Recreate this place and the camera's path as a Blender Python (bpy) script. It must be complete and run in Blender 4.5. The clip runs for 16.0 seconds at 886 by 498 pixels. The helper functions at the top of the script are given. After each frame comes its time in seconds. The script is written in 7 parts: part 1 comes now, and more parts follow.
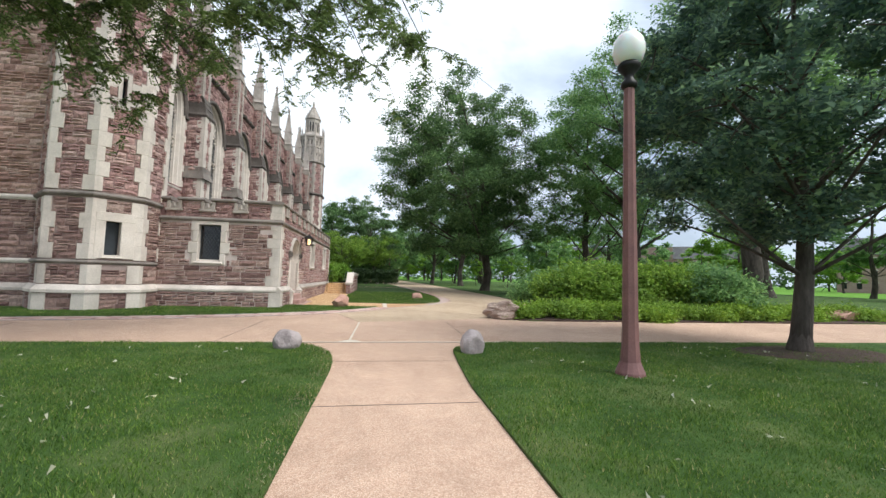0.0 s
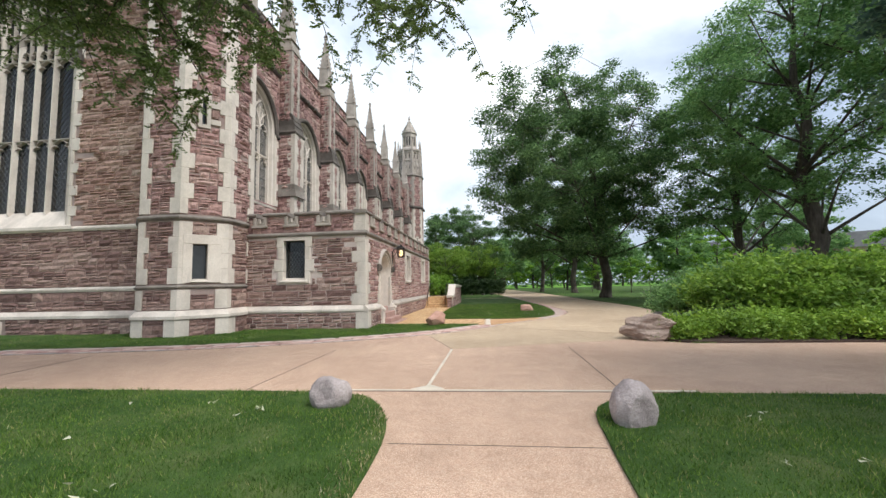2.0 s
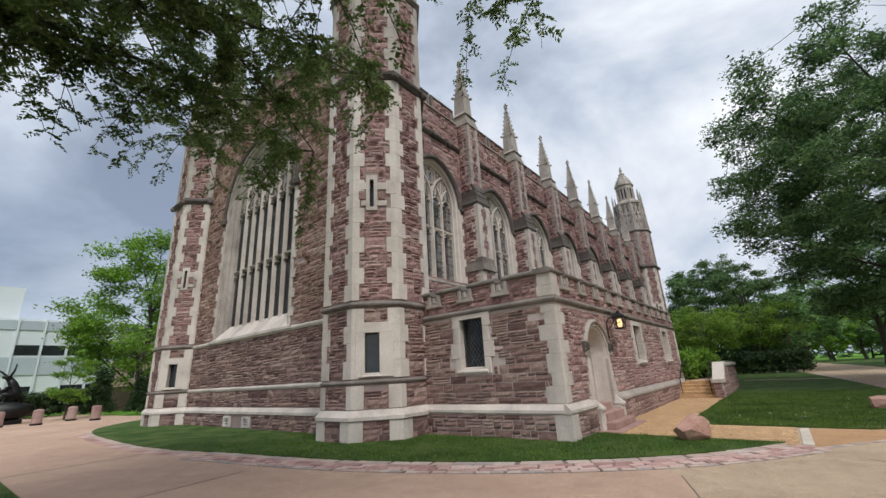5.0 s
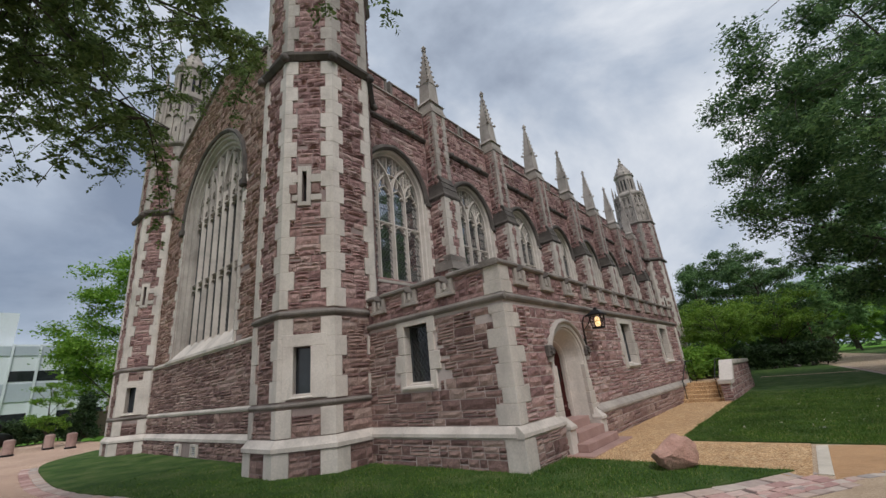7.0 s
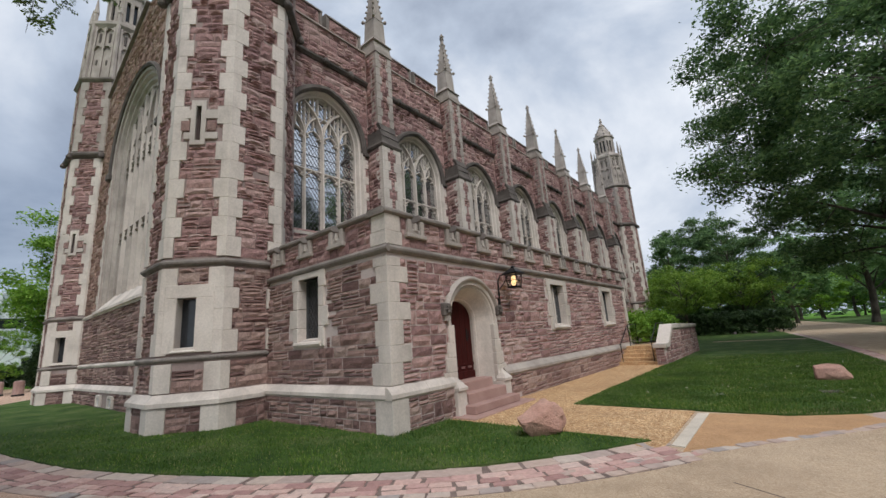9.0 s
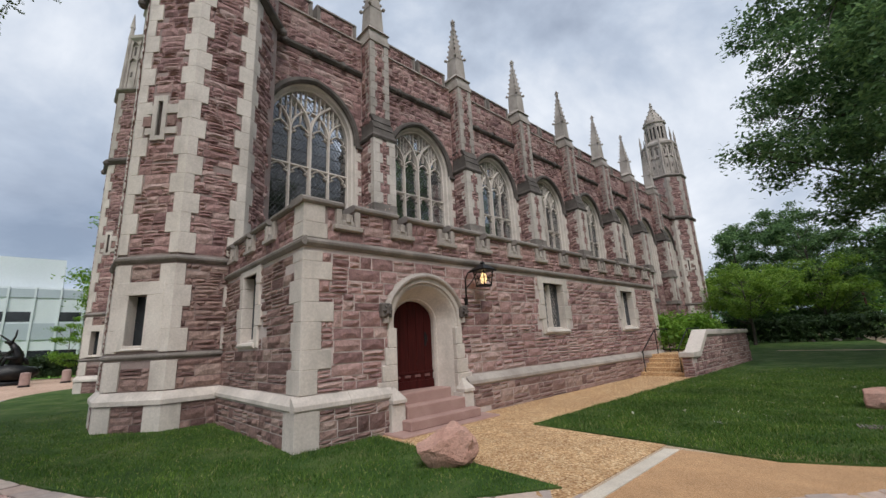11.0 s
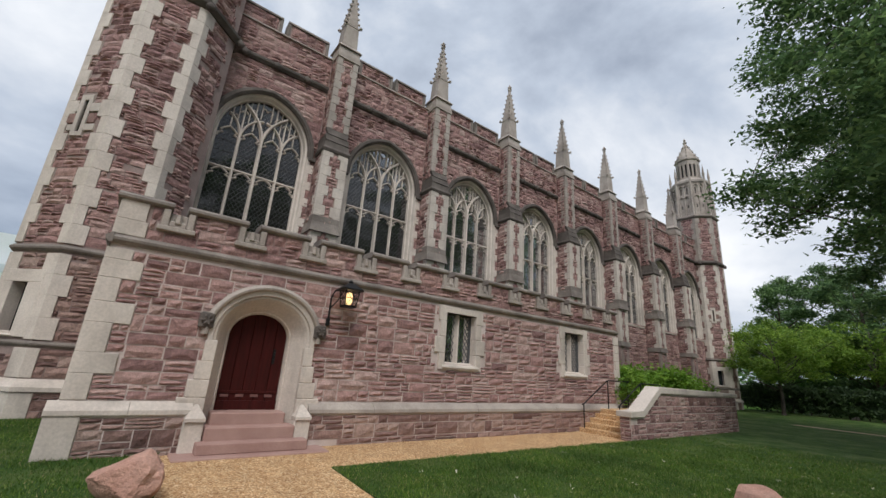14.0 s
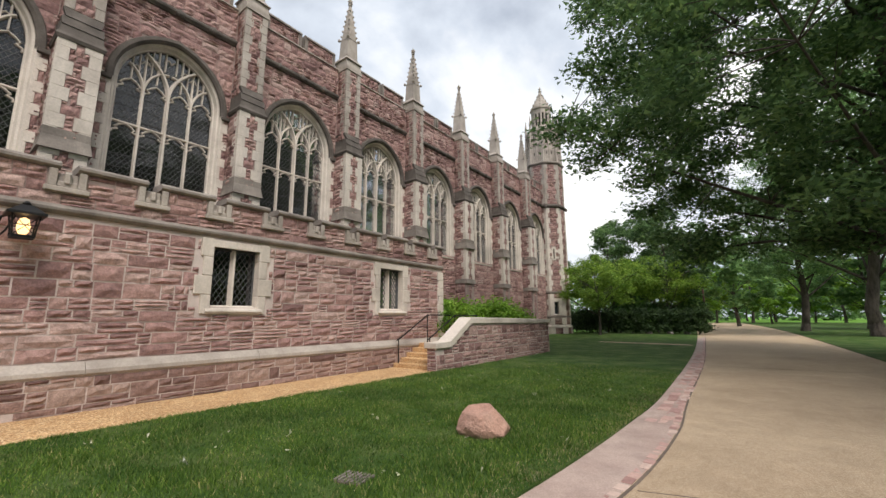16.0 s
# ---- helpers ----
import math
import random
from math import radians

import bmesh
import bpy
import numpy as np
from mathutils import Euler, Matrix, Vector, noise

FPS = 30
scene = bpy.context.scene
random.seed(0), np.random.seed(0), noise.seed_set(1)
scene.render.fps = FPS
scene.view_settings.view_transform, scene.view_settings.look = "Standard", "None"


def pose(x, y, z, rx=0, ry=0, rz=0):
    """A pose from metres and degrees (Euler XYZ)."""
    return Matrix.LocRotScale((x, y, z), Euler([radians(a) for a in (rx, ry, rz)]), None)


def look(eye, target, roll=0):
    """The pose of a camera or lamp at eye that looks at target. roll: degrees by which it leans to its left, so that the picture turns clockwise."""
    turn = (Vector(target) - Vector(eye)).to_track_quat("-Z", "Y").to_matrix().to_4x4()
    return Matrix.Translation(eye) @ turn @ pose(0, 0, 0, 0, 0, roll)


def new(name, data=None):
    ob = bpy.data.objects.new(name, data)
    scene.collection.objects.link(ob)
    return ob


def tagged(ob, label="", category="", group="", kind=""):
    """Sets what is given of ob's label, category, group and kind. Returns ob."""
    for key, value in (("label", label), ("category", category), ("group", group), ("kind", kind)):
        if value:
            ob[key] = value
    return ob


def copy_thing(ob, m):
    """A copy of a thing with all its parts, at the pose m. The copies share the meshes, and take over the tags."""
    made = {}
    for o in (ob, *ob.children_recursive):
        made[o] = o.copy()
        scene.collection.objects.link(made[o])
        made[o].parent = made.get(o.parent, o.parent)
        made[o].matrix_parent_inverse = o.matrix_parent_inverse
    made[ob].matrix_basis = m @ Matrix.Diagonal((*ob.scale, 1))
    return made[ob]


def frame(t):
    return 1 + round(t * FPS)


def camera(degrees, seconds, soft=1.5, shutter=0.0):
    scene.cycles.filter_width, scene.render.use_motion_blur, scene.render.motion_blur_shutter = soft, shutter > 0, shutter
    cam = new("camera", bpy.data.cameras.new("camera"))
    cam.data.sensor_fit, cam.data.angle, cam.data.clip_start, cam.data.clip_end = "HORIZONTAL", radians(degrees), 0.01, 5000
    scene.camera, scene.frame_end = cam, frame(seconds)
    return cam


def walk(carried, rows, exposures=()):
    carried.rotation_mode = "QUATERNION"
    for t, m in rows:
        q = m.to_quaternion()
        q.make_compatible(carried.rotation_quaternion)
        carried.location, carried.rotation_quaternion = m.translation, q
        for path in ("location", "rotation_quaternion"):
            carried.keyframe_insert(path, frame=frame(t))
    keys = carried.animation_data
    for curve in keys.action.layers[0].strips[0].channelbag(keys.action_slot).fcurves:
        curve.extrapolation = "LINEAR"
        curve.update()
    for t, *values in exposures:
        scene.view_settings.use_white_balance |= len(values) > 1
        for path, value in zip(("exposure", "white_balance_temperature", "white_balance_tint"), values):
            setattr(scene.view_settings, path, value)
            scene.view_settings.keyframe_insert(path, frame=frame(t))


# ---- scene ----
cam = camera(95.4, 16.0)
METRES, EYE, TILT, LEAN, TURN = 23.0, 1.52, 0.0, 0.0, -8.7
ROWS = [
    (0.0, 0.0, 0.0, 0.0, -0.11, 3.91, -1.54),
    (0.5, -0.0035, 0.0342, -0.0009, -0.1, 3.71, -1.02),
    (1.0, -0.0056, 0.0711, 0.0005, 3.17, 4.16, -0.24),
    (1.5, -0.0069, 0.1054, 0.0015, 8.15, 4.66, 0.52),
    (2.0, -0.0069, 0.1409, 0.0014, 15.1, 5.2, 1.24),
    (2.5, -0.0091, 0.1753, 0.0018, 22.33, 5.8, 1.77),
    (3.0, -0.013, 0.2092, 0.0029, 30.14, 7.17, 1.96),
    (3.5, -0.0196, 0.2396, 0.0054, 36.8, 10.56, 1.6),
    (4.0, -0.0263, 0.2689, 0.0073, 41.85, 14.08, 1.52),
    (4.5, -0.0357, 0.2973, 0.0092, 45.66, 16.36, 1.92),
    (7.0, -0.0432, 0.4459, 0.0158, 50.04, 18.38, 5.49),
    (7.5, -0.0375, 0.4765, 0.014, 45.03, 14.8, 4.93),
    (8.0, -0.0213, 0.4851, 0.0076, 43.34, 12.64, 4.31),
    (8.5, -0.013, 0.5142, 0.0079, 45.29, 12.54, 4.34),
    (11.0, 0.0192, 0.6639, 0.007, 56.12, 13.01, 2.9),
    (11.5, 0.0334, 0.693, 0.0064, 55.33, 11.38, 1.81),
    (12.0, 0.0478, 0.7207, 0.0076, 61.94, 11.49, 0.31),
    (12.5, 0.0608, 0.7486, 0.0086, 63.39, 14.69, -0.65),
    (13.0, 0.0733, 0.7776, 0.0099, 64.19, 16.21, -0.54),
    (13.5, 0.0807, 0.8083, 0.0109, 62.44, 16.83, -2.31),
    (14.0, 0.0865, 0.8375, 0.0115, 61.16, 16.49, -3.77),
    (14.5, 0.0902, 0.8684, 0.0105, 58.33, 15.63, -3.89),
    (15.0, 0.0946, 0.9, 0.0085, 54.64, 14.4, -3.19),
    (15.5, 0.096, 0.9319, 0.0077, 50.63, 12.6, -1.98),
    (16.0, 0.1005, 0.9638, 0.005, 45.68, 9.72, 0.36),
]
walk(cam, [(t, pose(0, 0, EYE, TILT, LEAN, TURN) @ pose(METRES * x, METRES * y, METRES * z, 90 + pitch, roll, yaw)) for t, x, y, z, yaw, pitch, roll in ROWS],
     exposures=[(0.0, 0.80, 6300, 7), (3.5, 0.60, 6400, 8.5), (5.0, 0.18, 6350, 10), (7.0, -0.10, 6280, 10), (8.5, 0.10, 6280, 10), (11.0, 0.13, 6280, 10), (13.0, 0.05, 6280, 10), (14.5, 0.24, 6500, 10), (16.0, 0.58, 6800, 10)])

# ---- world, sun, exposure ----
world = bpy.data.worlds.new("overcast_sky")
scene.world = world
world.use_nodes = True
wn, wl = world.node_tree.nodes, world.node_tree.links
wn.clear()
w_out = wn.new("ShaderNodeOutputWorld")
w_bg = wn.new("ShaderNodeBackground")
w_sky = wn.new("ShaderNodeTexSky")
w_sky.sky_type, w_sky.sun_disc = "NISHITA", False
w_sky.sun_elevation, w_sky.sun_rotation = radians(53), radians(122)
w_gain = wn.new("ShaderNodeVectorMath")
w_gain.operation = "SCALE"
w_gain.inputs["Scale"].default_value = 0.09
wl.new(w_sky.outputs["Color"], w_gain.inputs[0])
w_co = wn.new("ShaderNodeTexCoord")
w_map = wn.new("ShaderNodeMapping")
w_map.inputs["Scale"].default_value = (1.0, 1.0, 1.7)
w_map.inputs["Location"].default_value = (0.35, 0.1, 0.0)
wl.new(w_co.outputs["Generated"], w_map.inputs["Vector"])
w_n1 = wn.new("ShaderNodeTexNoise")
w_n1.inputs["Scale"].default_value, w_n1.inputs["Detail"].default_value = 1.5, 7.0
w_n1.inputs["Roughness"].default_value, w_n1.inputs["Distortion"].default_value = 0.56, 0.3
wl.new(w_map.outputs["Vector"], w_n1.inputs["Vector"])
w_r1 = wn.new("ShaderNodeValToRGB")
cr = w_r1.color_ramp
cr.elements[0].position, cr.elements[0].color = 0.36, (0.30, 0.345, 0.43, 1)
cr.elements[1].position, cr.elements[1].color = 0.68, (0.90, 0.915, 0.94, 1)
e = cr.elements.new(0.5)
e.color = (0.50, 0.56, 0.655, 1)
wl.new(w_n1.outputs["Fac"], w_r1.inputs["Fac"])
w_n2 = wn.new("ShaderNodeTexNoise")
w_n2.inputs["Scale"].default_value, w_n2.inputs["Detail"].default_value = 1.6, 4.0
wl.new(w_map.outputs["Vector"], w_n2.inputs["Vector"])
w_r2 = wn.new("ShaderNodeValToRGB")
w_r2.color_ramp.elements[0].position, w_r2.color_ramp.elements[0].color = 0.36, (0.72, 0.72, 0.72, 1)
w_r2.color_ramp.elements[1].position, w_r2.color_ramp.elements[1].color = 0.50, (1, 1, 1, 1)
wl.new(w_n2.outputs["Fac"], w_r2.inputs["Fac"])
w_mix = wn.new("ShaderNodeMixRGB")
wl.new(w_r2.outputs["Color"], w_mix.inputs["Fac"])
wl.new(w_gain.outputs["Vector"], w_mix.inputs["Color1"])
wl.new(w_r1.outputs["Color"], w_mix.inputs["Color2"])
wl.new(w_mix.outputs["Color"], w_bg.inputs["Color"])
w_bg.inputs["Strength"].default_value = 1.0
wl.new(w_bg.outputs["Background"], w_out.inputs["Surface"])

sun_data = bpy.data.lights.new("sun", "SUN")
sun_data.energy, sun_data.angle, sun_data.color = 2.2, radians(30), (1.0, 0.97, 0.92)
sun = new("sun", sun_data)
sun.matrix_world = look((32, 0, 50), (0, 20, 0))


# ---- materials ----
def ramp(nt, fac, stops):
    node = nt.nodes.new("ShaderNodeValToRGB")
    els = node.color_ramp.elements
    els[0].position, els[0].color = stops[0][0], (*stops[0][1], 1)
    els[1].position, els[1].color = stops[-1][0], (*stops[-1][1], 1)
    for p, c in stops[1:-1]:
        els.new(p).color = (*c, 1)
    nt.links.new(fac, node.inputs["Fac"])
    return node.outputs["Color"]


def noise_fac(nt, scale, detail=4.0, rough=0.55, coords="Object", stretch=(1, 1, 1)):
    co = nt.nodes.new("ShaderNodeTexCoord")
    mp = nt.nodes.new("ShaderNodeMapping")
    mp.inputs["Scale"].default_value = stretch
    nt.links.new(co.outputs[coords], mp.inputs["Vector"])
    n = nt.nodes.new("ShaderNodeTexNoise")
    n.inputs["Scale"].default_value, n.inputs["Detail"].default_value = scale, detail
    n.inputs["Roughness"].default_value = rough
    nt.links.new(mp.outputs["Vector"], n.inputs["Vector"])
    return n.outputs["Fac"]


def mix(nt, fac, a, b, mode="MIX"):
    m = nt.nodes.new("ShaderNodeMixRGB")
    m.blend_type = mode
    for key, v in (("Fac", fac), ("Color1", a), ("Color2", b)):
        if isinstance(v, (int, float)):
            m.inputs[key].default_value = v
        elif isinstance(v, tuple):
            m.inputs[key].default_value = (*v, 1)
        else:
            nt.links.new(v, m.inputs[key])
    return m.outputs["Color"]


def world_pos(nt, stretch=(1, 1, 1)):
    g = nt.nodes.new("ShaderNodeNewGeometry")
    mp = nt.nodes.new("ShaderNodeMapping")
    mp.inputs["Scale"].default_value = stretch
    nt.links.new(g.outputs["Position"], mp.inputs["Vector"])
    return mp.outputs["Vector"], g


def pnoise(nt, scale, detail=4.0, rough=0.55, stretch=(1, 1, 1)):
    v, _ = world_pos(nt, stretch)
    n = nt.nodes.new("ShaderNodeTexNoise")
    n.inputs["Scale"].default_value, n.inputs["Detail"].default_value = scale, detail
    n.inputs["Roughness"].default_value = rough
    nt.links.new(v, n.inputs["Vector"])
    return n.outputs["Fac"]


def start(name, rough=0.8, metal=0.0, spec=0.5):
    m = bpy.data.materials.new(name)
    m.use_nodes = True
    nt = m.node_tree
    b = nt.nodes["Principled BSDF"]
    b.inputs["Roughness"].default_value, b.inputs["Metallic"].default_value = rough, metal
    b.inputs["Specular IOR Level"].default_value = spec
    return m, nt, b


def bump(nt, b, fac, strength, dist):
    n = nt.nodes.new("ShaderNodeBump")
    n.inputs["Strength"].default_value, n.inputs["Distance"].default_value = strength, dist
    nt.links.new(fac, n.inputs["Height"])
    nt.links.new(n.outputs["Normal"], b.inputs["Normal"])


def surface(name, stops, big=0.6, fine=30, rough=0.85, bumps=0.4, dist=0.01, grain=0.35, metal=0.0, spec=0.4, stretch=(1, 1, 1), dirt=None):
    """Colour from a large noise, broken by a fine grain, with fine relief."""
    m, nt, b = start(name, rough, metal, spec)
    col = ramp(nt, pnoise(nt, big, 5, 0.6, stretch), stops)
    f = pnoise(nt, fine, 3, 0.7, stretch)
    g = ramp(nt, f, [(0.3, (0.55, 0.55, 0.55)), (0.7, (1.3, 1.3, 1.3))])
    col = mix(nt, grain, col, g, "MULTIPLY")
    if dirt:
        d = ramp(nt, pnoise(nt, dirt[1], 5, 0.65, dirt[3] if len(dirt) > 3 else (1, 1, 1)), [(0.48, (0, 0, 0)), (0.68, (1, 1, 1))])
        sc = nt.nodes.new("ShaderNodeMath")
        sc.operation = "MULTIPLY"
        sc.inputs[1].default_value = dirt[2]
        nt.links.new(d, sc.inputs[0])
        col = mix(nt, sc.outputs[0], col, dirt[0])
    nt.links.new(col, b.inputs["Base Color"])
    bump(nt, b, f, bumps, dist)
    return m


def stone_mat(name, per_island, stops):
    m, nt, b = start(name, 0.88, 0, 0.3)
    if per_island:
        g = nt.nodes.new("ShaderNodeNewGeometry")
        rnd = g.outputs["Random Per Island"]
    else:
        o = nt.nodes.new("ShaderNodeObjectInfo")
        rnd = o.outputs["Random"]
    c = ramp(nt, rnd, stops)
    c = mix(nt, 0.75, c, ramp(nt, pnoise(nt, 9, 5, 0.75), [(0.32, (0.52, 0.49, 0.48)), (0.68, (1.36, 1.33, 1.31))]), "MULTIPLY")
    c = mix(nt, 0.65, c, ramp(nt, pnoise(nt, 45, 3, 0.65), [(0.3, (0.55, 0.6, 0.6)), (0.7, (1.3, 1.3, 1.3))]), "MULTIPLY")
    c = mix(nt, 0.4, c, ramp(nt, pnoise(nt, 0.35, 5, 0.6), [(0.35, (0.66, 0.62, 0.64)), (0.65, (1.15, 1.12, 1.08))]), "MULTIPLY")
    nt.links.new(c, b.inputs["Base Color"])
    bump(nt, b, pnoise(nt, 13, 6, 0.70, (1, 1, 1.15)), 1.0, 0.030)
    return m


STONE_STOPS = [(0.0, (0.225, 0.130, 0.125)), (0.25, (0.325, 0.195, 0.184)), (0.5, (0.395, 0.242, 0.226)), (0.75, (0.455, 0.298, 0.272)), (1.0, (0.475, 0.345, 0.315))]
BROWN_STOPS = [(0.0, (0.150, 0.088, 0.080)), (0.25, (0.240, 0.148, 0.132)), (0.5, (0.300, 0.192, 0.168)), (0.75, (0.360, 0.242, 0.210)), (1.0, (0.405, 0.296, 0.258))]
M_STONE_PIECE = stone_mat("red_granite_piece", False, STONE_STOPS)
M_STONE = stone_mat("red_granite_stones", True, STONE_STOPS)
M_BROWN_PIECE = stone_mat("brown_granite_piece", False, BROWN_STOPS)
M_BROWN = stone_mat("brown_granite_stones", True, BROWN_STOPS)
M_TAN = stone_mat("tan_granite_stones", True, [(0.0, (0.25, 0.148, 0.124)), (0.4, (0.355, 0.222, 0.186)), (0.75, (0.440, 0.292, 0.244)), (1.0, (0.47, 0.348, 0.298))])
M_MORTAR = surface("pink_mortar", [(0.3, (0.47, 0.385, 0.355)), (0.7, (0.66, 0.565, 0.525))], 1.2, 60, 0.95, 0.4, 0.006)
# mortar browned to stand in for the shadows between tightly packed stones
M_MORTAR_SHADE = surface("shadow_brown_mortar", [(0.3, (0.24, 0.175, 0.160)), (0.7, (0.38, 0.295, 0.270))], 1.2, 60, 0.95, 0.4, 0.006)
LIME = [(0.25, (0.440, 0.380, 0.335)), (0.5, (0.625, 0.550, 0.488)), (0.8, (0.710, 0.635, 0.568))]
M_LIME = surface("grey_limestone", LIME, 0.9, 22, 0.85, 0.25, 0.008, 0.3, dirt=((0.20, 0.18, 0.16), 0.7, 0.45, (1, 1, 0.35)))
M_LIME_GREY = surface("greyed_limestone", [(0.25, (0.265, 0.226, 0.198)), (0.5, (0.400, 0.346, 0.306)), (0.8, (0.495, 0.435, 0.388))], 1.1, 22, 0.88, 0.35, 0.01, 0.35, dirt=((0.152, 0.132, 0.114), 1.0, 0.5, (1, 1, 0.4)))
M_LIME_DARK = surface("weathered_limestone", [(0.25, (0.120, 0.100, 0.089)), (0.5, (0.215, 0.184, 0.163)), (0.8, (0.330, 0.288, 0.252))], 1.4, 22, 0.9, 0.35, 0.01, 0.4)


def pebble_mat(name, stops, scale, patch, relief):
    """Exposed aggregate: pebbles of mixed colour in a matrix, with larger worn patches."""
    m, nt, b = start(name, 0.85, 0, 0.35)
    v, _ = world_pos(nt)
    vo = nt.nodes.new("ShaderNodeTexVoronoi")
    vo.inputs["Scale"].default_value = scale
    nt.links.new(v, vo.inputs["Vector"])
    sep = nt.nodes.new("ShaderNodeSeparateColor")
    nt.links.new(vo.outputs["Color"], sep.inputs["Color"])
    c = ramp(nt, sep.outputs["Red"], stops)
    c = mix(nt, 0.7, c, ramp(nt, vo.outputs["Distance"], [(0.25, (1.06, 1.06, 1.06)), (0.75, (0.74, 0.72, 0.70))]), "MULTIPLY")
    c = mix(nt, 0.7, c, ramp(nt, pnoise(nt, 0.3, 5, 0.65), [(0.36, (0.80, 0.77, 0.75)), (0.64, (1.10, 1.10, 1.10))]), "MULTIPLY")
    c = mix(nt, patch, c, ramp(nt, pnoise(nt, 2.5, 5, 0.7), [(0.35, (0.70, 0.68, 0.66)), (0.65, (1.15, 1.14, 1.13))]), "MULTIPLY")
    nt.links.new(c, b.inputs["Base Color"])
    bump(nt, b, ramp(nt, vo.outputs["Distance"], [(0.0, (1, 1, 1)), (0.8, (0, 0, 0))]), 0.8, relief)
    return m


M_PATH = pebble_mat("tan_aggregate", [(0.0, (0.370, 0.228, 0.160)), (0.3, (0.540, 0.358, 0.260)), (0.7, (0.640, 0.442, 0.330)), (1.0, (0.750, 0.592, 0.472))], 150, 0.35, 0.003)
M_ROAD = pebble_mat("grey_tan_aggregate", [(0.0, (0.345, 0.240, 0.155)), (0.3, (0.490, 0.362, 0.245)), (0.7, (0.580, 0.442, 0.310)), (1.0, (0.700, 0.580, 0.440))], 150, 0.35, 0.003)
M_PATH_FRESH = pebble_mat("golden_aggregate", [(0.0, (0.30, 0.15, 0.06)), (0.3, (0.52, 0.31, 0.15)), (0.7, (0.68, 0.44, 0.23)), (1.0, (0.85, 0.66, 0.42))], 42, 0.45, 0.012)
M_APRON = pebble_mat("orange_concrete", [(0.0, (0.42, 0.235, 0.115)), (0.5, (0.55, 0.325, 0.165)), (1.0, (0.63, 0.41, 0.235))], 120, 0.4, 0.003)
M_LIME_DARKEST = surface("darkest_limestone", [(0.25, (0.055, 0.046, 0.041)), (0.5, (0.105, 0.088, 0.078)), (0.8, (0.185, 0.158, 0.140))], 1.4, 22, 0.92, 0.35, 0.01, 0.4)
M_JOINT = surface("pale_mortar_joint", [(0.3, (0.52, 0.45, 0.37)), (0.7, (0.70, 0.62, 0.52))], 2, 50, 0.9)
M_CRACK = surface("dark_joint_sand", [(0.3, (0.10, 0.075, 0.06)), (0.7, (0.20, 0.15, 0.12))], 3, 60, 0.95)
M_EARTH = surface("bare_brown_mulch", [(0.3, (0.045, 0.028, 0.022)), (0.7, (0.10, 0.06, 0.045))], 3, 40, 0.95, 1.0, 0.03, 0.6)
M_GRASS = surface("mown_lawn", [(0.3, (0.032, 0.068, 0.013)), (0.5, (0.060, 0.118, 0.024)), (0.72, (0.112, 0.180, 0.042))], 0.9, 70, 0.9, 0.9, 0.03, 0.7, spec=0.2, dirt=((0.17, 0.145, 0.08), 0.9, 0.4))
M_FIELD = surface("far_playing_lawn", [(0.3, (0.10, 0.22, 0.03)), (0.7, (0.15, 0.30, 0.045))], 0.06, 8, 0.95, 0.5, 0.03, 0.4, spec=0.1)
M_LEAD = surface("grey_lead", [(0.3, (0.06, 0.06, 0.063)), (0.7, (0.12, 0.12, 0.122))], 3, 50, 0.6, 0.2, 0.002)
M_IRON = surface("black_iron", [(0.3, (0.012, 0.012, 0.013)), (0.7, (0.03, 0.028, 0.027))], 3, 50, 0.5, 0.2, 0.002, metal=0.6)
M_BRONZE = surface("dark_bronze", [(0.3, (0.012, 0.012, 0.014)), (0.7, (0.035, 0.033, 0.03))], 2, 30, 0.45, 0.3, 0.01, metal=0.6)
M_DOOR = surface("oxblood_wood", [(0.3, (0.030, 0.005, 0.004)), (0.7, (0.065, 0.009, 0.008))], 3, 40, 0.65, 0.3, 0.003, 0.4, spec=0.15, stretch=(6, 6, 0.6))
M_STEP = surface("pink_granite_step", [(0.3, (0.32, 0.19, 0.165)), (0.7, (0.43, 0.28, 0.24))], 1.5, 70, 0.8, 0.3, 0.004)
M_POLE = surface("red_painted_steel", [(0.3, (0.155, 0.072, 0.068)), (0.7, (0.235, 0.112, 0.102))], 2.5, 40, 0.5, 0.25, 0.003, 0.35)
M_BARK = surface("grey_brown_bark", [(0.3, (0.042, 0.033, 0.028)), (0.7, (0.120, 0.099, 0.083))], 5, 16, 0.95, 1.0, 0.04, 0.6, stretch=(1, 1, 0.25))
M_ROCK_PINK = surface("pink_boulder", [(0.3, (0.42, 0.225, 0.170)), (0.7, (0.60, 0.365, 0.285))], 2.0, 30, 0.9, 0.8, 0.03, 0.5, dirt=((0.20, 0.14, 0.12), 2.5, 0.4))
M_ROCK_GREY = surface("grey_pink_boulder", [(0.3, (0.24, 0.195, 0.19)), (0.7, (0.50, 0.43, 0.42))], 3.0, 40, 0.9, 0.6, 0.02, 0.5)
M_ROCK_BROWN = surface("layered_brown_boulder", [(0.3, (0.36, 0.25, 0.20)), (0.7, (0.64, 0.50, 0.42))], 2.2, 14, 0.95, 1.0, 0.05, 0.6, stretch=(1, 1, 4), dirt=((0.16, 0.11, 0.09), 2.0, 0.6, (1, 1, 3)))
M_ROOF = surface("grey_roof", [(0.3, (0.06, 0.06, 0.062)), (0.7, (0.11, 0.11, 0.11))], 0.5, 20, 0.9)
M_WHITE = surface("pale_cladding", [(0.3, (0.60, 0.64, 0.66)), (0.7, (0.72, 0.75, 0.76))], 0.08, 6, 0.6, 0.1, 0.01, 0.1)
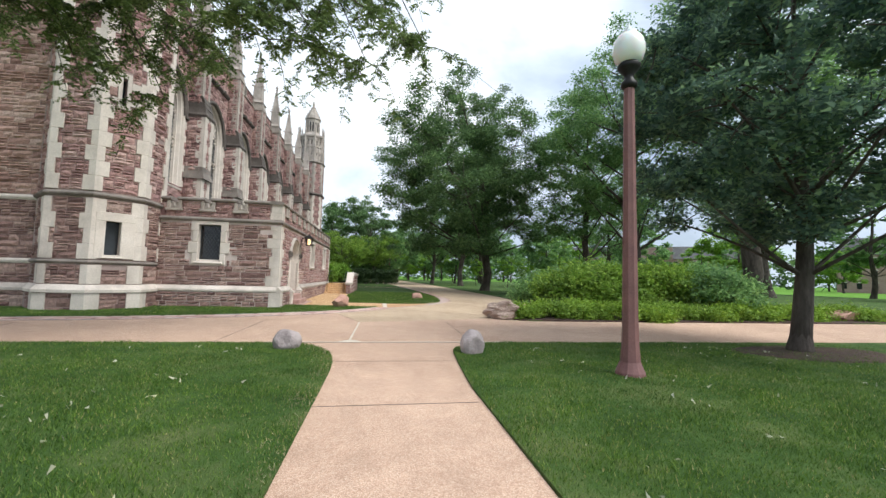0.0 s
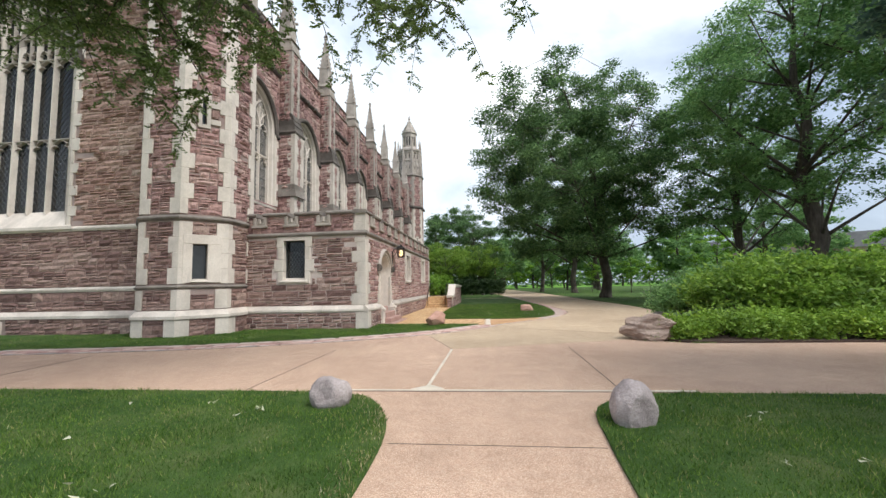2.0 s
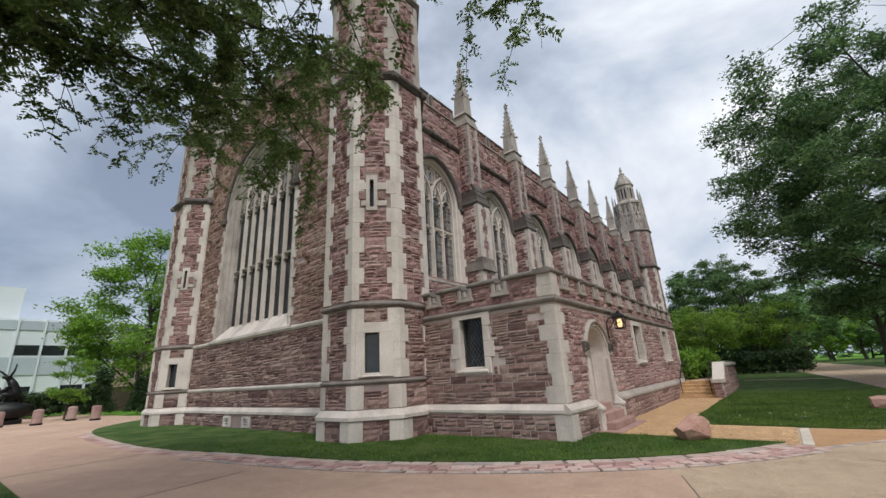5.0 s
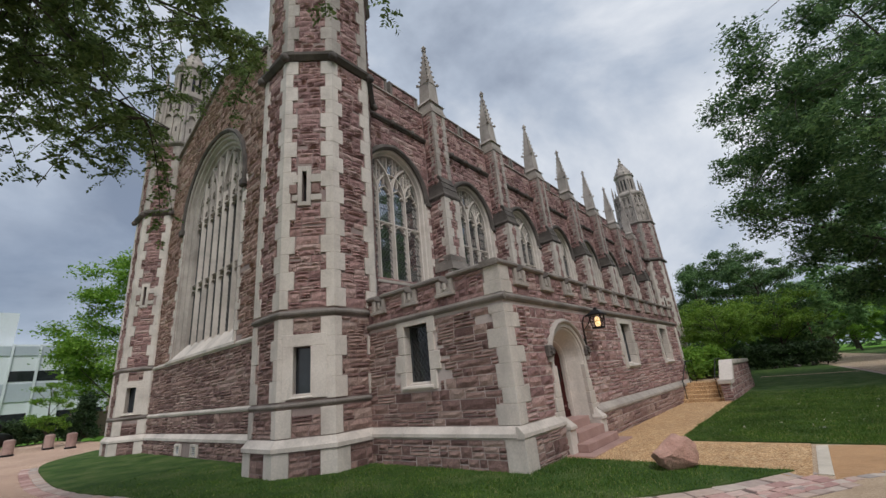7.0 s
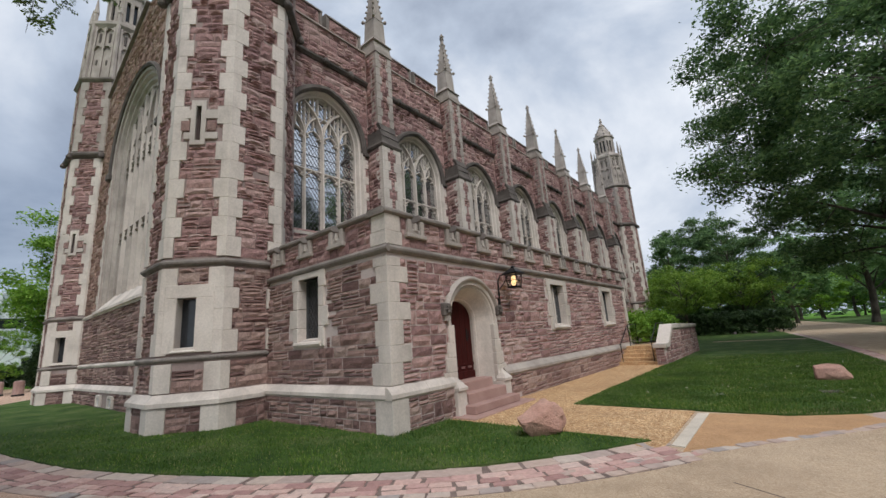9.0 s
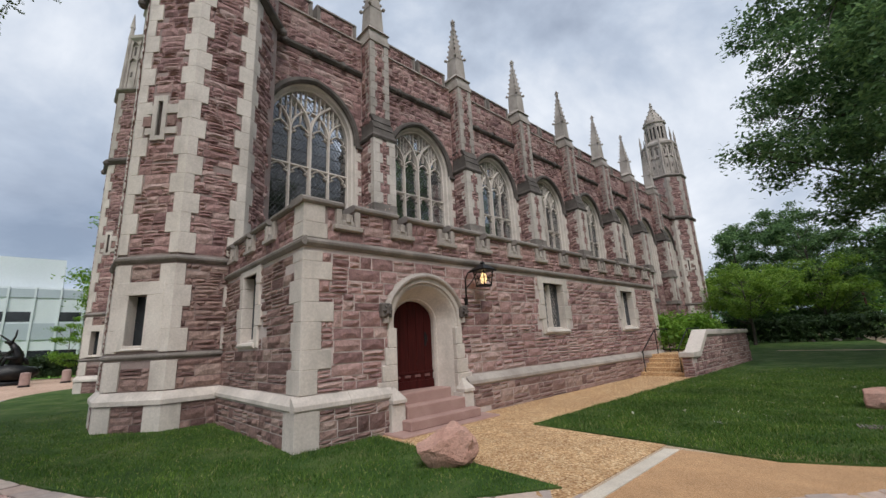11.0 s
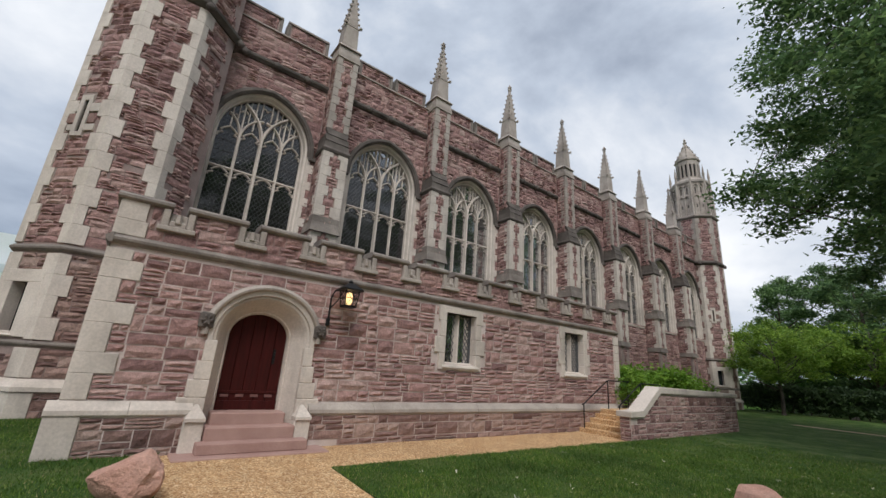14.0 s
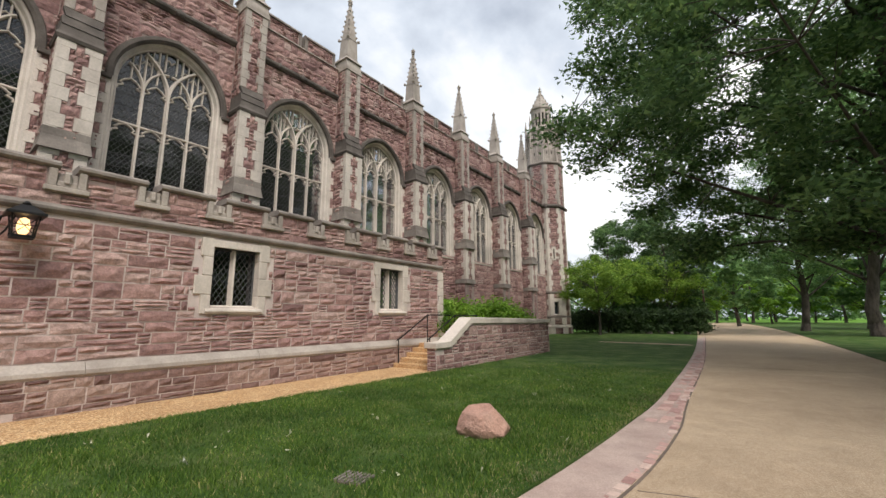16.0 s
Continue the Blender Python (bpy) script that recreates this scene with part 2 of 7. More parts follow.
M_GREYPANEL = surface("blue_grey_panel", [(0.3, (0.377, 0.420, 0.462)), (0.7, (0.493, 0.536, 0.574))], 0.1, 6, 0.5, 0.1, 0.01, 0.1)
M_FARBRICK = surface("far_pink_stone", [(0.3, (0.30, 0.19, 0.165)), (0.7, (0.42, 0.30, 0.26))], 0.5, 5, 0.9, 0.4, 0.02, 0.5)
M_DARKPANE = surface("dark_pane", [(0.3, (0.015, 0.017, 0.02)), (0.7, (0.03, 0.033, 0.038))], 1, 8, 0.15, 0.02, 0.002, 0.2, spec=0.6)


def glass_mat(name, tint, ior=1.5, rough=0.04):
    m = bpy.data.materials.new(name)
    m.use_nodes = True
    nt = m.node_tree
    nt.nodes.remove(nt.nodes["Principled BSDF"])
    tr, gl = nt.nodes.new("ShaderNodeBsdfTransparent"), nt.nodes.new("ShaderNodeBsdfGlossy")
    tr.inputs["Color"].default_value = (*tint, 1)
    gl.inputs["Roughness"].default_value = rough
    fr = nt.nodes.new("ShaderNodeFresnel")
    fr.inputs["IOR"].default_value = ior
    bp = nt.nodes.new("ShaderNodeBump")
    bp.inputs["Strength"].default_value, bp.inputs["Distance"].default_value = 0.25, 0.02
    nt.links.new(pnoise(nt, 2.2, 2, 0.5), bp.inputs["Height"])
    nt.links.new(bp.outputs["Normal"], gl.inputs["Normal"])
    mx = nt.nodes.new("ShaderNodeMixShader")
    nt.links.new(fr.outputs["Fac"], mx.inputs["Fac"])
    nt.links.new(tr.outputs[0], mx.inputs[1])
    nt.links.new(gl.outputs[0], mx.inputs[2])
    nt.links.new(mx.outputs[0], nt.nodes["Material Output"].inputs["Surface"])
    return m


M_GLASS = glass_mat("old_leaded_glass", (0.12, 0.14, 0.17), 1.62)
M_GLOBE, _nt, _b = start("frosted_globe", 0.25, 0, 0.5)
_b.inputs["Base Color"].default_value = (0.82, 0.82, 0.80, 1)
_b.inputs["Subsurface Weight"].default_value = 0.3
M_BULB = bpy.data.materials.new("warm_lamp_glow")
M_BULB.use_nodes = True
_b = M_BULB.node_tree.nodes["Principled BSDF"]
_b.inputs["Emission Color"].default_value, _b.inputs["Emission Strength"].default_value = (1.0, 0.66, 0.30, 1), 1.5
_b.inputs["Base Color"].default_value = (0.8, 0.6, 0.3, 1)


def leaf_mat(name, stops, trans=0.35):
    m = bpy.data.materials.new(name)
    m.use_nodes = True
    nt = m.node_tree
    b = nt.nodes["Principled BSDF"]
    g = nt.nodes.new("ShaderNodeNewGeometry")
    c = ramp(nt, g.outputs["Random Per Island"], stops)
    c = mix(nt, 0.6, c, ramp(nt, pnoise(nt, 0.7, 4, 0.65), [(0.36, (0.55, 0.62, 0.66)), (0.64, (1.45, 1.4, 1.15))]), "MULTIPLY")
    nt.links.new(c, b.inputs["Base Color"])
    b.inputs["Roughness"].default_value, b.inputs["Specular IOR Level"].default_value = 0.55, 0.3
    t = nt.nodes.new("ShaderNodeBsdfTranslucent")
    nt.links.new(c, t.inputs["Color"])
    mx = nt.nodes.new("ShaderNodeMixShader")
    mx.inputs["Fac"].default_value = trans
    nt.links.new(b.outputs[0], mx.inputs[1])
    nt.links.new(t.outputs[0], mx.inputs[2])
    nt.links.new(mx.outputs[0], nt.nodes["Material Output"].inputs["Surface"])
    return m


M_LEAF = leaf_mat("oak_green_leaves", [(0, (0.055, 0.105, 0.046)), (0.6, (0.110, 0.195, 0.076)), (1, (0.22, 0.33, 0.13))], 0.45)
M_LEAF_PALE = leaf_mat("fresh_green_leaves", [(0, (0.11, 0.23, 0.028)), (0.6, (0.20, 0.35, 0.048)), (1, (0.30, 0.46, 0.08))], 0.45)
M_LEAF_MID = leaf_mat("soft_green_leaves", [(0, (0.100, 0.195, 0.075)), (0.6, (0.185, 0.325, 0.120)), (1, (0.29, 0.44, 0.18))], 0.48)
M_LEAF_DARK = leaf_mat("dark_maple_leaves", [(0, (0.060, 0.105, 0.090)), (0.6, (0.120, 0.200, 0.150)), (1, (0.260, 0.380, 0.205))], 0.48)
M_LEAF_LOCUST = leaf_mat("olive_locust_leaves", [(0, (0.080, 0.118, 0.040)), (0.6, (0.135, 0.195, 0.066)), (1, (0.22, 0.29, 0.11))], 0.5)
M_LEAF_GOLD = leaf_mat("yellow_green_leaves", [(0, (0.11, 0.20, 0.03)), (0.6, (0.19, 0.31, 0.05)), (1, (0.34, 0.47, 0.09))], 0.5)
M_JUNIPER = leaf_mat("bright_juniper", [(0, (0.120, 0.217, 0.027)), (0.6, (0.203, 0.323, 0.042)), (1, (0.285, 0.405, 0.060))], 0.3)
M_HEDGE = leaf_mat("dark_hedge_leaves", [(0, (0.024, 0.044, 0.020)), (0.6, (0.044, 0.080, 0.032)), (1, (0.080, 0.130, 0.048))], 0.2)
M_BLADE = leaf_mat("grass_blades", [(0, (0.042, 0.094, 0.014)), (0.5, (0.096, 0.182, 0.030)), (0.90, (0.190, 0.280, 0.058)), (1, (0.42, 0.36, 0.18))], 0.42)


# ---- mesh helpers ----
def mesh_np(name, verts, faces, material, smooth=False):
    me = bpy.data.meshes.new(name)
    v = np.asarray(verts, dtype=np.float32).reshape(-1, 3)
    f = np.asarray(faces, dtype=np.int32)
    me.vertices.add(len(v))
    me.vertices.foreach_set("co", v.ravel())
    k = f.shape[1]
    me.loops.add(f.size)
    me.loops.foreach_set("vertex_index", f.ravel())
    me.polygons.add(len(f))
    me.polygons.foreach_set("loop_start", np.arange(0, f.size, k, dtype=np.int32))
    me.polygons.foreach_set("use_smooth", np.full(len(f), smooth))
    me.update(calc_edges=True)
    me.materials.append(material)
    return me


def finish(name, bm, material, parent=None, smooth=False, m=None):
    bmesh.ops.recalc_face_normals(bm, faces=bm.faces)
    me = bpy.data.meshes.new(name)
    bm.to_mesh(me)
    bm.free()
    me.materials.append(material)
    if smooth:
        for p in me.polygons:
            p.use_smooth = True
    ob = new(name, me)
    if parent:
        ob.parent = parent
    if m is not None:
        ob.matrix_basis = m
    return ob


def part(name, bm, material, parent, label="", smooth=False, m=None):
    ob = finish(name, bm, material, parent, smooth, m)
    return tagged(ob, label) if label else ob


def put(name, me, parent=None, m=None, label=""):
    ob = new(name, me)
    if parent:
        ob.parent = parent
    if m is not None:
        ob.matrix_basis = m
    return tagged(ob, label) if label else ob


def add_box(bm, x0, x1, y0, y1, z0, z1, bevel=0.0):
    r = bmesh.ops.create_cube(bm, size=1)
    vs = r["verts"]
    for v in vs:
        v.co = ((x0 + x1) / 2 + v.co.x * (x1 - x0), (y0 + y1) / 2 + v.co.y * (y1 - y0), (z0 + z1) / 2 + v.co.z * (z1 - z0))
    if bevel:
        es = list({e for v in vs for e in v.link_edges})
        bmesh.ops.bevel(bm, geom=es, offset=bevel, segments=1, affect="EDGES")
    return vs


def add_prism(bm, pts, z0, z1, pts_top=None):
    lo = [bm.verts.new((p[0], p[1], z0)) for p in pts]
    hi = [bm.verts.new((p[0], p[1], z1)) for p in (pts_top or pts)]
    n = len(pts)
    for i in range(n):
        bm.faces.new((lo[i], lo[(i + 1) % n], hi[(i + 1) % n], hi[i]))
    bm.faces.new(hi)
    bm.faces.new(lo[::-1])


def add_lathe(bm, profile, n=16, x=0, y=0):
    rings = []
    for r, z in profile:
        rings.append([bm.verts.new((x + r * math.cos(2 * math.pi * i / n), y + r * math.sin(2 * math.pi * i / n), z)) for i in range(n)])
    for a, b in zip(rings, rings[1:]):
        for i in range(n):
            bm.faces.new((a[i], a[(i + 1) % n], b[(i + 1) % n], b[i]))
    bm.faces.new(rings[0][::-1])
    bm.faces.new(rings[-1])


def add_tube(bm, pts, r0, r1=None, n=6):
    r1 = r0 if r1 is None else r1
    pts = [Vector(p) for p in pts]
    rings = []
    for i, p in enumerate(pts):
        d = (pts[min(i + 1, len(pts) - 1)] - pts[max(i - 1, 0)]).normalized()
        a = d.orthogonal().normalized() if i == 0 else (a - d * a.dot(d)).normalized()
        b = d.cross(a)
        r = r0 + (r1 - r0) * i / (len(pts) - 1)
        rings.append([bm.verts.new(p + (a * math.cos(2 * math.pi * k / n) + b * math.sin(2 * math.pi * k / n)) * r) for k in range(n)])
    for a_, b_ in zip(rings, rings[1:]):
        for k in range(n):
            bm.faces.new((a_[k], a_[(k + 1) % n], b_[(k + 1) % n], b_[k]))
    bm.faces.new(rings[0][::-1])
    bm.faces.new(rings[-1])


def add_bar(bm, pts, width, d0, d1):
    """A flat bar along points (u, v) of a wall's plane, from depth d0 to d1 (local: u, -depth, v)."""
    n = len(pts)
    rows = []
    for i, (u, v) in enumerate(pts):
        a, b = pts[max(i - 1, 0)], pts[min(i + 1, n - 1)]
        tx, tz = b[0] - a[0], b[1] - a[1]
        l = math.hypot(tx, tz) or 1
        nx, nz = -tz / l * width / 2, tx / l * width / 2
        rows.append([bm.verts.new((u + nx, d0, v + nz)), bm.verts.new((u + nx * 0.4, d1, v + nz * 0.4)), bm.verts.new((u - nx * 0.4, d1, v - nz * 0.4)), bm.verts.new((u - nx, d0, v - nz))])
    for a, b in zip(rows, rows[1:]):
        for k in range(3):
            bm.faces.new((a[k], a[k + 1], b[k + 1], b[k]))
    bm.faces.new(rows[0])
    bm.faces.new(rows[-1][::-1])


def thing(name, label, category, group="", kind="", m=None):
    ob = new(name)
    ob.empty_display_size = 0.2
    if m is not None:
        ob.matrix_basis = m
    return tagged(ob, label, category, group, kind)


def wall_frame(x, y, z, outward):
    """Local u along the wall, -y outwards, z up; outward is the yaw of the outer normal in degrees, 0 facing -y."""
    return pose(x, y, z, 0, 0, outward)


# ---- stone laying ----
def clip_rects(rects, holes, least=0.07):
    for h0, k0, h1, k1 in holes:
        out = []
        for a, b, c, d in rects:
            if c <= h0 or a >= h1 or d <= k0 or b >= k1:
                out.append((a, b, c, d))
                continue
            bits = [(a, b, min(c, h0), d), (max(a, h1), b, c, d), (max(a, h0), b, min(c, h1), min(d, k0)), (max(a, h0), max(b, k1), min(c, h1), d)]
            out += [q for q in bits if q[2] - q[0] > least and q[3] - q[1] > least]
        rects = out
    return rects


def lay(u0, v0, u1, v1, seed, holes=(), course=0.27, long=0.62, mouth=None):
    """Squared rubble: courses of mixed blocks, some columns split into two or three thin stones."""
    rng = random.Random(seed)
    rects, v = [], v0
    while v < v1 - 0.05:
        h = min(course * rng.uniform(0.75, 1.3), v1 - v)
        if v1 - v - h < 0.1:
            h = v1 - v
        u = u0 - rng.uniform(0, 0.25)
        while u < u1:
            w = rng.uniform(0.24, long) * (1.0 if rng.random() < 0.75 else 1.4)
            q = rng.random()
            a, c = max(u, u0), min(u + w, u1)
            if c - a > 0.05:
                if q < 0.46 or h < 0.15:
                    rects.append((a, v, c, v + h))
                elif q < 0.92:
                    s = v + h * rng.uniform(0.36, 0.64)
                    mid = a + (c - a) * rng.uniform(0.35, 0.65) if c - a > 0.5 else c
                    rects += [(a, v, c, s), (a, s, mid, v + h)]
                    if mid < c:
                        rects.append((mid, s, c, v + h))
                else:
                    s, r = v + h * rng.uniform(0.28, 0.38), v + h * rng.uniform(0.62, 0.7)
                    rects += [(a, v, c, s), (a, s, c, r), (a, r, c, v + h)]
            u += w
        v += h
    rects = clip_rects(rects, holes)
    if mouth:
        out = []
        for a, b, c, d in rects:
            out += clip_rects([(a, b, c, d)], mouth(b, d))
        rects = out
    return rects


def template(seed):
    rng = random.Random(seed)
    nu, nv = 4, 3
    vs, fs = [], []
    for j in range(nv):
        for i in range(nu):
            edge = i in (0, nu - 1) or j in (0, nv - 1)
            ju, jv = (rng.uniform(-0.06, 0.06), rng.uniform(-0.1, 0.1)) if not edge else (0, 0)
            d = rng.uniform(0.08, 0.40) if edge else rng.uniform(0.6, 1.35)
            su, sv = (rng.uniform(0.972, 1.0), rng.uniform(0.94, 1.0)) if edge else (0.8, 0.6)
            vs.append(((i / (nu - 1) - 0.5 + ju) * su, -d, (j / (nv - 1) - 0.5 + jv) * sv))
    for j in range(nv - 1):
        for i in range(nu - 1):
            a = j * nu + i
            fs.append((a, a + 1, a + nu + 1, a + nu))
    rim = [j * nu + i for j, i in [(0, k) for k in range(nu)] + [(k, nu - 1) for k in range(1, nv)] + [(nv - 1, k) for k in range(nu - 2, -1, -1)] + [(k, 0) for k in range(nv - 2, 0, -1)]]
    base = len(vs)
    for k in rim:
        vs.append((vs[k][0] * 1.0, 0.3, vs[k][2] * 1.0))
    for k in range(len(rim)):
        n = (k + 1) % len(rim)
        fs.append((rim[n], rim[k], base + k, base + n))
    return np.array(vs), np.array(fs)


TEMPLATES = [template(100 + i) for i in range(14)]
STONE_MESHES = [mesh_np("stone", v, f, M_STONE_PIECE) for v, f in TEMPLATES]
BROWN_MESHES = [mesh_np("stone", v, f, M_BROWN_PIECE) for v, f in TEMPLATES]
TONES = {
    "red": (STONE_MESHES, M_STONE, "small squared red granite stones in pale mortar"),
    "brown": (BROWN_MESHES, M_BROWN, "small squared brown granite stones in mortar"),
    "tan": (BROWN_MESHES, M_TAN, "thin courses of orange-tan granite stones"),
}


def place_stones(rects, frame_m, parent, seed, pieces=0, near=None, depth=0.055, joint=0.013, name="stones", tone="red"):
    """Rects in the wall's (u, v): the first ones chosen by near() become parts, the rest one mesh."""
    rng = random.Random(seed)
    singles, rest = [], []
    for r in rects:
        (singles if len(singles) < pieces and (near is None or near(r)) else rest).append(r)
    for a, b, c, d in singles:
        m = frame_m @ Matrix.Translation(((a + c) / 2, 0, (b + d) / 2)) @ Matrix.Diagonal((c - a - joint, depth * rng.uniform(0.7, 1.2), d - b - joint, 1))
        put("stone", rng.choice(TONES[tone][0]), parent, m)
    if not rest:
        return
    vs, fs, n = [], [], 0
    for a, b, c, d in rest:
        tv, tf = rng.choice(TEMPLATES)
        s = np.array([c - a - joint, depth * rng.uniform(0.7, 1.25), d - b - joint])
        vs.append(tv * s + np.array([(a + c) / 2, 0, (b + d) / 2]))
        fs.append(tf + n)
        n += len(tv)
    tagged(put(name, mesh_np(name, np.concatenate(vs), np.concatenate(fs), TONES[tone][1]), parent, frame_m), TONES[tone][2], kind="stuff")


# ---- arches ----
def arch(hw, rise, n=12):
    """Points of a two-centred arch from (-hw, 0) over (0, rise) to (hw, 0)."""
    r = (hw * hw + rise * rise) / (2 * hw)
    a1 = math.asin(min(1, rise / r))
    if rise < hw:
        return [(hw * math.cos(math.pi * (1 - i / (2 * n))), rise * math.sin(math.pi * (1 - i / (2 * n)))) for i in range(2 * n + 1)]
    left = [(-hw + r - r * math.cos(a1 * i / n), r * math.sin(a1 * i / n)) for i in range(n + 1)]
    return left + [(-u, v) for u, v in reversed(left[:-1])]


def outline(hw, rise, sill, spring, n=12, dip=0.0):
    return [(-hw, sill - dip)] + [(u, spring + v) for u, v in arch(hw, rise, n)] + [(hw, sill - dip)]


def arch_sweep(bm, profile, hw, rise, sill, spring, n=12, start_at=None):
    """Loft profile points (offset out from the opening, depth behind the face) round an arched opening."""
    rows = []
    for off, dep in profile:
        o = outline(hw + off, rise + off, sill if start_at is None else start_at, spring, n)
        rows.append([bm.verts.new((u, dep, v)) for u, v in o])
    for a, b in zip(rows, rows[1:]):
        for i in range(len(a) - 1):
            bm.faces.new((a[i], a[i + 1], b[i + 1], b[i]))


def pane_fan(bm, hw, rise, sill, spring, dep, n=12):
    vs = [bm.verts.new((u, dep, v)) for u, v in outline(hw, rise, sill, spring, n)]
    bm.faces.new(vs)


def wall_sheet(bm, u0, u1, v0, v1, openings, thick=0.55, n=12):
    """A wall with thickness and its openings: (centre, half width, sill, spring, rise) with rise 0 for a square head."""
    openings = sorted(openings)
    for dep in (0.0, thick):
        def quad(a, b, c, d):
            if b - a > 1e-4 and d - c > 1e-4:
                bm.faces.new([bm.verts.new(p) for p in ((a, dep, c), (b, dep, c), (b, dep, d), (a, dep, d))])
        at = u0
        for c, hw, sill, spring, rise in openings:
            quad(at, c - hw, v0, v1)
            quad(c - hw, c + hw, v0, sill)
            if rise:
                pts = [(c + u, spring + v) for u, v in arch(hw, rise, n)]
            else:
                pts = [(c - hw, spring), (c + hw, spring)]
            for (a, p), (b, q) in zip(pts, pts[1:]):
                bm.faces.new([bm.verts.new(x) for x in ((a, dep, p), (b, dep, q), (b, dep, v1), (a, dep, v1))])
            at = c + hw
        quad(at, u1, v0, v1)
    for c, hw, sill, spring, rise in openings:
        pts = [(c - hw, sill)] + ([(c + u, spring + v) for u, v in arch(hw, rise, n)] if rise else [(c - hw, spring), (c + hw, spring)]) + [(c + hw, sill)]
        for (a, p), (b, q) in zip(pts, pts[1:] + pts[:1]):
            bm.faces.new([bm.verts.new(x) for x in ((a, 0, p), (b, 0, q), (b, thick, q), (a, thick, p))])
    for a, b in (((u0, v1), (u1, v1)), ((u0, v0), (u0, v1)), ((u1, v0), (u1, v1))):
        bm.faces.new([bm.verts.new(x) for x in ((a[0], 0, a[1]), (b[0], 0, b[1]), (b[0], thick, b[1]), (a[0], thick, a[1]))])


def add_moulding(bm, u0, u1, profile):
    """A straight moulding along u with a closed profile of (out, v); out is how far it stands before the wall."""
    a = [bm.verts.new((u0, -o, v)) for o, v in profile]
    b = [bm.verts.new((u1, -o, v)) for o, v in profile]
    k = len(profile)
    for i in range(k):
        bm.faces.new((a[i], a[(i + 1) % k], b[(i + 1) % k], b[i]))
    bm.faces.new(a[::-1])
    bm.faces.new(b)


def quoin_mesh(name, turn, la, lb, h, proud=0.035, material=None):
    """A corner block: faces run from the corner to -x (facing -y) and, turned by `turn` degrees, along the other face."""
    t = radians(turn)
    da, na = Vector((-1, 0)), Vector((0, -1))
    db, nb = Vector((math.cos(t), math.sin(t))), Vector((math.sin(t), -math.cos(t)))
    k = math.tan(t / 2) * proud
    pts = [da * la + na * proud, Vector((k, -proud)), db * lb + nb * proud, db * lb - nb * 0.1, da * la - na * 0.1]
    bm = bmesh.new()
    add_prism(bm, [tuple(p) for p in pts], 0.001, h - 0.001)
    bmesh.ops.bevel(bm, geom=[e for e in bm.edges if e.calc_length() > 0.04], offset=0.007, segments=1, affect="EDGES")
    bmesh.ops.recalc_face_normals(bm, faces=bm.faces)
    me = bpy.data.meshes.new(name)
    bm.to_mesh(me)
    bm.free()
    me.materials.append(material or M_LIME)
    return me


def rough_box_mesh(name, w, d, h, material, bevel=0.015):
    bm = bmesh.new()
    add_box(bm, -w / 2, w / 2, -d, 0.06, 0.005, h - 0.005, bevel)
    bmesh.ops.recalc_face_normals(bm, faces=bm.faces)
    me = bpy.data.meshes.new(name)
    bm.to_mesh(me)
    bm.free()
    me.materials.append(material)
    return me


# ---- ground, road and paths ----
def poly_slab(name, pts, z0, z1, material, label, category, kind="structure"):
    bm = bmesh.new()
    lo = [bm.verts.new((x, y, z0)) for x, y in pts]
    hi = [bm.verts.new((x, y, z1)) for x, y in pts]
    for i in range(len(pts)):
        j = (i + 1) % len(pts)
        bm.faces.new((lo[i], lo[j], hi[j], hi[i]))
    top = bm.faces.new(hi)
    bmesh.ops.triangulate(bm, faces=[top])
    return tagged(finish(name, bm, material), label, category, kind=kind)


def smooth_line(pts, k=6):
    out = []
    for i in range(len(pts) - 1):
        p0, p1, p2, p3 = (Vector(pts[max(0, min(len(pts) - 1, i + d))]) for d in (-1, 0, 1, 2))
        for s in range(k):
            t = s / k
            out.append(tuple(0.5 * ((2 * p1) + (p2 - p0) * t + (2 * p0 - 5 * p1 + 4 * p2 - p3) * t * t + (3 * p1 - p0 - 3 * p2 + p3) * t ** 3)))
    out.append(tuple(pts[-1]))
    return out


bm = bmesh.new()
add_prism(bm, [(900 * math.cos(i * math.pi / 24), 900 * math.sin(i * math.pi / 24)) for i in range(48)], -0.6, -0.03)
tagged(finish("ground", bm, M_FIELD), "bright green open lawn reaching to the trees", "ground", kind="structure")

LAWN1_EDGE = smooth_line([(-36, 19), (-32.5, 15.8), (-28, 13.6), (-20, 12.85), (-15.7, 12.9), (-12.6, 13.45), (-10.2, 13.8), (-7.5, 14.35), (-4.6, 15.45), (-2.3, 16.85), (-1.1, 18.0), (-0.1, 19.35)])
LAWN2_EDGE = smooth_line([(1.5, 21.8), (2.6, 22.4), (3.4, 23.6), (3.75, 25.2), (3.95, 28.5), (3.95, 32.3), (3.35, 44), (1.9, 62), (-0.2, 84)])
ROAD_RIGHT = smooth_line([(4.2, 15.2), (6.3, 17.2), (8.3, 21.5), (9.4, 30), (9.3, 41), (9.0, 61), (8.3, 82), (6.5, 110), (3, 150)])
FLARE_L = smooth_line([(-2.6, 9.15), (-1.5, 8.95), (-0.95, 8.1), (-0.75, 7.1), (-0.72, 5.5)], 4)
FLARE_R = smooth_line([(1.3, 5.5), (1.36, 6.4), (1.45, 7.5), (1.62, 8.5), (2.3, 9.1), (3.2, 9.2)], 4)

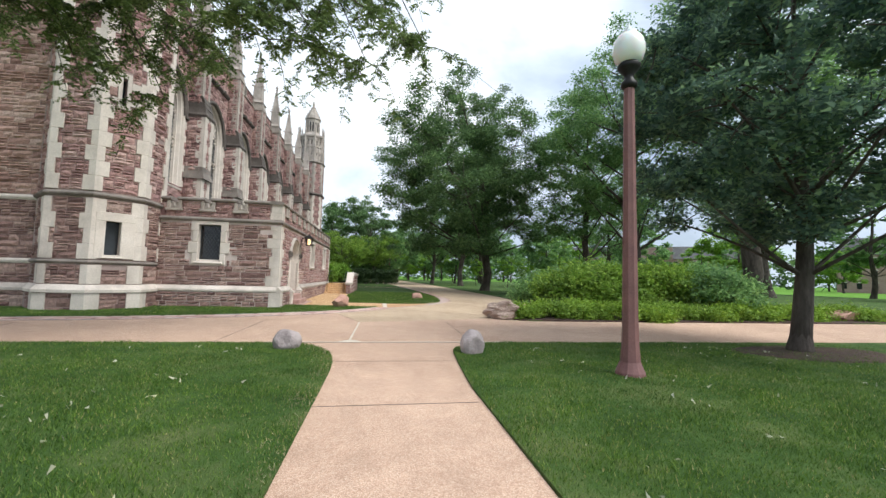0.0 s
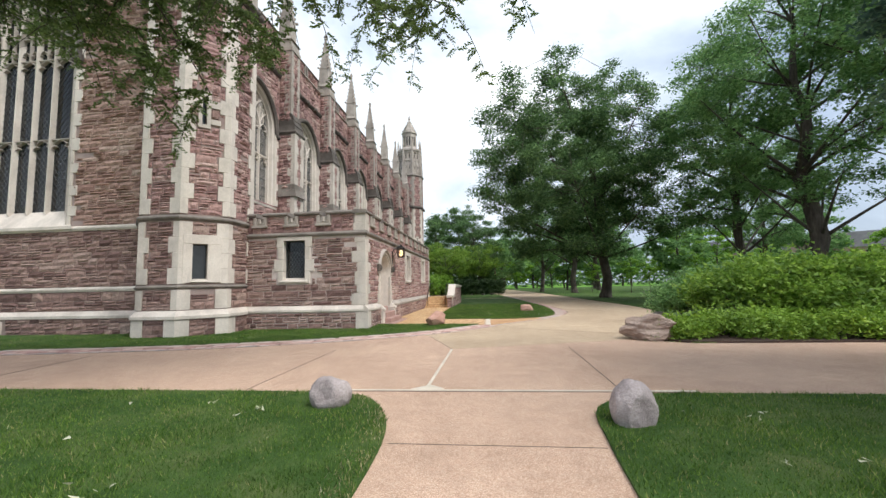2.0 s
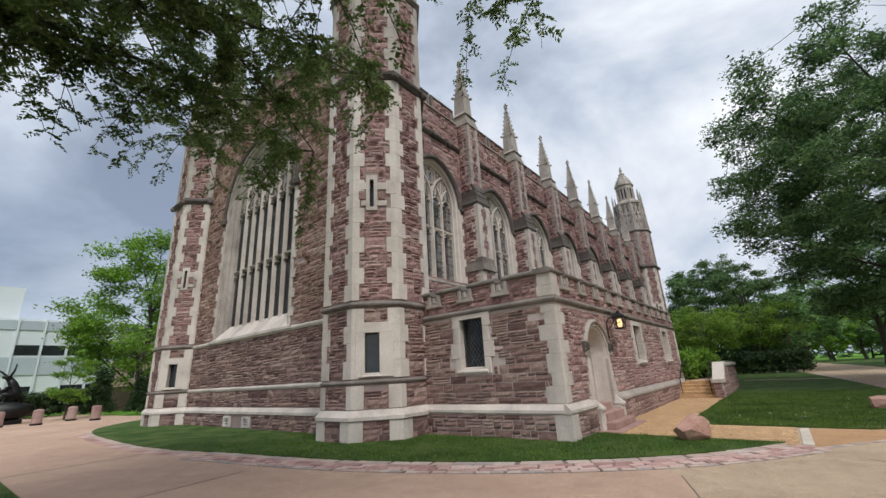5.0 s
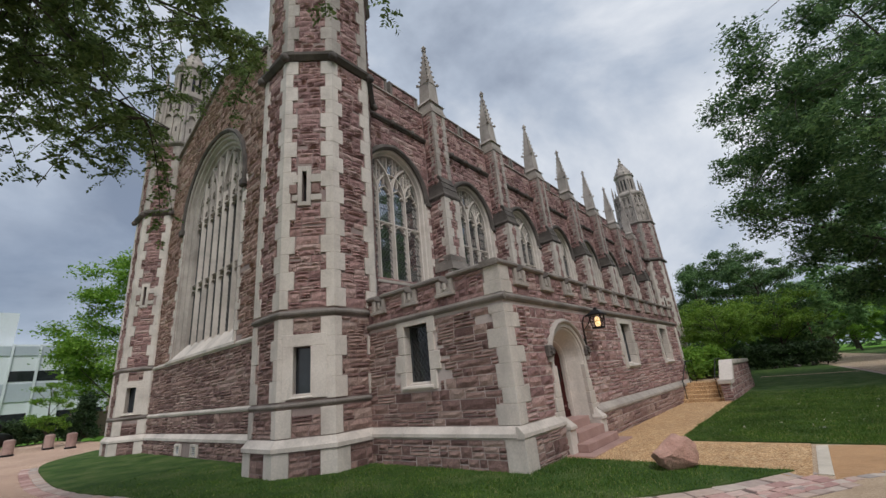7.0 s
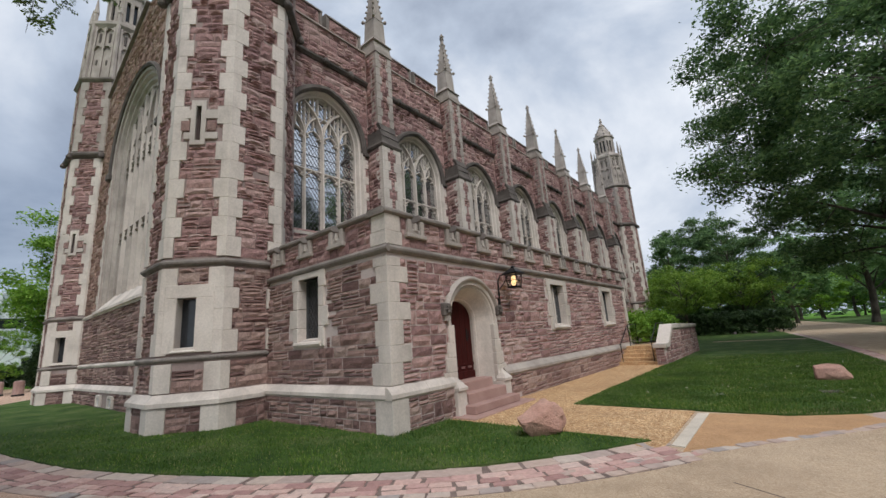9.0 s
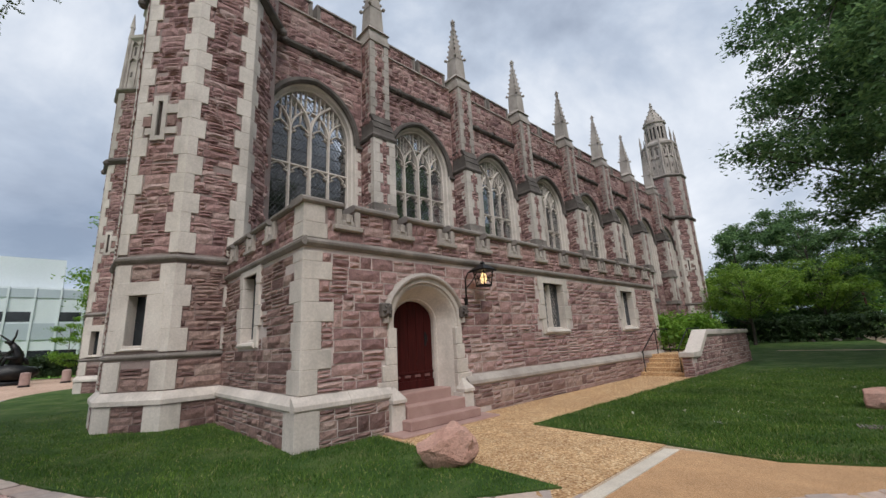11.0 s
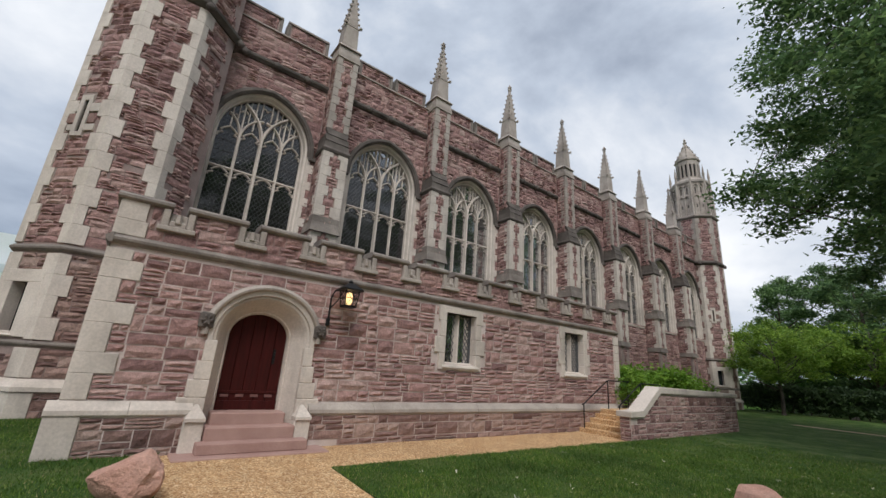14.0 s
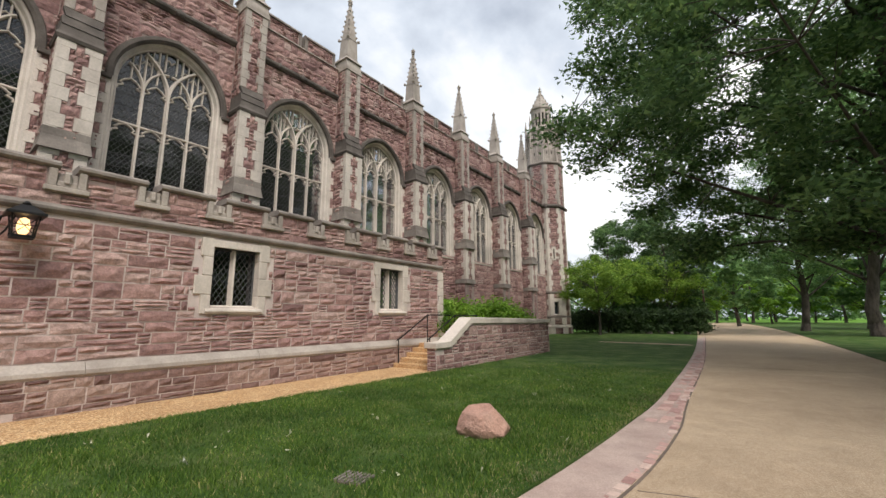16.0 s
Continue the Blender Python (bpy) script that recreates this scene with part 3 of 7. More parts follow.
road_pts = [(-60, 8.9), (70, 8.9), (70, 15.2), (12.5, 15.2), (12.5, 150), (-5, 150), (-5, 19.5), (-36, 19.6), (-60, 18)]
poly_slab("road", road_pts, -0.1, 0.0, M_PATH, "wide tan exposed-aggregate campus road, worn and seamed", "road")
poly_slab("road_north", [(-0.62, 13.25), (4.6, 14.9), (12.5, 15.2), (12.5, 150), (-5, 150), (-5, 19.5), (-1.46, 15.65)], -0.1, 0.0025, M_ROAD, "grey-tan exposed-aggregate road running along the lawn", "road")
path_pts = [(-0.72, -8)] + FLARE_L[::-1] + FLARE_R[::-1] + [(1.24, -8)]
poly_slab("footpath", path_pts, -0.1, 0.002, M_PATH, "straight tan exposed-aggregate footpath with slab joints", "path")
poly_slab("pavement", [(-4.5, 19.2), (0.12, 19.0), (0.12, 22.2), (-2.0, 22.6), (-1.9, 31.9), (-4.5, 31.9)], -0.1, 0.012, M_PATH_FRESH, "golden pebble path along the stone annex", "path")
poly_slab("road_apron", [(0.37, 18.95), (1.0, 19.62), (1.7, 20.42), (2.35, 21.15), (2.75, 21.75), (2.3, 22.5), (1.5, 21.9), (0.37, 21.72)], -0.05, 0.006, M_APRON, "orange concrete apron before the golden path", "path")
poly_slab("threshold_strip", [(0.19, 19.22), (0.37, 19.18), (0.37, 21.70), (0.19, 21.63)], -0.1, 0.018, M_JOINT, "pale stone strip across the golden path", "strip")

LAWNS = {
    "lawn": ([(-40, -20), (-0.74, -20)] + FLARE_L[::-1] + [(-60, 9.1), (-60, -20)], "mown green lawn beside the footpath and road"),
    "lawn_east": ([(1.26, -20), (60, -20), (60, 9.4)] + FLARE_R[::-1], "mown green lawn with lamp post and maple"),
    "lawn_chapel": (LAWN1_EDGE + [(-1.5, 19.42), (-4.4, 19.62), (-4.4, 18.3), (-10, 18.3), (-36, 19)], "dark green lawn strip along the stone building"),
    "lawn_annex": ([(-2.36, 22.02)] + LAWN2_EDGE + [(-6, 84), (-10, 60), (-10.5, 40.4), (-2.24, 40.4), (-2.24, 31.55)], "mown lawn between building and road"),
    "lawn_park": (ROAD_RIGHT + [(60, 150), (70, 30), (70, 14.8), (30, 14.2), (5.4, 14.0)], "shaded park lawn under tall trees"),
}
for key, (pts, label) in LAWNS.items():
    poly_slab(key, pts, -0.1, 0.03, M_GRASS, label, "lawn")

# seams of the road and footpath
def strip(name, a, b, w, z, material, label):
    d = (Vector(b) - Vector(a)).normalized()
    n = Vector((-d.y, d.x)) * w / 2
    a, b = Vector(a), Vector(b)
    bm = bmesh.new()
    add_prism(bm, [tuple(a + n), tuple(a - n), tuple(b - n), tuple(b + n)], z - 0.02, z)
    return tagged(finish(name, bm, material), label, "joint", kind="structure")


for a, b, w in (((-0.71, 4.86), (1.25, 4.9), 0.012), ((-0.71, 2.4), (1.24, 2.4), 0.012), ((-0.71, 7.3), (1.4, 7.3), 0.008)):
    strip("joint", a, b, w, 0.006, M_CRACK, "thin dark joint across the footpath slabs")
strip("joint", (-2.4, 9.34), (3.2, 9.40), 0.06, 0.006, M_JOINT, "pale joint between footpath and road")
strip("joint", (-2.4, 9.27), (3.2, 9.33), 0.03, 0.004, M_CRACK, "dark seam beside the pale joint")
strip("joint", (-0.65, 9.5), (-0.60, 13.22), 0.05, 0.006, M_JOINT, "pale seam running up the road")
for a, b in (((-0.61, 13.25), (-1.46, 15.65)), ((2.18, 9.5), (2.24, 13.6)), ((-3.47, 9.3), (-3.52, 13.2)), ((-9, 9.2), (-9.5, 12.4)), ((1.0, 18.0), (4.5, 15.9)), ((4.6, 26.0), (9.3, 27.5)), ((4.3, 38), (9.2, 38.6)), ((-15, 9.2), (-15.4, 12.2))):
    strip("joint", a, b, 0.014, 0.005, M_CRACK, "thin dark seam in the road surface")
strip("footway", (-2.5, 49.6), (2.8, 48.8), 0.55, 0.036, M_PATH, "narrow tan path crossing the lawn")
bm = bmesh.new()
add_prism(bm, [(-0.88, 9.40), (-0.45, 9.36), (-0.38, 9.44), (-0.62, 9.68)], -0.01, 0.008)
tagged(finish("repair_patch", bm, M_JOINT), "small pale mortar patch in the road seam", "patch", kind="structure")


# ---- mouldings and shared limestone meshes ----
STRING = [(-0.02, -0.1), (0.05, -0.1), (0.09, -0.02), (0.09, 0.03), (0.0, 0.1), (-0.02, 0.1)]
DRIP = [(-0.02, -0.14), (0.06, -0.14), (0.14, -0.05), (0.15, 0.02), (0.02, 0.14), (-0.02, 0.14)]


def moved(profile, v, k=1.0):
    return [(o * k, v + q * k) for o, q in profile]


# ---- leaded windows ----
def lattice(bm, inside, u0, u1, v0, v1, dep, pitch=0.15, w=0.016, skew=1.35):
    """Diagonal leads clipped to the light by inside(u, v)."""
    for s in (1, -1):
        c = -6.0
        while c < 8.0:
            run = []
            k = 0
            steps = int((v1 - v0) / 0.06) + 1
            for i in range(steps + 1):
                v = v0 + (v1 - v0) * i / steps
                u = u0 + c + s * (v - v0) / skew
                ok = u0 <= u <= u1 and inside(u, v)
                if ok:
                    run.append((u, v))
                if (not ok or i == steps) and run:
                    if len(run) > 1:
                        add_bar(bm, [run[0], run[-1]], w, dep, dep - 0.012)
                    run = []
            c += pitch
    return bm


def trefoil(hw, h):
    """Cusped head of a light, from (-hw, 0) to (hw, 0)."""
    return [(-hw, 0), (-hw * 0.98, h * 0.25), (-hw * 0.55, h * 0.42), (-hw * 0.80, h * 0.62), (-hw * 0.45, h * 0.9), (0, h * 1.12), (hw * 0.45, h * 0.9), (hw * 0.80, h * 0.62), (hw * 0.55, h * 0.42), (hw * 0.98, h * 0.25), (hw, 0)]


def nave_window(m, number):
    """Four cusped lights in two tiers under a traceried head; local origin on the wall's face at the centre."""
    HW, RISE, SILL, SPR = 1.56, 1.80, 5.9, 9.85
    w = thing("window_%d" % number, "tall pointed limestone window with tracery and leaded panes", "window", "nave windows", "structure", m)
    bm = bmesh.new()
    arch_sweep(bm, [(0.30, -0.03), (0.27, -0.05), (0.20, -0.03), (0.16, 0.08), (0.10, 0.10), (0.05, 0.24), (0.0, 0.26), (0.0, 0.48)], HW, RISE, SILL, SPR, 14)
    part("window_frame", bm, M_LIME, w, smooth=False)
    bm = bmesh.new()
    arch_sweep(bm, [(0.17, 0.02), (0.18, -0.07), (0.26, -0.14), (0.38, -0.13), (0.42, -0.05), (0.43, 0.02)], HW, RISE, SPR, SPR, 14, start_at=SPR - 0.12)
    for s in (-1, 1):
        add_box(bm, s * (HW + 0.38) - 0.16, s * (HW + 0.38) + 0.16, -0.15, 0.02, SPR - 0.26, SPR - 0.10, 0.03)
    part("hood_mould", bm, M_LIME_DARKEST, w, "dark grey hood mould")
    # jamb blocks toothed into the wall
    rng = random.Random(5)
    z, k = SILL, 0
    while z < SPR - 0.05:
        h = min(rng.choice((0.42, 0.5, 0.36)), SPR - z)
        for s in (-1, 1):
            e = 0.50 if (k + (s > 0)) % 2 else 0.34
            bm = bmesh.new()
            a, b = sorted((s * (HW + 0.20), s * (HW + e)))
            add_box(bm, a, b, -0.045, 0.1, z + 0.005, z + h - 0.005, 0.012)
            part("jamb_block", bm, M_LIME, w)
        z += h
        k += 1
    # tracery
    D0, D1 = 0.42, 0.28
    edge = [(u, SPR + v) for u, v in arch(HW, RISE, 24)]

    def top(u):
        for (a, p), (b, q) in zip(edge, edge[1:]):
            if a <= u <= b:
                return p + (q - p) * (u - a) / (b - a or 1)
        return SPR
    LW = 2 * HW / 4
    for i, c in enumerate((-LW, 0, LW)):
        bm = bmesh.new()
        add_bar(bm, [(c, SILL), (c, SPR + (0.15 if c == 0 else 0.05))], 0.16 if c == 0 else 0.13, D0, D1 - (0.05 if c == 0 else 0))
        part("mullion", bm, M_LIME, w)
    bm = bmesh.new()
    TR = 8.40
    add_bar(bm, [(-HW, TR), (HW, TR)], 0.12, D0, D1 + 0.01)
    part("transom", bm, M_LIME, w)
    bm = bmesh.new()
    for i in range(4):
        c = -HW + LW * (i + 0.5)
        for base in (TR - 0.42, SPR - 0.25):
            hd = 0.36 if base < SPR - 1 else 0.45
            add_bar(bm, [(c + u, base + v) for u, v in trefoil(LW / 2 - 0.03, hd)], 0.085, D0, D1 + 0.03)
    # head: a great fork springing from the middle mullion, a smaller fork over each pair of lights
    def fork(c, z, r, lean, width, out):
        for s in (-1, 1):
            pts = []
            for k in range(16):
                a = 0.1 * k
                u, v = c + s * r * (1 - math.cos(a)) * lean, z + r * math.sin(a)
                if abs(u) > HW or v > top(u) + 0.02:
                    break
                pts.append((u, v))
            if len(pts) > 1:
                add_bar(bm, pts, width, D0, out)

    fork(0.0, SPR - 0.1, 1.75, 1.0, 0.15, D1 - 0.05)
    for s in (-1, 1):
        fork(s * LW, SPR - 0.15, 1.05, 0.75, 0.11, D1)
        for c, z0, width in ((0.5 * LW, SPR + 0.35, 0.07), (1.5 * LW, SPR + 0.30, 0.07), (LW, SPR - 0.1, 0.08), (0.24 * LW, SPR + 1.0, 0.06), (0.76 * LW, SPR + 0.62, 0.05), (1.24 * LW, SPR + 0.55, 0.05)):
            z1 = top(s * c) - 0.02
            if z1 > z0 + 0.15:
                add_bar(bm, [(s * c, z0), (s * c, z1)], width, D0, D1 + 0.02)
        for c, z, q in ((LW * 0.14, SPR + 1.38, 0.11), (LW * 0.62, SPR + 1.12, 0.13), (LW * 1.0, SPR + 0.98, 0.12), (LW * 1.36, SPR + 0.72, 0.10)):
            add_bar(bm, [(s * c + u, z + v) for u, v in trefoil(q, q * 1.1)], 0.045, D0, D1 + 0.05)
    part("tracery", bm, M_LIME, w, "pale carved limestone tracery")
    bm = bmesh.new()
    pane_fan(bm, HW + 0.02, RISE + 0.02, SILL - 0.02, SPR, 0.40, 14)
    part("pane", bm, M_GLASS, w, "leaded glass reflecting the grey sky")
    bm = bmesh.new()
    lattice(bm, lambda u, v: v < top(u) - 0.03, -HW, HW, SILL, SPR + 1.5, 0.395, 0.165, 0.018)
    for z in [SILL + 0.45 * k for k in range(1, 10)]:
        add_bar(bm, [(-HW, z), (HW, z)], 0.022, 0.395, 0.37)
    part("lead_lattice", bm, M_LEAD, w)
    bm = bmesh.new()
    add_moulding(bm, -HW - 0.3, HW + 0.3, [(-0.5, SILL - 0.2), (0.06, SILL - 0.2), (0.08, SILL - 0.1), (-0.45, SILL + 0.06), (-0.5, SILL + 0.06)])
    part("window_sill", bm, M_LIME, w)
    return w


# ---- long wall of the nave ----
NX, NY0, NY1 = -10.7, 18.0, 63.0
BAY, B1 = 5.36, 23.80
BUTTS = [B1 + BAY * i for i in range(7)]
WINS = [B1 - BAY / 2 + 0.08 + BAY * i for i in range(8)]
NAVE = wall_frame(NX, NY0, 0, 90)
nave = thing("wall_nave", "long crenellated wall of red granite with pale dressings", "wall", kind="structure")
bm = bmesh.new()
wall_sheet(bm, 0, NY1 - NY0, -0.2, 14.86, [(c - NY0, 1.75, 5.9, 9.85, 1.99) for c in WINS])
part("wall_core", bm, M_MORTAR_SHADE, nave, m=NAVE)


def nave_mouth(b, d):
    out = []
    for c in WINS:
        c -= NY0
        if d <= 5.9 or b >= 12.0:
            continue
        v = max(0.0, (b + d) / 2 - 9.85)
        hw = 1.90 * max(0.0, 1 - (v / 2.15) ** 2) ** 0.5 if v < 2.15 else 0
        if hw > 0.05:
            out.append((c - hw, 5.9, c + hw, 12.0))
    return out


nave_holes = [(b - NY0 - 0.5, -1, b - NY0 + 0.5, 14.7) for b in BUTTS]
rects = lay(1.2, 4.2, NY1 - NY0 - 1.2, 13.06, 11, nave_holes, 0.30, 0.7, nave_mouth)
place_stones(rects, NAVE, nave, 12, pieces=300, near=lambda r: r[0] < 14 and r[1] > 8)
rects = lay(16.5, 0.0, NY1 - NY0 - 1.2, 4.2, 13, nave_holes, 0.32, 0.75)
place_stones(rects, NAVE, nave, 14)

# parapet: cornice with bosses, wall above, merlons with copings
bm = bmesh.new()
for a, b in zip([NY0 + 0.9] + [q + 0.45 for q in BUTTS], [q - 0.45 for q in BUTTS] + [NY1 - 1.4]):
    add_moulding(bm, a - NY0, b - NY0, moved(DRIP, 13.22, 1.15))
part("cornice", bm, M_LIME_DARKEST, nave, "dark stone cornice", m=NAVE)
boss_bm = bmesh.new()
bmesh.ops.create_icosphere(boss_bm, subdivisions=2, radius=0.16)
for v in boss_bm.verts:
    v.co *= 1 + 0.25 * noise.noise(v.co * 9)
boss_me = bpy.data.meshes.new("carved_boss")
boss_bm.to_mesh(boss_me)
boss_bm.free()
boss_me.materials.append(M_LIME_DARKEST)
merlons = []
for a, b in zip([NY0 + 0.9] + [q + 0.5 for q in BUTTS], [q - 0.5 for q in BUTTS] + [NY1 - 1.4]):
    span = b - a
    for k in (0.22, 0.5, 0.78):
        put("carved_boss", boss_me, nave, pose(NX + 0.14, a + span * k, 13.16))
    gap = 0.32
    mw = (span - 3 * gap) / 2
    merlons += [(a + gap, a + gap + mw), (a + 2 * gap + mw, a + 2 * gap + 2 * mw)]
rects = []
for a, b in zip([NY0 + 0.9] + [q + 0.5 for q in BUTTS], [q - 0.5 for q in BUTTS] + [NY1 - 1.4]):
    rects += lay(a - NY0, 13.40, b - NY0, 14.80, int(a * 7), (), 0.28, 0.6)
place_stones(rects, NAVE, nave, 15, name="parapet_stones")
for i, (a, b) in enumerate(merlons):
    bm = bmesh.new()
    add_box(bm, a - NY0 + 0.01, b - NY0 - 0.01, 0.0, 0.5, 14.87, 15.5)
    mer = part("merlon", bm, M_MORTAR_SHADE, nave, m=NAVE)
    place_stones(lay(a - NY0 + 0.12, 14.88, b - NY0 - 0.12, 15.5, 40 + i, (), 0.26, 0.5), Matrix(), mer, i)
    bm = bmesh.new()
    add_moulding(bm, a - NY0 - 0.05, b - NY0 + 0.05, [(-0.56, 15.5), (0.08, 15.5), (0.08, 15.56), (-0.02, 15.68), (-0.5, 15.68), (-0.56, 15.58)])
    for u in (a - NY0, b - NY0):
        add_box(bm, u - 0.06, u + 0.06, -0.055, 0.52, 14.88, 15.5, 0.01)
    part("coping", bm, M_LIME_DARK, mer)
bm = bmesh.new()
for a, b in zip([NY0 + 0.9] + [q + 0.5 for q in BUTTS], [q - 0.5 for q in BUTTS] + [NY1 - 1.4]):
    add_moulding(bm, a - NY0, b - NY0, [(-0.56, 14.78), (0.09, 14.78), (0.09, 14.84), (0.0, 14.91), (-0.56, 14.91)])
part("parapet_course", bm, M_LIME_GREY, nave, m=NAVE)

for i, c in enumerate(WINS):
    if i == 0:
        first_window = nave_window(pose(NX, c, 0, 0, 0, 90), 1)
    else:
        copy_thing(first_window, pose(NX, c, 0, 0, 0, 90)).name = "window_%d" % (i + 1)


# ---- buttresses with pinnacles ----
def buttress(m):
    """Local: origin on the wall's face at ground level, -y outwards."""
    b = thing("buttress", "stepped stone buttress with quoined edges and crocketed pinnacle", "buttress", "nave buttresses", "structure", m)
    bm = bmesh.new()
    add_box(bm, -0.5, 0.5, -0.92, 0.1, -0.2, 9.9)
    part("lower_shaft", bm, M_MORTAR_SHADE, b)
    bm = bmesh.new()
    add_box(bm, -0.46, 0.46, -0.66, 0.1, 9.9, 14.9)
    part("upper_shaft", bm, M_MORTAR_SHADE, b)
    holes = []
    z, k = 0.0, 0
    lo_q = []
    while z < 9.75:
        h = 0.42
        la, lb = ((0.40, 0.20) if k % 2 else (0.27, 0.38))
        lo_q.append((z, h, la, lb))
        holes += [(-0.5, z, -0.5 + la, z + h), (0.5 - la, z, 0.5, z + h)]
        z += h
        k += 1
    fr = pose(0, -0.92, 0)
    place_stones(lay(-0.5, 0, 0.5, 9.8, 21, holes, 0.26, 0.5), fr, b, 22)
    for s, fm in ((1, pose(0.5, -0.92, 0, 0, 0, 90)), (-1, pose(-0.5, 0, 0, 0, 0, -90))):
        place_stones(lay(0.0 if s < 0 else 0.1, 0, 0.8 if s < 0 else 0.92, 9.8, 23 + s, (), 0.28, 0.55), fm, b, 24)
    qa, qb = quoin_mesh("quoin", 90, 0.40, 0.20, 0.42), quoin_mesh("quoin", 90, 0.27, 0.38, 0.42)
    qc, qd = quoin_mesh("quoin", 90, 0.20, 0.40, 0.42), quoin_mesh("quoin", 90, 0.38, 0.27, 0.42)
    for k, (z, h, la, lb) in enumerate(lo_q):
        if z < 4.0:
            continue
        put("quoin", qa if k % 2 else qb, b, pose(0.5, -0.92, z))
        put("quoin", qc if k % 2 else qd, b, pose(-0.5, -0.92, z, 0, 0, -90))
    # sloped offset
    bm = bmesh.new()
    for (o, z), (p, y) in (((0.98, 9.88), (1.02, 9.98)), ((1.02, 9.98), (0.97, 10.10)), ((0.95, 10.10), (0.89, 10.38)), ((0.92, 10.38), (0.81, 10.70)), ((0.84, 10.70), (0.71, 11.04))):
        add_prism(bm, [(-0.5 - (o - 0.92), -o), (0.5 + (o - 0.92), -o), (0.5 + (o - 0.92), 0.1), (-0.5 - (o - 0.92), 0.1)], z, y, [(-0.5 - max(0.0, p - 0.92), -p), (0.5 + max(0.0, p - 0.92), -p), (0.5 + max(0.0, p - 0.92), 0.1), (-0.5 - max(0.0, p - 0.92), 0.1)])
    part("offset_slope", bm, M_LIME_DARKEST, b, "dark sloping stone offset")
    bm = bmesh.new()
    add_prism(bm, [(-0.54, -0.97), (0.54, -0.97), (0.54, 0.1), (-0.54, 0.1)], 6.85, 7.10)
    add_prism(bm, [(-0.60, -1.08), (0.60, -1.08), (0.60, 0.1), (-0.60, 0.1)], 6.45, 6.85, [(-0.54, -0.98), (0.54, -0.98), (0.54, 0.1), (-0.54, 0.1)])
    add_prism(bm, [(-0.58, -1.05), (0.58, -1.05), (0.58, 0.1), (-0.58, 0.1)], 4.0, 4.3, [(-0.54, -0.98), (0.54, -0.98), (0.54, 0.1), (-0.54, 0.1)])
    part("foot_course", bm, M_LIME_DARK, b)
    # upper face: dressed margins with a stone strip between
    for s in (-1, 1):
        bm = bmesh.new()
        for k in range(9):
            w = 0.34 if k % 2 else 0.24
            a, c = sorted((s * 0.48, s * (0.48 - w)))
            add_box(bm, a, c, -0.70, -0.3, 11.06 + k * 0.40 + 0.004, 11.06 + (k + 1) * 0.40 - 0.004, 0.01)
        part("margin_stones", bm, M_LIME_GREY, b)
    place_stones(lay(-0.24, 11.06, 0.24, 14.6, 27, (), 0.25, 0.45), pose(0, -0.665, 0), b, 28)
    for s, fm in ((1, pose(0.46, -0.66, 0, 0, 0, 90)), (-1, pose(-0.46, 0, 0, 0, 0, -90))):
        place_stones(lay(0.0, 10.6, 0.62, 14.6, 33 + s, (), 0.28, 0.5), fm, b, 34)
    bm = bmesh.new()
    add_prism(bm, [(-0.52, -0.74), (0.52, -0.74), (0.52, 0.3), (-0.52, 0.3)], 14.66, 14.86)
    add_prism(bm, [(-0.50, -0.70), (0.50, -0.70), (0.50, 0.3), (-0.50, 0.3)], 14.86, 15.3, [(-0.48, -0.62), (0.48, -0.62), (0.48, 0.3), (-0.48, 0.3)])
    add_prism(bm, [(-0.56, -0.72), (0.56, -0.72), (0.56, 0.36), (-0.56, 0.36)], 15.3, 15.55, [(-0.42, -0.52), (0.42, -0.52), (0.42, 0.3), (-0.42, 0.3)])
    part("shaft_cap", bm, M_LIME_GREY, b, "greyed stone cap below the pinnacle")
    # pinnacle
    cy = -0.18
    bm = bmesh.new()
    sq = lambda r: [(-r, cy - r), (r, cy - r), (r, cy + r), (-r, cy + r)]
    add_prism(bm, sq(0.36), 15.3, 16.75, sq(0.31))
    for q in range(4):
        a = math.pi / 2 * q
        dx, dy = math.cos(a), math.sin(a)
        tri = [(dx * 0.33 - dy * 0.26, cy + dy * 0.33 + dx * 0.26), (dx * 0.33 + dy * 0.26, cy + dy * 0.33 - dx * 0.26), (dx * 0.10, cy + dy * 0.10)]
        add_prism(bm, tri, 16.7, 17.35, [(dx * 0.31 - dy * 0.02, cy + dy * 0.31 + dx * 0.02), (dx * 0.31 + dy * 0.02, cy + dy * 0.31 - dx * 0.02), (dx * 0.1, cy + dy * 0.1)])
    add_prism(bm, sq(0.29), 16.75, 18.95, sq(0.055))
    part("pinnacle", bm, M_LIME_GREY, b, "pale stone pinnacle")
    bm = bmesh.new()
    for q in range(4):
        a = math.pi / 4 + math.pi / 2 * q
        dx, dy = math.cos(a), math.sin(a)
        add_box(bm, dx * 0.52 - 0.07, dx * 0.52 + 0.07, cy + dy * 0.52 - 0.07, cy + dy * 0.52 + 0.07, 16.68, 16.82, 0.03)
        add_tube(bm, [(dx * 0.3, cy + dy * 0.3, 16.66), (dx * 0.5, cy + dy * 0.5, 16.75)], 0.06, 0.05, 5)
        for k in range(6):
            f = k / 6
            r = 0.41 * (1 - f) + 0.08 * f
            z = 16.95 + 1.95 * f
            add_box(bm, dx * r - 0.045, dx * r + 0.045, cy + dy * r - 0.045, cy + dy * r + 0.045, z, z + 0.10, 0.02)
    part("crockets", bm, M_LIME_GREY, b)
    bm = bmesh.new()
    add_lathe(bm, [(0.05, 18.9), (0.12, 19.0), (0.05, 19.1), (0.05, 19.2), (0.09, 19.3), (0.02, 19.45)], 8, 0, cy)
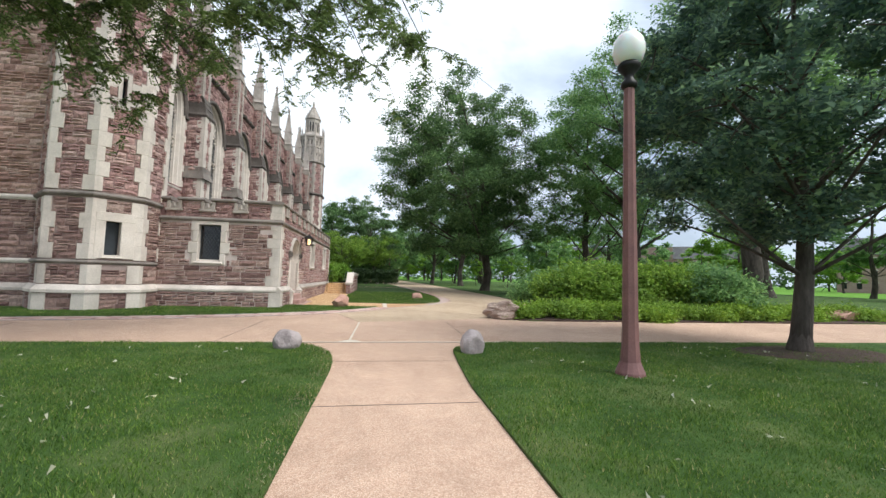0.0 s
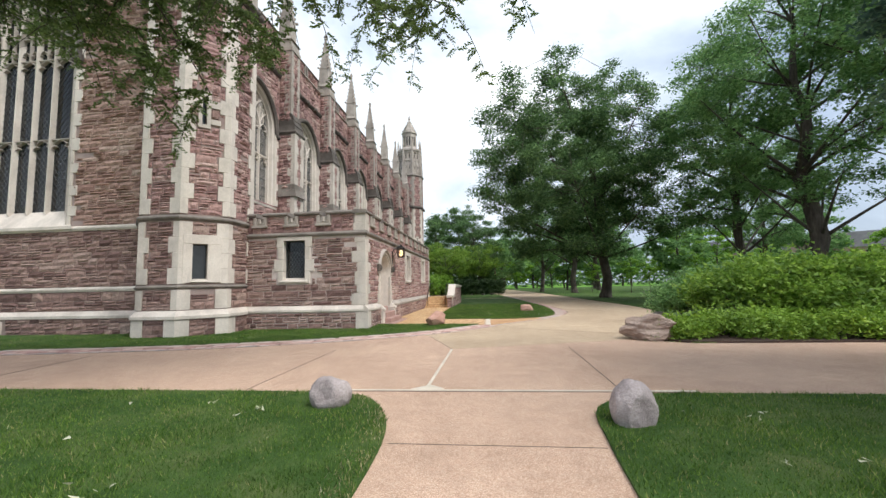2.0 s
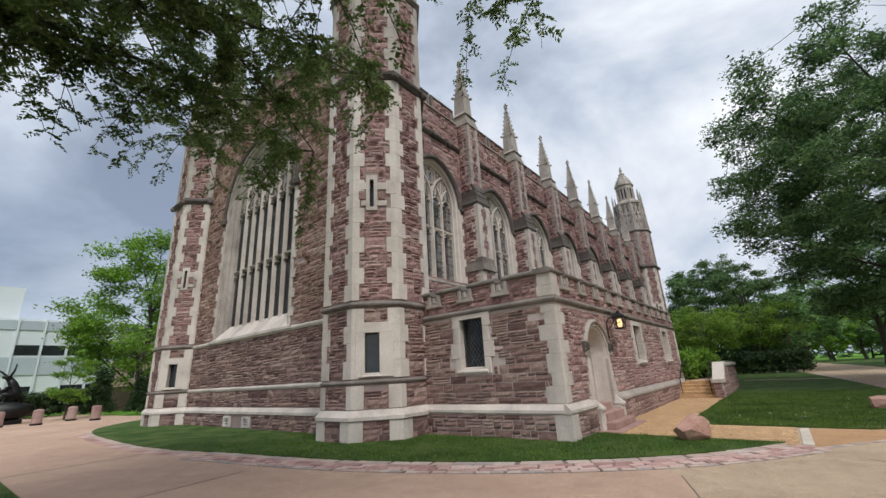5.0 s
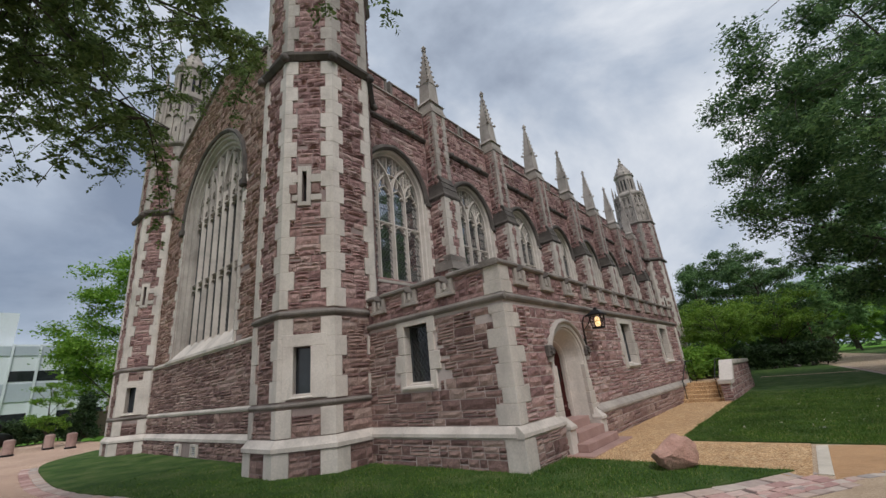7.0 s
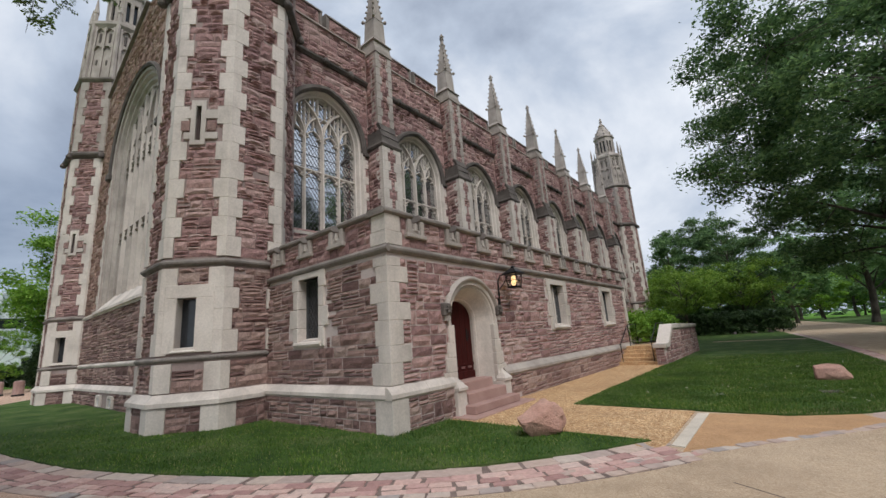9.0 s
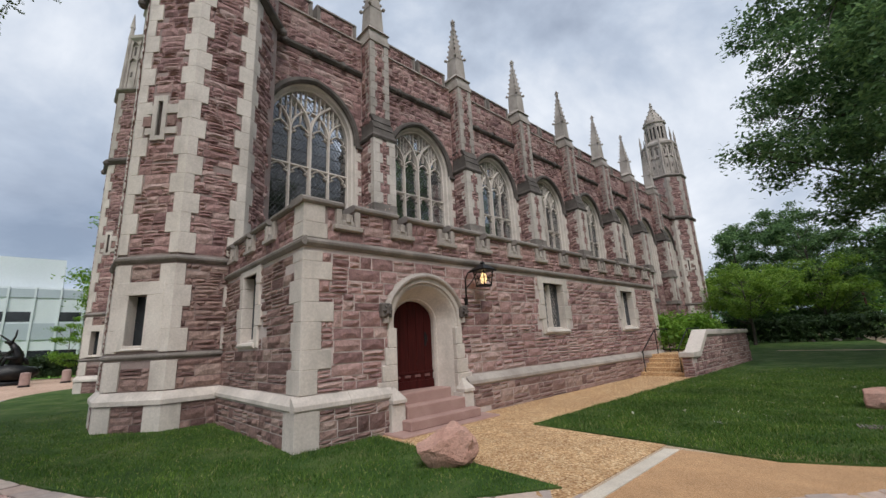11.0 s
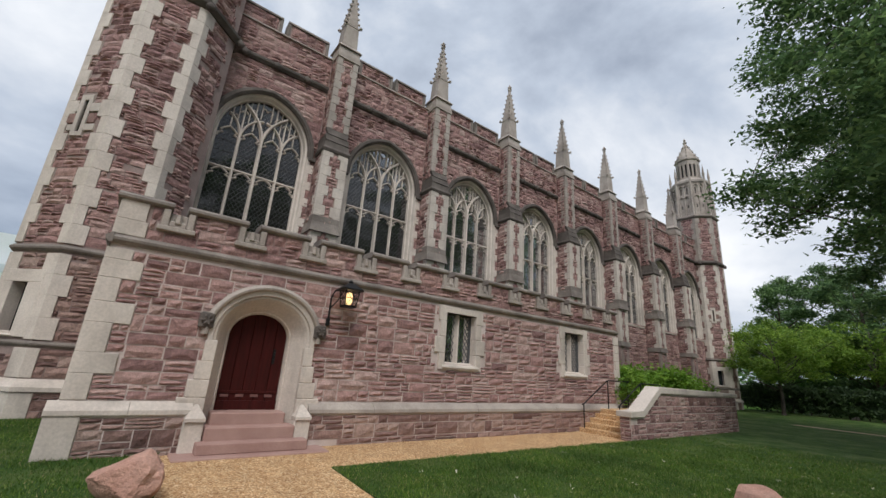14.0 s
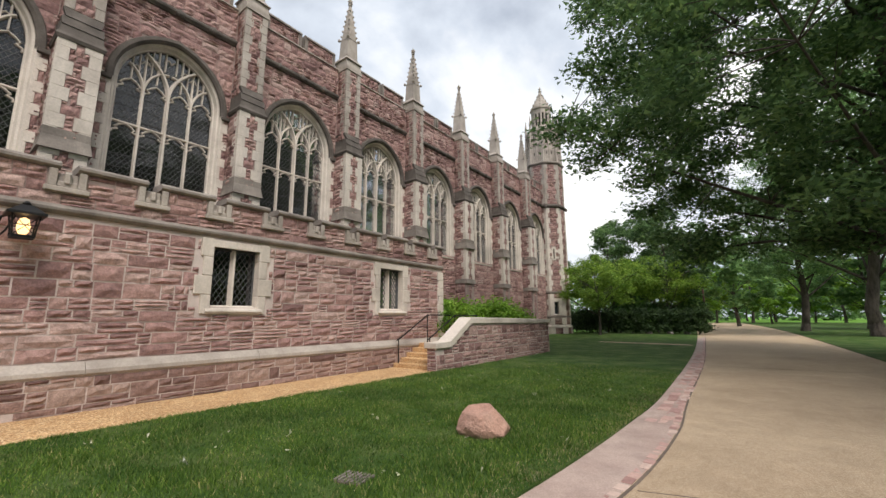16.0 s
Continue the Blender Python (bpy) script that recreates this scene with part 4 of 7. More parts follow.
    for s in (0, 1):
        add_box(bm, -0.16 if s else -0.04, 0.16 if s else 0.04, cy - (0.04 if s else 0.16), cy + (0.04 if s else 0.16), 19.14, 19.24, 0.02)
    part("finial", bm, M_LIME_GREY, b)
    return b


first = buttress(pose(NX, BUTTS[0], 0, 0, 0, 90))
for y in BUTTS[1:]:
    copy_thing(first, pose(NX, y, 0, 0, 0, 90))


# ---- octagonal corner towers ----
def oct_pts(a, cx=0.0, cy=0.0):
    r = a / math.cos(math.pi / 8)
    return [(cx + r * math.cos(math.pi / 8 + k * math.pi / 4), cy + r * math.sin(math.pi / 8 + k * math.pi / 4)) for k in range(8)]


def oct_ring(bm, profile, skip=-1, lid=True):
    for (a, z), (b, y) in zip(profile, profile[1:]):
        p, q = oct_pts(a), oct_pts(b)
        lo = [bm.verts.new((*v, z)) for v in p]
        hi = [bm.verts.new((*v, y)) for v in q]
        for k in range(8):
            if k != skip:
                bm.faces.new((lo[k], lo[(k + 1) % 8], hi[(k + 1) % 8], hi[k]))
    if lid:
        bm.faces.new([bm.verts.new((*v, profile[-1][1])) for v in oct_pts(profile[-1][0])])


TA = 1.80
SIDE = 2 * TA * math.tan(math.pi / 8)
DU = -0.12


def tower(m):
    t = thing("corner_tower", "octagonal stone tower with pale quoins and narrow windows", "tower", "corner towers", "structure", m)
    bm = bmesh.new()
    slots = ((0.24, 1.97, 3.19), (0.07, 7.54, 8.58))
    at = -0.2
    fd = pose(0, 0, 0, 0, 0, 45) @ pose(DU, -TA, 0)
    for hw, z0, z1 in slots:
        oct_ring(bm, [(TA, at), (TA, z0)], lid=False)
        oct_ring(bm, [(TA, z0), (TA, z1)], 6, False)
        at = z1
        for a, b in ((-SIDE / 2 - DU, -hw), (hw, SIDE / 2 - DU)):
            bm.faces.new([bm.verts.new(fd @ Vector(p)) for p in ((a, 0, z0), (b, 0, z0), (b, 0, z1), (a, 0, z1))])
        for p, q in (((-hw, z0), (-hw, z1)), ((-hw, z1), (hw, z1)), ((hw, z1), (hw, z0)), ((hw, z0), (-hw, z0))):
            bm.faces.new([bm.verts.new(fd @ Vector(x)) for x in ((p[0], 0, p[1]), (q[0], 0, q[1]), (q[0], 0.4, q[1]), (p[0], 0.4, p[1]))])
    oct_ring(bm, [(TA, at), (TA, 17.9)])
    part("tower_core", bm, M_MORTAR_SHADE, t)
    bm = bmesh.new()
    oct_ring(bm, [(TA + 0.11, -0.3), (TA + 0.11, 0.62)])
    part("plinth", bm, M_MORTAR_SHADE, t)
    bm = bmesh.new()
    oct_ring(bm, [(TA + 0.06, 0.60), (TA + 0.18, 0.62), (TA + 0.18, 0.72), (TA + 0.03, 0.90)])
    part("plinth_course", bm, M_LIME, t)
    for z, mt, k in ((1.70, M_LIME_DARK, 0.50), (4.10, M_LIME_DARK, 0.68), (13.12, M_LIME_DARKEST, 1.4), (17.9, M_LIME_DARK, 1.2)):
        bm = bmesh.new()
        oct_ring(bm, [(TA - 0.05, z - 0.14 * k), (TA + 0.05 * k, z - 0.14 * k), (TA + 0.15 * k, z - 0.04 * k), (TA + 0.16 * k, z + 0.03 * k), (TA + 0.02, z + 0.14 * k)])
        part("string_course", bm, mt, t, "dark grey string course")
    # faces: yaw of the outer normal, 0 facing -y
    QH = 0.54
    qa = quoin_mesh("quoin", 45, 0.37, 0.21, QH, 0.048)
    qb = quoin_mesh("quoin", 45, 0.21, 0.37, QH, 0.048)
    qc = quoin_mesh("quoin", 45, 0.37, 0.21, QH, 0.048, M_LIME_GREY)
    qd = quoin_mesh("quoin", 45, 0.21, 0.37, QH, 0.048, M_LIME_GREY)
    bands = [(0.92, 1.60), (1.80, 3.96), (4.24, 12.9), (13.36, 17.7)]
    zs = []
    for a, b in bands:
        n = max(1, round((b - a) / QH))
        zs += [(a + (b - a) * k / n, (b - a) / n) for k in range(n)]
    for yaw in (-45, 0, 45, 90, 135):
        fm = pose(0, 0, 0, 0, 0, yaw) @ pose(0, -TA, 0)
        holes = []
        for k, (z, h) in enumerate(zs):
            arm = 0.37 if (k % 2 == 0) == (yaw % 90 != 0) else 0.21
            holes += [(-SIDE / 2, z, -SIDE / 2 + arm, z + h), (SIDE / 2 - arm, z, SIDE / 2, z + h)]
        if yaw == 45:
            holes += [(-0.8, 1.8, 0.8, 3.5), (DU - 0.22, 7.35, DU + 0.22, 8.82), (-0.8, 8.16, 0.8, 8.50), (-0.8, 7.54, 0.8, 7.80)]
        for i, (a, b) in enumerate(bands):
            rr = lay(-SIDE / 2, a, SIDE / 2, b, 60 + i + yaw, holes, 0.22, 0.75)
            place_stones(rr, fm, t, 70 + i, pieces=(60 if i < 2 else 110 if i == 2 else 0) if yaw in (0, 45, 90) else 0, tone="brown" if i < 2 else "red")
        fp = pose(0, 0, 0, 0, 0, yaw) @ pose(0, -TA - 0.11, 0)
        place_stones(lay(-SIDE / 2 + 0.35, -0.1, SIDE / 2 - 0.35, 0.59, 80 + yaw, (), 0.24, 0.6), fp, t, 81, depth=0.03, tone="brown")
        if yaw < 135:
            for k, (z, h) in enumerate(zs):
                long_here = (k % 2 == 0) == (yaw % 90 != 0)
                put("quoin", (qa if long_here else qb) if z < 13.2 else (qc if long_here else qd), t, fm @ Matrix.Translation((SIDE / 2, 0, z)) @ Matrix.Diagonal((1, 1, h / QH, 1)))
            put("quoin", quoin_mesh("quoin", 45, 0.4, 0.4, 0.68, 0.03), t, fp @ Matrix.Translation((SIDE / 2 + 0.11 * math.tan(math.pi / 8), 0, -0.08)))
    # little window and slit of the diagonal face
    fm = pose(0, 0, 0, 0, 0, 45) @ pose(DU, -TA, 0)
    bm = bmesh.new()
    for a, b, c, d in ((-0.52, -0.24, 1.84, 3.19), (0.24, 0.66, 1.84, 3.19), (-0.52, 0.66, 3.19, 3.52), (-0.24, 0.24, 1.84, 1.97)):
        add_box(bm, a, b, -0.058, 0.05, c, d, 0.01)
    for a, b in ((-0.25, -0.23), (0.23, 0.25)):
        add_box(bm, a, b, -0.05, 0.25, 1.97, 3.19)
    add_prism(bm, [(-0.30, -0.10), (0.30, -0.10), (0.26, 0.05), (-0.26, 0.05)], 1.87, 1.91, [(-0.26, -0.06), (0.26, -0.06), (0.26, 0.05), (-0.26, 0.05)])
    part("window_frame", bm, M_LIME, t, m=fm)
    bm = bmesh.new()
    add_box(bm, -0.24, 0.24, 0.26, 0.30, 1.97, 3.19)
    part("pane", bm, M_DARKPANE, t, "dark glazed slot", m=fm)
    bm = bmesh.new()
    for a, b, c, d in ((-0.20, -0.07, 7.40, 8.76), (0.07, 0.20, 7.40, 8.76), (-0.07, 0.07, 8.58, 8.76), (-0.07, 0.07, 7.40, 7.54), (-0.36, -0.20, 8.19, 8.47), (0.20, 0.52, 8.19, 8.47), (-0.36, -0.20, 7.57, 7.77), (0.20, 0.52, 7.57, 7.77)):
        add_box(bm, a, b, -0.06, 0.05, c, d, 0.008)
    part("slit_frame", bm, M_LIME, t, m=fm)
    bm = bmesh.new()
    add_box(bm, -0.07, 0.07, 0.26, 0.30, 7.54, 8.58)
    part("slit", bm, M_DARKPANE, t, "black narrow slit", m=fm)
    for a, b in ((-0.46, -0.22), (0.22, 0.46)):
        bm = bmesh.new()
        add_box(bm, a, b, -0.05, 0.05, 7.82, 8.14, 0.012)
        part("set_stone", bm, M_BROWN, t, "small red stone set beside the slit", m=fm)
    # carved bosses on the corners of the upper string course
    for k in range(8):
        p = Vector(oct_pts(TA + 0.16)[k])
        put("carved_boss", boss_me, t, pose(p.x, p.y, 12.98))
    # belfry stage with lantern and ogee cap
    bm = bmesh.new()
    oct_ring(bm, [(TA - 0.06, 18.0), (TA - 0.22, 21.6), (TA - 0.06, 21.8), (TA - 0.06, 22.0), (TA - 0.6, 22.4), (TA - 0.7, 22.5)])
    part("belfry", bm, M_LIME_GREY, t, "pale limestone belfry stage")
    for k in range(8):
        p = Vector(oct_pts(TA - 0.05)[k])
        bm = bmesh.new()
        add_tube(bm, [(p.x, p.y, 18.0), (p.x * 0.92, p.y * 0.92, 22.6)], 0.14, 0.11, 6)
        add_tube(bm, [(p.x * 0.92, p.y * 0.92, 22.6), (p.x * 0.92, p.y * 0.92, 23.7)], 0.15, 0.02, 6)
        part("corner_shaft", bm, M_LIME_GREY, t)
    for k in range(8):
        fmk = pose(0, 0, 0, 0, 0, 45 * k)
        # proud dark blocks: their colour stands in for the shade of belfry openings
        bm = bmesh.new()
        for u in (-0.27, 0.27):
            add_box(bm, u - 0.075, u + 0.075, -TA + 0.13, -TA + 0.32, 20.5, 21.2, 0.05)
            add_box(bm, u - 0.06, u + 0.06, -TA + 0.06, -TA + 0.30, 18.9, 19.3, 0.05)
        part("belfry_panel", bm, M_LIME_DARKEST, t, "dark blocks standing in for shaded belfry openings", m=fmk)
        for u in (-0.5, 0.0, 0.5):
            bm = bmesh.new()
            add_prism(bm, [(u - 0.06, -TA - 0.01), (u + 0.06, -TA - 0.01), (u + 0.06, -TA + 0.3), (u - 0.06, -TA + 0.3)], 18.05, 21.6, [(u - 0.05, -TA + 0.13), (u + 0.05, -TA + 0.13), (u + 0.05, -TA + 0.3), (u - 0.05, -TA + 0.3)])
            part("belfry_rib", bm, M_LIME_GREY, t, m=fmk)
        bm = bmesh.new()
        for u in (-0.25, 0.25):
            for z, dep in ((20.0, 0.08), (21.25, 0.125)):
                add_bar(bm, [(u + q, z + v) for q, v in trefoil(0.2, 0.22)], 0.05, -TA + dep + 0.1, -TA + dep - 0.05)
        part("belfry_tracery", bm, M_LIME_GREY, t, m=fmk)
        bm = bmesh.new()
        add_box(bm, -0.42, -0.29, -1.02, -0.88, 22.4, 24.7)
        add_box(bm, 0.29, 0.42, -1.02, -0.88, 22.4, 24.7)
        add_box(bm, -0.09, 0.09, -1.03, -0.88, 22.4, 24.7)
        add_box(bm, -0.29, 0.29, -1.02, -0.88, 24.15, 24.7)
        add_box(bm, -0.29, 0.29, -1.02, -0.88, 22.4, 22.7)
        part("lantern_side", bm, M_LIME_GREY, t, m=fmk)
    bm = bmesh.new()
    oct_ring(bm, [(0.80, 22.4), (0.80, 24.7)])
    part("lantern_core", bm, M_DARKPANE, t)
    bm = bmesh.new()
    oct_ring(bm, [(0.98, 24.55), (1.14, 24.7), (1.14, 24.85), (1.00, 24.95), (0.92, 25.3), (0.66, 25.8), (0.38, 26.3), (0.20, 26.8), (0.10, 27.1)])
    part("ogee_cap", bm, M_LIME_GREY, t, "ribbed ogee stone cap")
    bm = bmesh.new()
    for k in range(8):
        a = math.pi / 8 + k * math.pi / 4
        for r, z in ((1.06, 25.15), (0.82, 25.65), (0.56, 26.1), (0.34, 26.55)):
            add_box(bm, r * math.cos(a) - 0.07, r * math.cos(a) + 0.07, r * math.sin(a) - 0.07, r * math.sin(a) + 0.07, z - 0.08, z + 0.08, 0.03)
    add_lathe(bm, [(0.1, 27.0), (0.22, 27.2), (0.08, 27.35), (0.14, 27.5), (0.02, 27.75)], 8)
    part("finial", bm, M_LIME_GREY, t)
    return t


first_tower = tower(pose(-10.88, 17.66, 0))
copy_thing(first_tower, pose(-27.4, 17.66, 0))
copy_thing(first_tower, pose(-11.0, 62.4, 0))


# ---- gable wall with the great window ----
GX, GY = -26.6, 17.0
GABLE = wall_frame(GX, GY, 0, 0)
GC, GHW, GSILL, GSPR, GRISE = -19.4 - GX, 3.22, 4.15, 11.4, 3.2
gable = thing("wall_gable", "gable wall of red granite with a great pointed window", "wall", kind="structure")
bm = bmesh.new()
wall_sheet(bm, 0, 15.0, -0.2, 16.3, [(GC, GHW + 0.26, GSILL, GSPR, GRISE + 0.26)], 0.9, 16)
add_prism(bm, [(0, 0), (15, 0), (15, 0.9), (0, 0.9)], 16.3, 19.0, [(7.3, 0), (7.7, 0), (7.7, 0.9), (7.3, 0.9)])
part("wall_core", bm, M_MORTAR_SHADE, gable, m=GABLE)


def gable_mouth(b, d):
    if d <= GSILL or b > GSPR + GRISE + 0.6:
        return []
    v = max(0.0, (b + d) / 2 - GSPR)
    hw = (GHW + 0.6) * max(0.0, 1 - (v / (GRISE + 0.6)) ** 1.7) ** 0.62
    return [(GC - hw, GSILL - 0.3, GC + hw, 16)] if hw > 0.1 else []


for i, (a, b) in enumerate(((0.90, 1.6), (1.80, 3.95), (4.16, 16.3))):
    place_stones(lay(0.6, a, 14.4, b, 90 + i, (), 0.20, 0.8, gable_mouth), GABLE, gable, 91 + i, pieces=(150 if i < 2 else 0), near=lambda r: r[0] > 4, tone="brown" if i < 2 else "tan")
place_stones(lay(0.6, -0.1, 14.4, 0.6, 95, [(5.9, 0, 8.5, 0.6)], 0.25, 0.7), GABLE @ pose(0, -0.1, 0), gable, 96, tone="brown")
place_stones([r for r in lay(0.6, 16.3, 14.4, 18.8, 97, (), 0.20, 0.8) if max(abs(r[0] - 7.5), abs(r[2] - 7.5)) < 7.5 * (18.95 - r[3]) / 2.7], GABLE, gable, 98, tone="tan")
for z, mt, k in ((4.05, M_LIME, 1.0), (1.70, M_LIME, 0.9)):
    bm = bmesh.new()
    add_moulding(bm, 0.3, 14.7, moved(STRING, z, k))
    part("string_course", bm, mt, gable, "pale stone string course", m=GABLE)
bm = bmesh.new()
add_box(bm, 0.3, 14.7, -0.1, 0.02, -0.2, 0.64)
part("plinth", bm, M_MORTAR_SHADE, gable, m=GABLE)
bm = bmesh.new()
add_moulding(bm, 0.3, 14.7, [(-0.02, 0.62), (0.16, 0.62), (0.16, 0.72), (0.03, 0.88), (-0.02, 0.88)])
part("plinth_course", bm, M_LIME, gable, m=GABLE)
bm = bmesh.new()
for s in (-1, 1):
    add_prism(bm, [(7.5 + s * 7.5, -0.15), (7.5 + s * 7.2, -0.15), (7.5 + s * 7.2, 1.05), (7.5 + s * 7.5, 1.05)], 16.2, 16.6)
    pts = [(7.5 + s * 7.6, 16.3), (7.5 + s * 0.2, 19.1)]
    add_bar(bm, pts, 0.3, 1.0, -0.15)
part("gable_coping", bm, M_LIME_DARK, gable, m=GABLE)

gw = thing("window_9", "great seven-light pointed window with deep splayed limestone jambs", "window", kind="structure", m=GABLE @ pose(GC, 0, 0))
bm = bmesh.new()
arch_sweep(bm, [(0.42, -0.03), (0.36, -0.06), (0.28, -0.03), (0.24, 0.06), (0.14, 0.08), (0.05, 0.22), (-0.06, 0.24), (-0.14, 0.36), (-0.25, 0.38), (-0.25, 0.80)], GHW, GRISE, GSILL, GSPR, 18)
part("window_frame", bm, M_LIME_GREY, gw, "deep moulded limestone jamb and arch")
bm = bmesh.new()
arch_sweep(bm, [(0.40, 0.02), (0.40, -0.12), (0.50, -0.18), (0.60, -0.12), (0.62, 0.02)], GHW, GRISE, GSPR, GSPR, 18, start_at=GSPR - 0.3)
for s in (-1, 1):
    add_box(bm, s * (GHW + 0.5) - 0.2, s * (GHW + 0.5) + 0.2, -0.24, 0.02, GSPR - 0.65, GSPR - 0.28, 0.06)
part("hood_mould", bm, M_LIME_DARKEST, gw)
bm = bmesh.new()
add_prism(bm, [(-GHW - 0.7, -0.14), (GHW + 0.7, -0.14), (GHW - 0.2, 0.8), (-GHW + 0.2, 0.8)], GSILL - 0.12, GSILL)
sl = [(-GHW - 0.62, -0.10, GSILL), (GHW + 0.62, -0.10, GSILL), (GHW - 0.2, 0.48, GSILL + 0.72), (-GHW + 0.2, 0.48, GSILL + 0.72)]
lo = [bm.verts.new(p) for p in sl] + [bm.verts.new((p[0], 0.52, GSILL)) for p in sl[2:]]
bm.faces.new(lo[:4])
bm.faces.new((lo[0], lo[3], lo[5]))
bm.faces.new((lo[1], lo[4], lo[2]))
part("window_sill", bm, M_LIME, gw, "long sloping limestone sill")
g_hw = GHW - 0.25
lw = 2 * g_hw / 7
g_edge = [(u, GSPR + v) for u, v in arch(g_hw, GRISE - 0.25, 24)]


def g_top(u):
    for (a, p), (b, q) in zip(g_edge, g_edge[1:]):
        if a <= u <= b:
            return p + (q - p) * (u - a) / (b - a or 1)
    return GSPR


for k in range(1, 7):
    bm = bmesh.new()
    u = -g_hw + lw * k
    add_bar(bm, [(u, GSILL + 0.6), (u, g_top(u))], 0.15 if k in (3, 4) else 0.11, 0.54, 0.32)
    part("mullion", bm, M_LIME, gw)
bm = bmesh.new()
for z in (7.85, 11.3, 12.3):
    hw = g_hw
    add_bar(bm, [(-hw, z), (hw, z)], 0.10, 0.54, 0.38)
for k in range(7):
    c = -g_hw + lw * (k + 0.5)
    for z in (7.4, 10.85):
        add_bar(bm, [(c + u, z + v) for u, v in trefoil(lw / 2 - 0.03, 0.4)], 0.07, 0.54, 0.39)
    for j in range(4):
        for h in (-0.25, 0.25):
            z = 11.0 + j * 0.85
            if z + 0.8 < g_top(c + h * lw):
                add_bar(bm, [(c + h * lw + u, z + 0.45 + v) for u, v in trefoil(lw / 4 - 0.02, 0.26)], 0.05, 0.54, 0.40)
    if g_top(c) > 11.5:
        add_bar(bm, [(c, 11.3), (c, g_top(c))], 0.07, 0.54, 0.38)
for s in (-1, 1):
    add_bar(bm, [(s * (lw * 0.5 + 2.4 * (1 - math.cos(a))), 11.9 + 2.6 * math.sin(a)) for a in [0.1 * k for k in range(11)] if 11.9 + 2.6 * math.sin(a) < g_top(s * (lw * 0.5 + 2.4 * (1 - math.cos(a))))], 0.13, 0.54, 0.30)
part("tracery", bm, M_LIME_GREY, gw, "greyed panelled limestone tracery")
bm = bmesh.new()
pane_fan(bm, g_hw + 0.02, GRISE - 0.23, GSILL + 0.5, GSPR, 0.52, 18)
part("pane", bm, M_GLASS, gw)
bm = bmesh.new()
lattice(bm, lambda u, v: v < g_top(u) - 0.03, -g_hw, g_hw, GSILL + 0.6, GSPR + 2.6, 0.515, 0.2, 0.018)
part("lead_lattice", bm, M_LEAD, gw)
rng = random.Random(3)
for s in (-1, 1):
    z, k = GSILL, 0
    while z < GSPR:
        h = rng.choice((0.4, 0.5))
        bm = bmesh.new()
        a, b = sorted((s * (GHW + 0.3), s * (GHW + (0.72 if k % 2 else 0.5))))
        add_box(bm, a, b, -0.05, 0.1, z + 0.005, z + h - 0.005, 0.012)
        part("jamb_block", bm, M_LIME, gw)
        z += h
        k += 1
for u in (5.95, 7.75):
    v = thing("basement_vent", "small louvred vent in a pale stone frame", "vent", "basement vents", "structure", GABLE @ pose(u, -0.12, 0.06))
    bm = bmesh.new()
    for a, b, c, d in ((-0.05, 0.08, 0.0, 0.46), (0.48, 0.61, 0.0, 0.46), (0.08, 0.48, 0.36, 0.46), (0.08, 0.48, 0.0, 0.06)):
        add_box(bm, a, b, -0.06, 0.1, c, d, 0.01)
    part("frame", bm, M_LIME, v)
    for k in range(4):
        bm = bmesh.new()
        add_box(bm, 0.08, 0.48, -0.02, 0.06, 0.09 + k * 0.07, 0.11 + k * 0.07)
        part("slat", bm, M_WHITE, v)

# closed back, roofs
for name, bx, mt, label in (("roof_nave", (-26.6, NX - 0.5, 17.9, 62.6, 14.2, 14.5), M_ROOF, "flat grey roof behind the parapet"),
                            ("wall_back", (-27.2, -26.6, 17.9, 62.6, -0.2, 15.0), M_MORTAR_SHADE, "plain far stone wall"),
                            ("wall_end", (-26.6, NX - 0.6, 62.0, 62.6, -0.2, 15.0), M_MORTAR_SHADE, "plain end stone wall"),
                            ("roof_annex", (NX - 0.1, -4.55, 18.4, 34.45, 3.5, 4.05), M_ROOF, "flat grey annex roof")):
    bm = bmesh.new()
    add_box(bm, *bx)
    tagged(finish(name, bm, mt), label, "roof" if "roof" in name else "wall", kind="structure")


# ---- low annex ----
AX, AY, AY1 = -4.30, 18.12, 34.7
AL = AY1 - AY
EAST = wall_frame(AX, AY, 0, 90)
SOUTH = wall_frame(-9.3, AY, 0, 0)
SL = AX + 9.3
DOOR_C, DOOR_HW, DOOR_SPR, DOOR_RISE = 21.02 - AY, 0.84, 2.16, 0.74
W1, W2 = (26.36 - AY), (31.76 - AY)
WSILL, WHEAD = 1.92, 3.32
annex = thing("wall_annex", "low crenellated annex of rough red granite with pale quoins", "wall", kind="structure")
bm = bmesh.new()
wall_sheet(bm, 0, AL, -0.2, 3.62, [(DOOR_C, DOOR_HW + 0.12, -0.19, DOOR_SPR, DOOR_RISE + 0.1), (W1, 0.57, WSILL, WHEAD, 0), (W2, 0.57, WSILL, WHEAD, 0)], 0.5)
part("wall_core", bm, M_MORTAR, annex, m=EAST)
bm = bmesh.new()
wall_sheet(bm, 0, SL - 0.5, -0.2, 3.62, [(2.18, 0.47, 1.92, 3.42, 0)], 0.5)
part("wall_core", bm, M_MORTAR, annex, m=SOUTH)
bm = bmesh.new()
add_box(bm, NX, AX, AY1 - 0.5, AY1, -0.2, 3.62)
part("wall_core", bm, M_MORTAR, annex)
PL = 0.80
